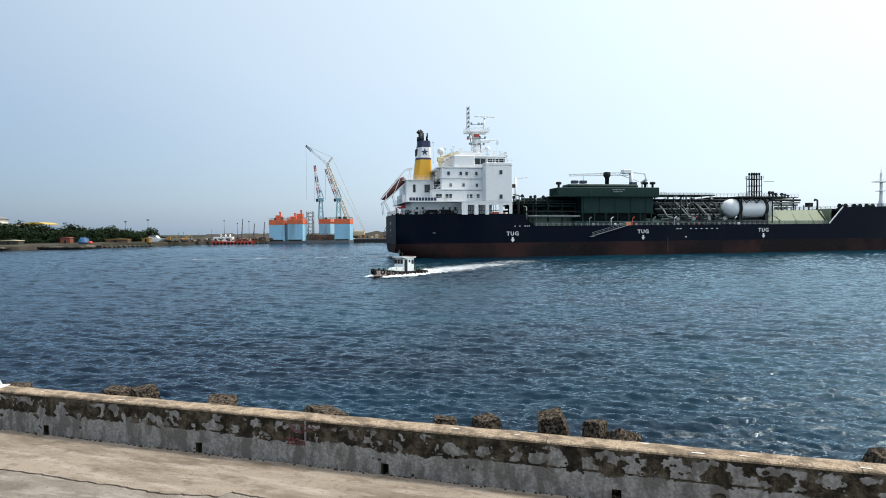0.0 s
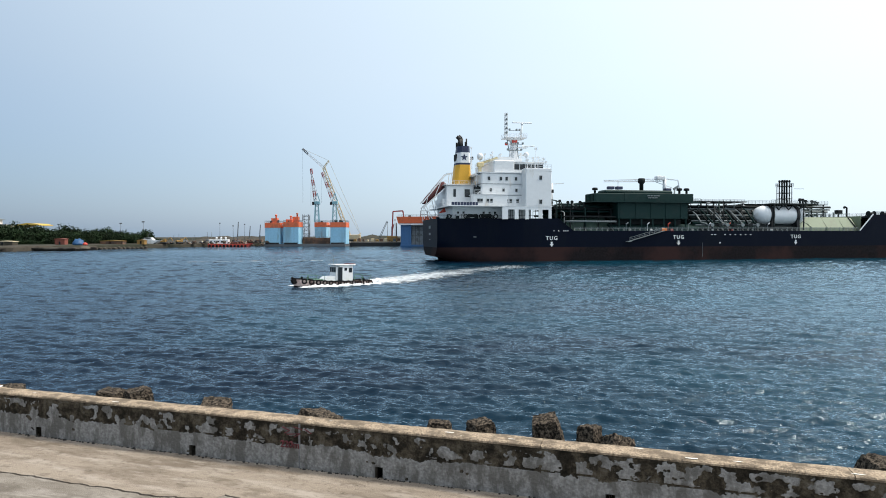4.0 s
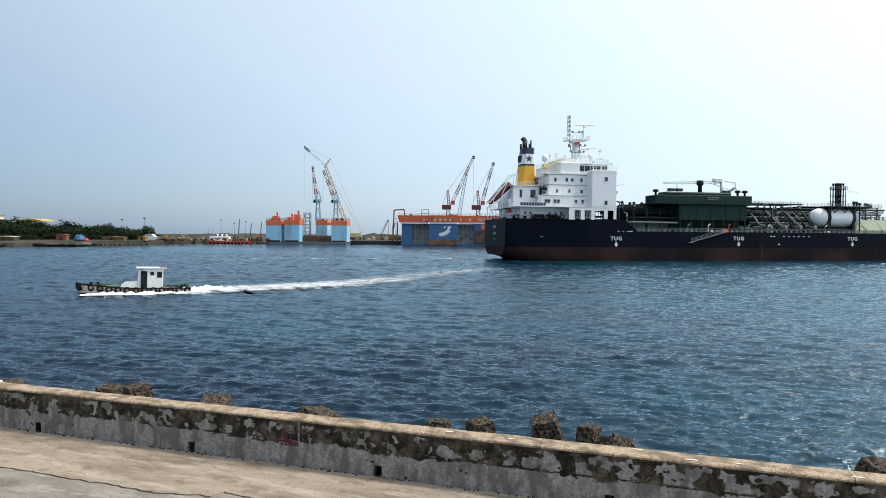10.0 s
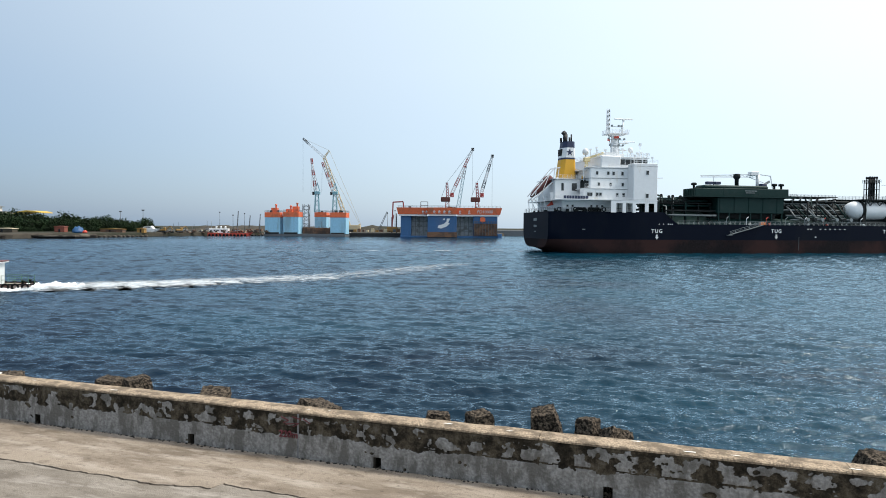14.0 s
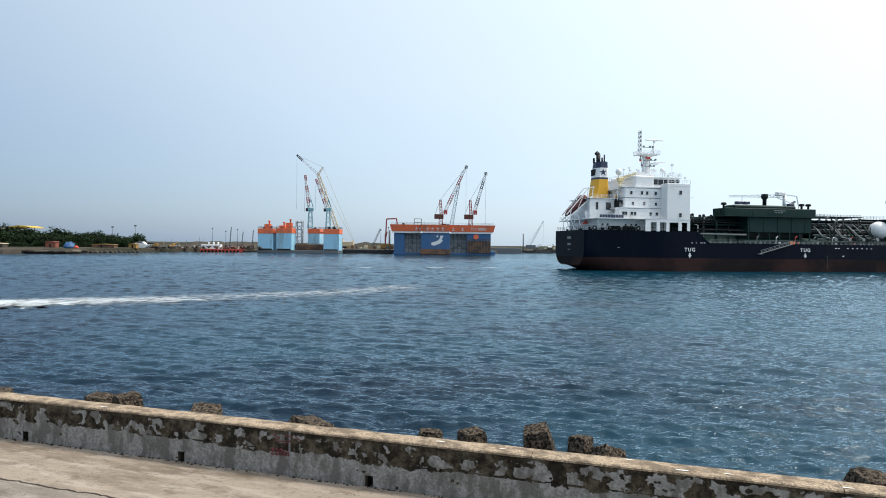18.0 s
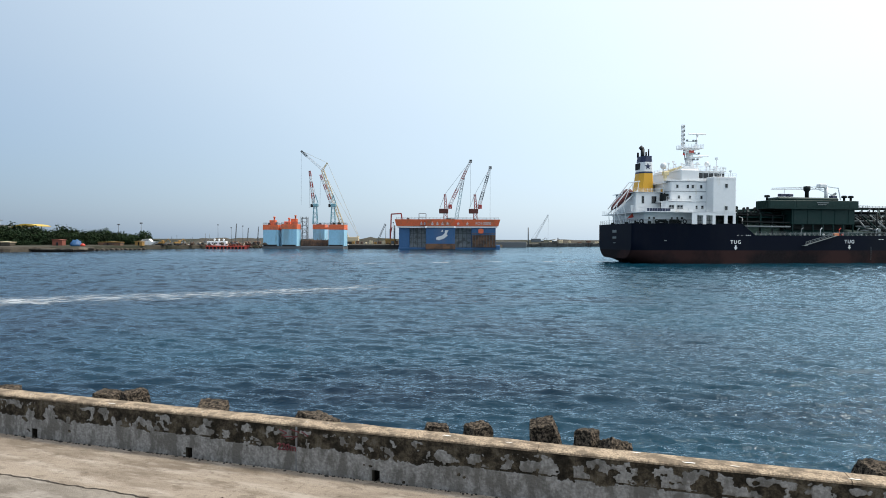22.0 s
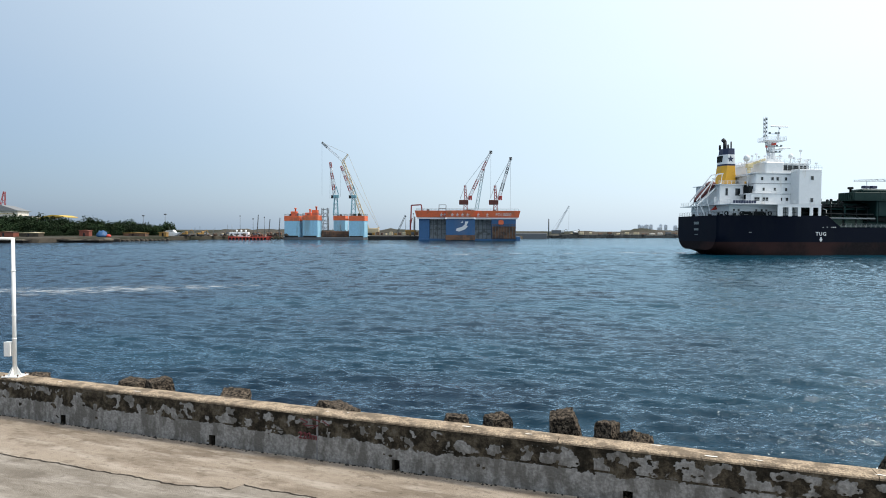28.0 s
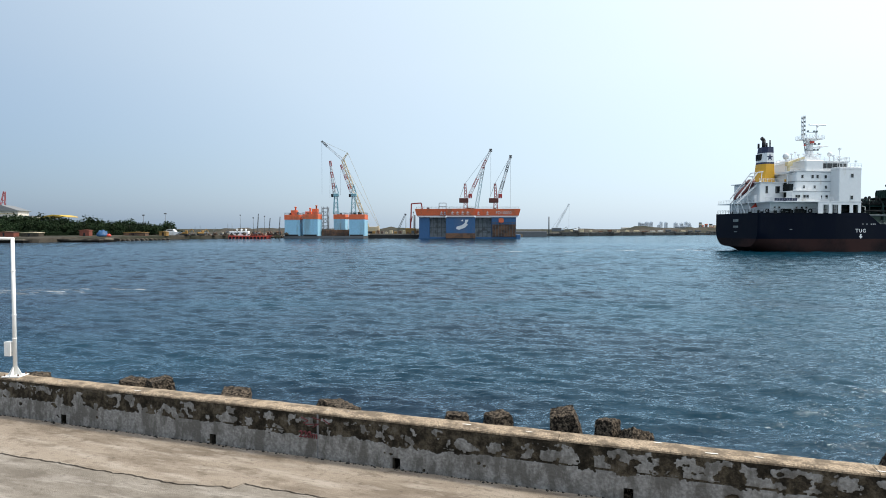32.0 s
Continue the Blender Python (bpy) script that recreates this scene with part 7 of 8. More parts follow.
for x, y in ((-0.17, -0.14), (0.17, -0.14), (0.17, 0.14), (-0.17, 0.14)):
    part("bolt", tube(bmesh.new(), (x, y, 0.02), (x, y, 0.07), 0.018, n=6), M_RUST, pole)
jb = part("junction_box", box(bmesh.new(), -0.23, -0.06, -0.07, 0.07, 0.50, 0.86, 0.01), M_POLE, pole, "small white junction box")
for z in (0.92, 1.5, 2.6):
    part("strap", tube(bmesh.new(), (0, 0, z), (0, 0, z + 0.025), 0.052, n=14), M_POLE, pole)

# armour blocks: four-legged castings dumped outside the parapet
M_ARMOUR = mat("pitted_armour_concrete", (0.138, 0.112, 0.086), 0.95, var=0.75, scale=8.0, bump=1.0, dirt=(0.014, 0.012, 0.010), dirt_amount=0.6, dirt_scale=16.0, spec=0.1)


def armour_mesh(seed, half, tall):
    """One leg upright with a broken square head, three legs spread below."""
    rg = random.Random(seed)
    bm = bmesh.new()
    dirs = [Vector((0, 0, 1))] + [Vector((math.cos(w), math.sin(w), -0.35)).normalized() for w in (0.4 + seed, 2.5 + seed, 4.6 + seed)]
    for i, d in enumerate(dirs):
        n, rings = 8, 9
        up = Vector((1, 0, 0)) if abs(d.z) > 0.9 else Vector((0, 0, 1))
        s = d.cross(up).normalized()
        u = s.cross(d).normalized()
        L = tall if i == 0 else 1.3
        prev = None
        for k in range(rings + 1):
            f = k / rings
            w = half * (1.45 - 0.45 * f) * (0.93 if k == rings else 1.0)
            ring = []
            for j in range(n * 2):
                a = 2 * math.pi * j / (n * 2)
                sq = 1 / max(abs(math.cos(a)), abs(math.sin(a)))
                sq = min(sq, 1.38)
                ring.append(bm.verts.new(d * (L * f - 0.0) + (s * math.cos(a) + u * math.sin(a)) * w * sq))
            if prev:
                for j in range(n * 2):
                    bm.faces.new([prev[j], prev[(j + 1) % (n * 2)], ring[(j + 1) % (n * 2)], ring[j]])
            prev = ring
        c = bm.verts.new(d * (L + 0.02))
        for j in range(n * 2):
            bm.faces.new([prev[j], prev[(j + 1) % (n * 2)], c])
    bmesh.ops.subdivide_edges(bm, edges=[e for e in bm.edges if all(v.co.z > tall * 0.4 for v in e.verts)], cuts=1, use_grid_fill=True)
    bmesh.ops.subdivide_edges(bm, edges=[e for e in bm.edges if all(v.co.z > tall * 0.55 for v in e.verts)], cuts=1, use_grid_fill=True)
    for v in bm.verts:
        p = v.co * 3.0 + Vector((seed * 3.1, 0, 0))
        v.co += Vector((noise.noise(p), noise.noise(p + Vector((9, 0, 0))), noise.noise(p + Vector((0, 9, 0))))) * 0.022
        v.co += Vector((noise.noise(p * 4), noise.noise(p * 4 + Vector((9, 0, 0))), noise.noise(p * 4 + Vector((0, 9, 0))))) * 0.018
        v.co += Vector((noise.noise(p * 9), noise.noise(p * 9 + Vector((9, 0, 0))), noise.noise(p * 9 + Vector((0, 9, 0))))) * 0.02
    return bm


for k, (x, y, top, half, lx, ly, rz) in enumerate(((0.86, 1.25, 0.83, 0.29, 4, 6, 12), (1.62, 1.3, 0.90, 0.29, -3, -4, 60), (3.9, 1.25, 0.75, 0.37, 14, 8, 30), (6.68, 1.2, 0.77, 0.40, 10, 12, 75),
                                                   (9.34, 1.25, 0.80, 0.27, -5, 4, 20), (10.2, 1.25, 0.88, 0.245, 4, -6, 40), (11.48, 1.2, 1.06, 0.28, 8, -12, 8), (12.34, 1.25, 0.98, 0.20, -4, 6, 66),
                                                   (12.86, 1.1, 0.84, 0.27, 22, 24, 130), (17.2, 1.25, 0.80, 0.33, 6, 5, 15), (-2.6, 1.4, 0.62, 0.33, 10, 5, 45), (5.3, 1.8, 0.3, 0.4, 10, 5, 45), (14.9, 1.7, 0.25, 0.4, 10, 5, 145))):
    tall = 1.5
    solo("armour_block", armour_mesh(k + 1, half * 0.88, tall), M_ARMOUR, "rough pitted concrete armour block outside the parapet", "armour block",
         m=WALL @ pose(x, y, top, lx, ly, rz) @ pose(0, 0, -tall), group="armour blocks outside the parapet")
bm = bmesh.new()                                        # rubble slope under the blocks
prev = None
for i in range(101):
    x = -60 + 1.2 * i
    row = [bm.verts.new((x, yy, zz + 0.12 * noise.noise((x, yy * 2, 7)))) for yy, zz in ((0.42, -0.6), (1.3, -0.75), (2.4, -1.5), (4.2, -2.6))]
    if prev:
        for j in range(3):
            bm.faces.new([prev[j], row[j], row[j + 1], prev[j + 1]])
    prev = row
solo("rubble_slope", bm, M_ARMOUR, "dark rubble slope outside the parapet", "slope", m=WALL, kind="structure")

# -- small roofed cart that passes on the quay --
M_CARTWHITE = mat("white_gelcoat", (0.84, 0.82, 0.76), 0.35, var=0.03)
cart = thing("utility_cart", "white roofed electric utility cart driving along the quay", "cart")
bm = bmesh.new()
prism(bm, [(-0.85, 1.93), (0.80, 1.95), (0.86, 1.98), (0.84, 2.02), (0.70, 2.05), (-0.75, 2.04), (-0.86, 2.0)], "y", -0.63, 0.63)
bmesh.ops.bevel(bm, geom=[e for e in bm.edges if abs(e.verts[0].co.y) > 0.6 and abs(e.verts[1].co.y) > 0.6 and e.verts[0].co.y * e.verts[1].co.y > 0], offset=0.05, segments=2, affect="EDGES")
part("canopy", bm, M_CARTWHITE, cart, "white moulded canopy roof")
bm = bmesh.new()
for y in (-0.6, -0.2, 0.2, 0.6):
    bar(bm, (0.86, y, 1.97), (0.98, y, 1.05), 0.05)
for z, x in ((1.97, 0.87), (1.55, 0.92), (1.08, 0.98)):
    bar(bm, (x, -0.6, z), (x, 0.6, z), 0.05)
part("windscreen_frame", bm, M_CARTWHITE, cart)
# opaque pale sheet: the sky's reflection is put into the windscreen's colour
bm = bmesh.new()
prism(bm, [(0.885, 1.94), (0.975, 1.08), (0.98, 1.08), (0.89, 1.94)], "y", -0.58, 0.58)
part("windscreen", bm, mat("sky_paled_acrylic", (0.62, 0.64, 0.63), 0.12, var=0.05), cart, "windscreen with the sky's reflection put into its pale colour")
bm = bmesh.new()
for y in (-0.58, 0.58):
    bar(bm, (-0.80, y, 1.95), (-0.95, y, 0.75), 0.05)
part("rear_post", bm, M_CARTWHITE, cart)
bm = bmesh.new()
prism(bm, [(0.75, 0.35), (1.5, 0.35), (1.58, 0.6), (1.42, 0.92), (0.98, 1.08), (0.75, 1.05)], "y", -0.6, 0.6)
part("front_cowl", bm, M_CARTWHITE, cart)
part("floor_pan", box(bmesh.new(), -1.35, 0.8, -0.6, 0.6, 0.3, 0.42, 0.03), M_CARTWHITE, cart)
part("rear_body", box(bmesh.new(), -1.4, -0.5, -0.6, 0.6, 0.42, 0.78, 0.05), M_CARTWHITE, cart)
part("seat", box(box(bmesh.new(), -0.5, 0.05, -0.55, 0.55, 0.6, 0.8, 0.05), -0.6, -0.48, -0.55, 0.55, 0.8, 1.2, 0.04), M_RUBBER, cart)
for y in (-0.45, 0.45):
    part("headlight", box(bmesh.new(), 1.5, 1.57, y - 0.1, y + 0.1, 0.62, 0.74, 0.02), M_CRANEWHITE, cart)
for x in (-0.95, 1.05):
    for y in (-0.55, 0.55):
        wh = part("wheel", lathe(bmesh.new(), [(0.12, -0.09), (0.22, -0.1), (0.25, -0.06), (0.25, 0.06), (0.22, 0.1), (0.12, 0.09)], 16, (x, y, 0.25), "y"), M_RUBBER, cart)

# -- the workboat: x runs to the bow --
M_TIMBER = mat("faded_pink_timber", (0.52, 0.42, 0.39), 0.8, var=0.2, scale=0.6, dirt=(0.20, 0.11, 0.09), dirt_amount=0.5, dirt_scale=0.8)
M_DECKGREEN = mat("green_deck_paint", (0.06, 0.15, 0.09), 0.7, var=0.15)
M_FOAM = mat("sea_foam", (0.74, 0.78, 0.80), 0.85, var=0.25, scale=0.6, bump=0.8, spec=0.1)


def foam(name, cover, most, scale):
    """Lacy foam: bubbles in streaks along x with holes of open water, thinning towards the rim across y."""
    m = mat(name, (0.58, 0.63, 0.66), 0.85, var=0.35, scale=0.6, bump=0.8, spec=0.1)
    n, l = m.node_tree.nodes, m.node_tree.links
    tc = n.new("ShaderNodeTexCoord")
    oi = n.new("ShaderNodeObjectInfo")
    mp = n.new("ShaderNodeMapping")
    mp.inputs["Scale"].default_value = (scale * 0.4, scale, scale)
    l.new(tc.outputs["Object"], mp.inputs["Vector"])
    sh = n.new("ShaderNodeVectorMath")
    sh.operation = "MULTIPLY"
    sh.inputs[1].default_value = (40, 70, 90)
    l.new(oi.outputs["Random"], sh.inputs[0])
    l.new(sh.outputs[0], mp.inputs["Location"])
    nz = n.new("ShaderNodeTexNoise")
    nz.inputs["Scale"].default_value = 1.0
    nz.inputs["Detail"].default_value = 6
    nz.inputs["Roughness"].default_value = 0.7
    l.new(mp.outputs[0], nz.inputs["Vector"])
    sep = n.new("ShaderNodeSeparateXYZ")
    l.new(tc.outputs["Generated"], sep.inputs[0])
    last = nz.outputs["Fac"]
    for axis, power, weight in ((0, 6.0, 0.5), (1, 2.0, 0.35)):
        a = n.new("ShaderNodeMath")
        a.operation = "MULTIPLY_ADD"
        a.inputs[1].default_value, a.inputs[2].default_value = 2.0, -1.0
        l.new(sep.outputs[axis], a.inputs[0])
        b = n.new("ShaderNodeMath")
        b.operation = "ABSOLUTE"
        l.new(a.outputs[0], b.inputs[0])
        c = n.new("ShaderNodeMath")
        c.operation = "POWER"
        c.inputs[1].default_value = power
        l.new(b.outputs[0], c.inputs[0])
        d = n.new("ShaderNodeMath")
        d.operation = "MULTIPLY_ADD"
        d.inputs[1].default_value = -weight
        l.new(c.outputs[0], d.inputs[0])
        l.new(last, d.inputs[2])
        last = d.outputs[0]
    r = n.new("ShaderNodeMapRange")
    r.inputs["From Min"].default_value, r.inputs["From Max"].default_value = 0.60 - cover, 0.74 - cover
    r.inputs["To Max"].default_value = most
    l.new(last, r.inputs["Value"])
    l.new(r.outputs[0], n["Principled BSDF"].inputs["Alpha"])
    return m


M_FOAM_THICK = foam("thick_white_foam", 0.25, 0.95, 1.8)
M_FOAM_LACE = foam("lacy_white_foam", 0.20, 0.55, 1.5)
M_FOAM_THIN = foam("thin_grey_foam", 0.17, 0.36, 1.4)
boat = thing("workboat", "small black workboat with white cabin and tyre fenders under way", "boat")
bm = bmesh.new()
rows = []
for i in range(25):
    f = i / 24
    x = -6.5 + 13.0 * f
    b = 1.75 * (1 - max(0, (f - 0.55) / 0.45) ** 2.4) * (0.88 + 0.12 * min(1, f * 5))
    sh = 0.62 + 0.75 * max(0, f - 0.45) ** 1.6 * 1.9
    rows.append([bm.verts.new((x + (0.5 * (z / 1.4) if f > 0.9 else 0), sg * bb, z)) for sg, bb, z in ((-1, b * 0.55, -0.5), (-1, b * 0.9, 0.1), (-1, b, sh), (-1, b, sh + 0.16), (1, b, sh + 0.16), (1, b, sh), (1, b * 0.9, 0.1), (1, b * 0.55, -0.5))])
for r, q in zip(rows, rows[1:]):
    for j in (0, 1, 2, 4, 5, 6):
        f = bm.faces.new([r[j], q[j], q[j + 1], r[j + 1]])
        f.material_index = 1 if j in (1, 5) else 0
bm.faces.new(rows[0])
bm.faces.new(rows[-1][::-1])
bmesh.ops.recalc_face_normals(bm, faces=bm.faces)
part("hull", bm, [M_RUBBER, M_TIMBER], boat, "dark timber hull with faded pink strake")
bm = bmesh.new()
prev = None
for r in range(25):
    f = r / 24
    x = -6.5 + 13.0 * f
    b = 1.7 * (1 - max(0, (f - 0.55) / 0.45) ** 2.4) * (0.88 + 0.12 * min(1, f * 5))
    z = 0.52 + 0.75 * max(0, f - 0.45) ** 1.6 * 1.9
    row = [bm.verts.new((x, -max(b, 0.01), z)), bm.verts.new((x, max(b, 0.01), z))]
    if prev:
        bm.faces.new([prev[0], row[0], row[1], prev[1]])
    prev = row
part("deck", bm, M_DECKGREEN, boat, "green painted deck")


def tyre(x, y, z, r, tilt=0):
    bm = bmesh.new()
    n, k = 14, 6
    grid = []
    for i in range(n):
        a = 2 * math.pi * i / n
        grid.append([bm.verts.new(((r + 0.12 * math.cos(2 * math.pi * j / k)) * math.cos(a), 0.12 * math.sin(2 * math.pi * j / k), (r + 0.12 * math.cos(2 * math.pi * j / k)) * math.sin(a))) for j in range(k)])
    for i in range(n):
        for j in range(k):
            bm.faces.new([grid[i][j], grid[(i + 1) % n][j], grid[(i + 1) % n][(j + 1) % k], grid[i][(j + 1) % k]]).smooth = True
    bmesh.ops.recalc_face_normals(bm, faces=bm.faces)
    ob = part("tyre_fender", bm, M_RUBBER, boat)
    ob.matrix_basis = pose(x, y, z, 0, 0, tilt)


for sg in (-1, 1):
    for k in range(12):
        f = 0.04 + 0.078 * k
        x = -6.5 + 13.0 * f
        b = 1.75 * (1 - max(0, (f - 0.55) / 0.45) ** 2.4) + 0.1
        tyre(x, sg * b, 0.42 + 0.75 * max(0, f - 0.45) ** 1.6 * 1.7, 0.33, -sg * (0 if f < 0.6 else 12 * (f - 0.6) * 8))
tyre(6.75, 0, 1.05, 0.3, 90)
bm = bmesh.new()
prism(bm, [(5.9, 0.95), (6.1, 1.25), (6.75, 1.35), (6.92, 0.9), (6.6, 0.35), (6.1, 0.5)], "y", -0.38, 0.38)
part("bow_fender", bm, M_RUBBER, boat)
cab_ = part("cabin", box(box(bmesh.new(), -3.1, -0.7, -1.15, 1.15, 0.5, 3.2, 0.06), -0.7, -0.1, -1.05, 1.05, 0.5, 3.0, 0.05), M_WHITE, boat, "white painted wheelhouse")
part("cabin_roof", box(bmesh.new(), -3.5, 0.1, -1.35, 1.35, 3.2, 3.35, 0.04), M_WHITE, boat)
for sg in (-1, 1):
    y0, y1 = sorted((sg * 1.13, sg * 1.18))
    # a dark panel stands for the shade inside the open doorway
    part("door", box(bmesh.new(), -1.2, -0.45, y0, y1, 0.7, 2.9), M_GLASS, cab_, "dark panel for the shade inside the cabin doorway")
    part("window", box(bmesh.new(), -2.95, -2.35, y0, y1, 2.05, 2.8), M_GLASS, cab_)
    part("window", box(bmesh.new(), -2.0, -1.55, y0, y1, 2.35, 2.8), M_GLASS, cab_)
for y in (-0.7, 0, 0.7):
    part("window", box(bmesh.new(), -0.12, -0.06, y - 0.28, y + 0.28, 2.1, 2.9), M_GLASS, cab_)
part("roof_trim", box(bmesh.new(), -3.55, -2.7, -1.2, 1.2, 3.35, 3.48, 0.04), M_ORANGE, boat, "dark red life-raft cover on the roof")
bm = bmesh.new()
tube(bm, (-0.2, 0, 3.3), (-0.2, 0, 4.7), 0.04, n=6)
bar(bm, (-0.2, -0.5, 4.1), (-0.2, 0.5, 4.1), 0.05)
tube(bm, (-0.6, 0.4, 3.3), (-0.6, 0.4, 4.2), 0.03, n=6)
part("mast", bm, M_STEEL, boat)
part("hatch_house", prism(bmesh.new(), [(-0.1, 0.55), (1.9, 0.6), (1.8, 1.0), (1.3, 1.4), (-0.1, 1.5)], "y", -0.95, 0.95), M_WHITE, boat, "white engine hatch")
part("deck_hatch", box(bmesh.new(), 1.9, 3.4, -0.7, 0.7, 0.6, 1.0, 0.05), M_DECKGREEN, boat)
for x0, x1 in ((2.0, 4.9), (-6.2, -3.4)):
    bm = bmesh.new()
    rail(bm, [(x0, -1.35, 0.6), (x1, -1.3, 0.72)], 1.0, 1.2, 0.05, 2)
    rail(bm, [(x0, 1.35, 0.6), (x1, 1.3, 0.72)], 1.0, 1.2, 0.05, 2)
    part("hand_rail", bm, M_DECKGREEN, boat)
for x, y in ((-5.4, 0.5), (-5.9, -0.6), (5.2, 0), (4.4, 0.4)):
    part("bollard", lathe(bmesh.new(), [(0.14, 0.5), (0.14, 0.95), (0.2, 1.0), (0.2, 1.08)], 8, (x, y, 0.05 if x < 0 else 0.35)), M_RUBBER, boat)


def lumpy(nx, ny, lx, ly, seed, high, taper=0.0):
    """A lump of foam: uneven, and sinking below its base towards the rim."""
    bm = bmesh.new()
    g = []
    for i in range(nx + 1):
        u = i / nx * 2 - 1
        row = []
        for j in range(ny + 1):
            v = j / ny * 2 - 1
            x, y = u * lx / 2, v * ly / 2 * (1 - taper * (u + 1) / 2)
            rim = max(0.0, 1 - abs(v) ** 2.2) * max(0.0, 1 - abs(u) ** 6)
            h = high * (0.35 + 0.7 * noise.noise((x * 0.8 + seed * 7, y * 1.1, seed)) + 0.6 * noise.noise((x * 1.9, y * 3.0, seed + 3)) + 0.25 * noise.noise((x * 5, y * 7, seed)))
            row.append(bm.verts.new((x, y, h * rim - 0.16 * (1 - rim))))
        g.append(row)
    for i in range(nx):
        for j in range(ny):
            bm.faces.new([g[i][j], g[i + 1][j], g[i + 1][j + 1], g[i][j + 1]]).smooth = True
    return bm


def foam_sheet(nx, ny, lx, ly, seed, high):
    """A low uneven swell, as wide as the wake."""
    bm = bmesh.new()
    g = []
    for i in range(nx + 1):
        x = (i / nx - 0.5) * lx
        row = []
        for j in range(ny + 1):
            v = j / ny * 2 - 1
            y = v * ly / 2
            h = high * (0.7 + 0.25 * noise.noise((x * 0.7 + seed * 7, y * 0.9, seed)) + 0.25 * noise.noise((x * 1.9, y * 3.0, seed + 3)))
            row.append(bm.verts.new((x, y, h * (1 - 1.7 * v * v))))
        g.append(row)
    for i in range(nx):
        for j in range(ny):
            bm.faces.new([g[i][j], g[i + 1][j], g[i + 1][j + 1], g[i][j + 1]]).smooth = True
    return bm


for sg in (-1, 1):
    ob = part("bow_wave", lumpy(110, 12, 13.8, 1.7, 2 + sg, 0.30), M_FOAM, boat, "white foam along the hull")
    ob.matrix_basis = pose(-0.6, sg * 1.95, 0.14)
ob = part("stern_wash", lumpy(60, 24, 9.0, 5.4, 9, 0.8), M_FOAM, boat, "churned white water at the stern")
ob.matrix_basis = pose(-8.6, 0, 0.16)


BOAT_TRACK = ((-12, 14.0, 131), (-8, 6.8, 119), (-4, -1.2, 107), (0, -7.7, 94), (3, -12.7, 85.5), (6, -19.8, 76.6), (9, -29.75, 69.3), (13, -42.8, 62.3), (18, -60, 59), (25, -84, 63), (33, -112, 74), (40, -136, 84))
BOAT_SIZE = 0.82


def boat_at(t):
    """Where the middle of the boat is, gliding from mark to mark."""
    for i in range(1, len(BOAT_TRACK) - 2):
        p0, p1, p2, p3 = BOAT_TRACK[i - 1:i + 3]
        if t <= p2[0]:
            u = (t - p1[0]) / (p2[0] - p1[0])
            out = []
            for k in (1, 2):
                m1 = (p2[k] - p0[k]) / (p2[0] - p0[0]) * (p2[0] - p1[0])
                m2 = (p3[k] - p1[k]) / (p3[0] - p1[0]) * (p2[0] - p1[0])
                out.append((2 * u ** 3 - 3 * u * u + 1) * p1[k] + (u ** 3 - 2 * u * u + u) * m1 + (-2 * u ** 3 + 3 * u * u) * p2[k] + (u ** 3 - u * u) * m2)
            return out
    return list(BOAT_TRACK[-1][1:])


def boat_heading(t):
    marks_ = ((-12, 58), (0, 54), (3, 41), (6, 31), (9, 28), (13, 24), (18, 2), (25, -12), (40, -22))
    for (a, ha), (b, hb) in zip(marks_, marks_[1:]):
        if t <= b:
            return ha + (hb - ha) * (t - a) / (b - a)
    return -22


def boat_row(t):
    x, y = boat_at(t)
    return (t, pose(x, y, 0.02, 0, -1.2, 180 + boat_heading(t)))


boat.scale = (BOAT_SIZE,) * 3
# the wake: thin sheets of foam along the boat's track, the dense ones short-lived
wake = []
t, last = -12.0, None
FOAM_LAYERS = ((M_FOAM_THICK, 11.5, 0.22, 0), (M_FOAM_LACE, 15.0, 0.2, 1), (M_FOAM_THIN, 18.0, 0.18, 2))
while t < 18.5:
    x, y = boat_at(t)
    h = radians(boat_heading(t))
    sx, sy = x + 6.0 * math.cos(h), y + 6.0 * math.sin(h)
    if last is None or math.hypot(sx - last[0], sy - last[1]) > 2.8:
        if last is not None:
            ang = math.degrees(math.atan2(sy - last[1], sx - last[0]))
            for m_, wide, high, age in FOAM_LAYERS:
                k = len(wake)
                wide += 0.7 * noise.noise((k * 0.7, 0, 0))
                ob = solo("wake_foam", foam_sheet(24, 16, 4.4, wide, k + 20, high), m_, "white foam sheet left in the boat's wake", "foam", group="wake foam", kind="stuff")
                wake.append((ob, t, sx, sy, ang, age))
        last = (sx, sy)
    t += 0.05
def ship_row(t):
    psi = 10.84 - 0.0882 * (t - 16)
    x = -32.85 + 2.744 * t + 0.0123 * t * t / 2 + 18.0 * math.cos(radians(psi))
    y = 160.02 + 0.636 * t + 0.0072 * t * t / 2 + 18.0 * math.sin(radians(psi))
    return (t, pose(x, y, 0, 0, 0, psi))


def spray(seed):
    """A burst of drops thrown up by a wave, densest at its foot."""
    rg = random.Random(seed)
    bm = bmesh.new()
    for k in range(420):
        h = 0.4 * rg.random() ** 2.4
        x, y = rg.gauss(0, 0.06 + 0.14 * (0.5 - h)), rg.gauss(0, 0.10)
        r = rg.uniform(0.004, 0.011) * (1.2 - h)
        bmesh.ops.create_icosphere(bm, subdivisions=1, radius=r, matrix=pose(x + 0.25 * (0.5 - h) * rg.random(), y, h))
    return bm


splash = [solo("splash_spray", spray(77 + k), M_FOAM, "white spray thrown up against the armour blocks", "spray", kind="stuff") for k in range(2)]
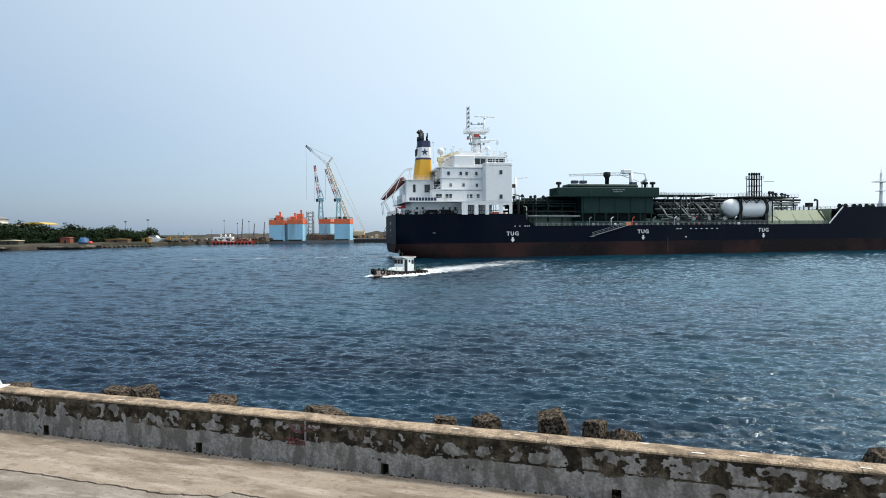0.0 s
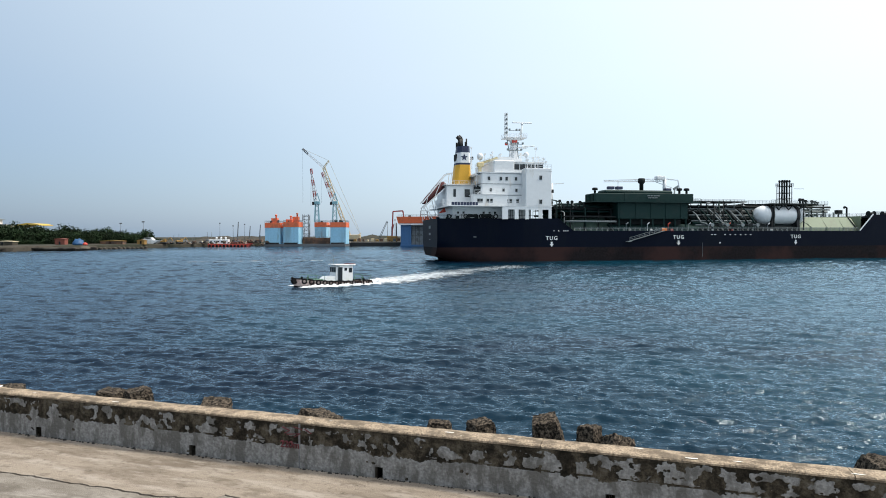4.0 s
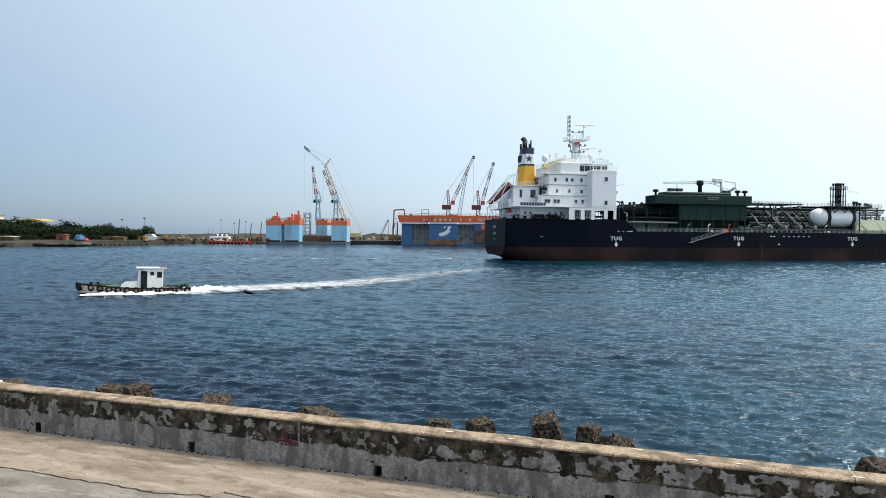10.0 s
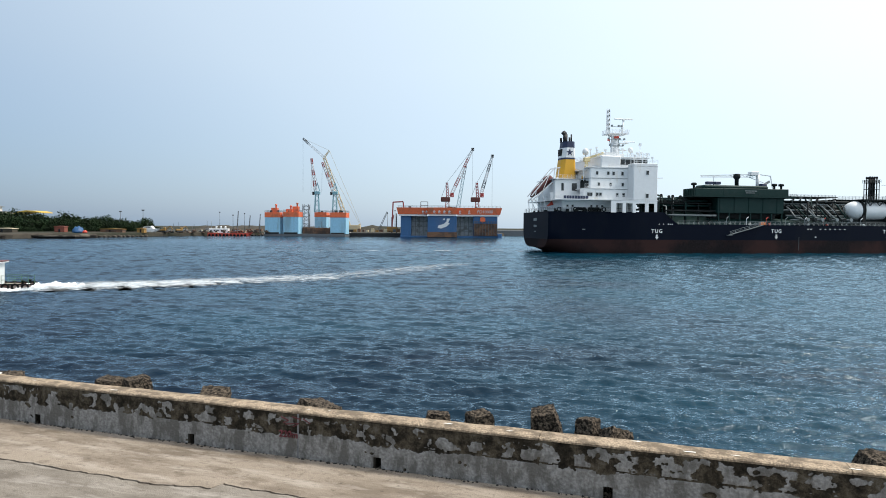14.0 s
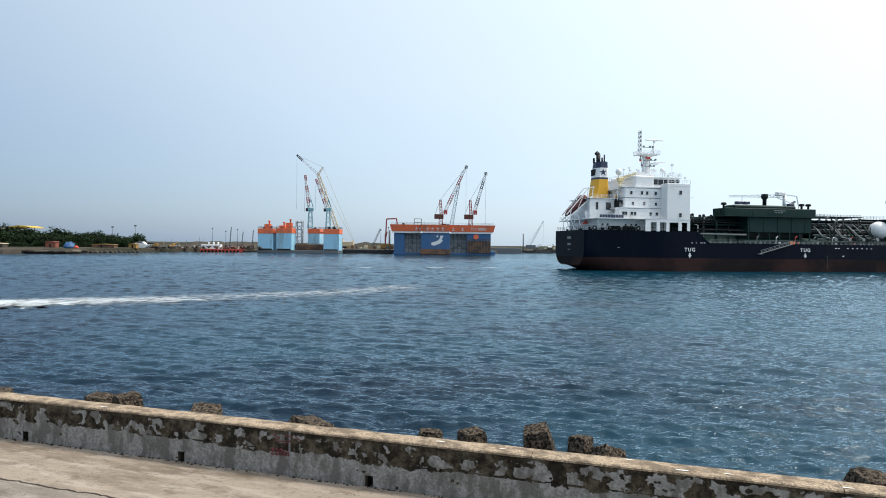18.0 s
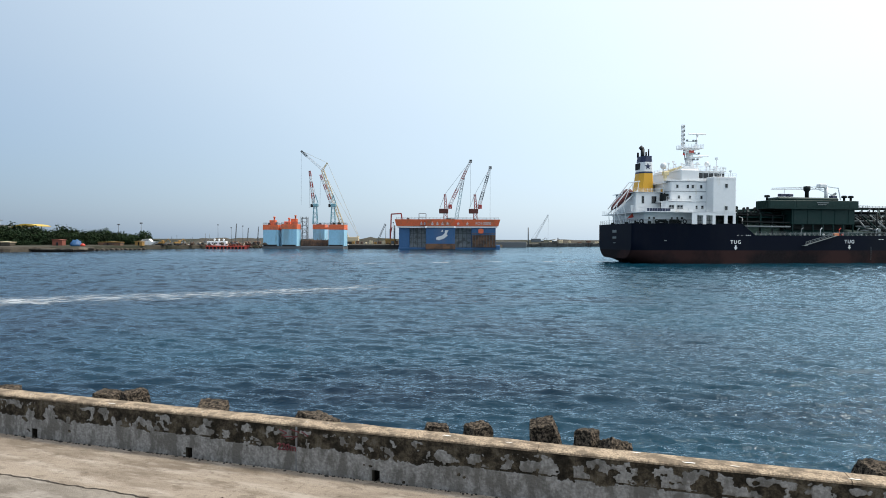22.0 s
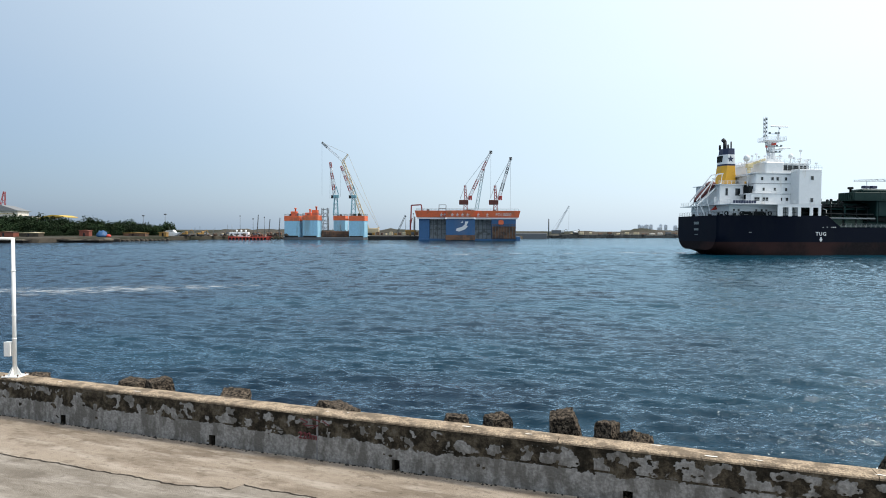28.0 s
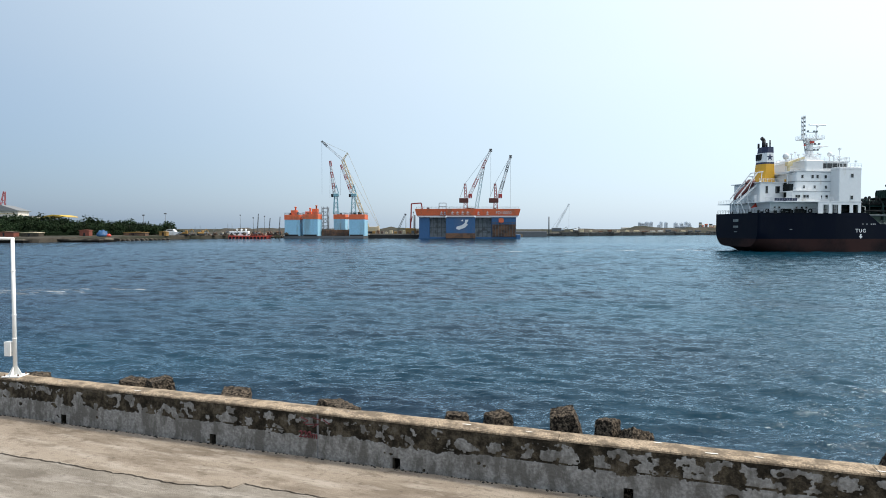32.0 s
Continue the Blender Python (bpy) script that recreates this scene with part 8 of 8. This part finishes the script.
# the carrier's propeller wash, broken sheets left along her track
rg = random.Random(61)
for k in range(26):
    t = -16.0 + 1.8 * k + rg.uniform(-0.5, 0.5)
    m_ = ship_row(t)[1] @ pose(-3.0, rg.uniform(-2.5, 2.5), 0)
    ob = solo("propeller_wash", foam_sheet(24, 12, rg.uniform(4.0, 7.5), rg.uniform(3.0, 6.5), 150 + k, 0.24), M_FOAM_LACE if k % 3 == 0 else M_FOAM_THIN, "thin white wash left along the carrier's track", "foam", group="carrier's wash", kind="stuff")
    wake.append((ob, t, m_.translation.x, m_.translation.y, rg.uniform(2, 18), 3))
stern_foam = []
for k, (dx, dy, ln) in enumerate(((1.5, 0.0, 3.5), (4.5, -1.5, 3.0), (-4.0, 1.0, 5.0), (-11.0, 0.5, 6.0))):
    stern_foam.append((solo("propeller_wash", lumpy(16, 8, ln, 1.6, 90 + k, 0.3), M_FOAM_LACE, "thin white wash behind the carrier's rudder", "foam", kind="stuff"), dx, dy))

# ---- what moves ----
def motions():
    walk(ship, [ship_row(t) for t in range(0, 33, 2)])
    walk(boat, [boat_row(t) for t in [k * 0.75 for k in range(0, 24)] + [32]])
    walk(cart, [(t, WALL @ pose(8.55 + 7.2 * (t - 19.8), -5.58, 0.002)) for t in (0, 8, 16, 20, 24, 32)])
    walk(water, [(0, pose(0, 0, 0)), (16, pose(-6.0, -9.0, 0)), (32, pose(-12.0, -18.0, 0))])
    lives = (((-0.6, -1.2), (0.1, 0.06), (3.0, 0.05), (4.6, -0.1), (6.2, -0.5), (8, -1.2)),
             ((-0.6, -1.2), (0.1, 0.1), (4.5, 0.08), (7.0, -0.03), (9.5, -0.3), (14, -0.8)),
             ((-0.6, -1.2), (0.1, 0.14), (9.0, 0.1), (13.0, 0.0), (18.0, -0.12), (26, -0.5)),
             ((-0.6, -1.2), (0.4, 0.26), (10.0, 0.22), (20.0, 0.1), (30.0, -0.3)))
    for ob, t, x, y, ang, age in wake:
        marks_ = lives[age]
        times = sorted({0.0, 32.0} | {t + d for d, z in marks_ if 0.2 < t + d < 31.8})
        walk(ob, [(s, pose(x, y, float(np.interp(s - t, [d for d, z in marks_], [z for d, z in marks_])), 0, 0, ang)) for s in times])
    for (ob, dx, dy) in stern_foam:
        rows = []
        for t in range(0, 33, 4):
            m = ship_row(t)[1] @ pose(dx, dy, 0.0)
            rows.append((t, m))
        walk(ob, rows)
    for ob, t0, u in ((splash[0], 6.0, 16.3), (splash[1], 29.0, 16.5)):
        walk(ob, [(s, WALL @ pose(u, 3.4, z, 0, 0, 0)) for s, z in ((0, -3.4), (t0 - 0.8, -3.2), (t0, 0.0), (t0 + 0.8, -3.0), (32, -3.4))])


motions()
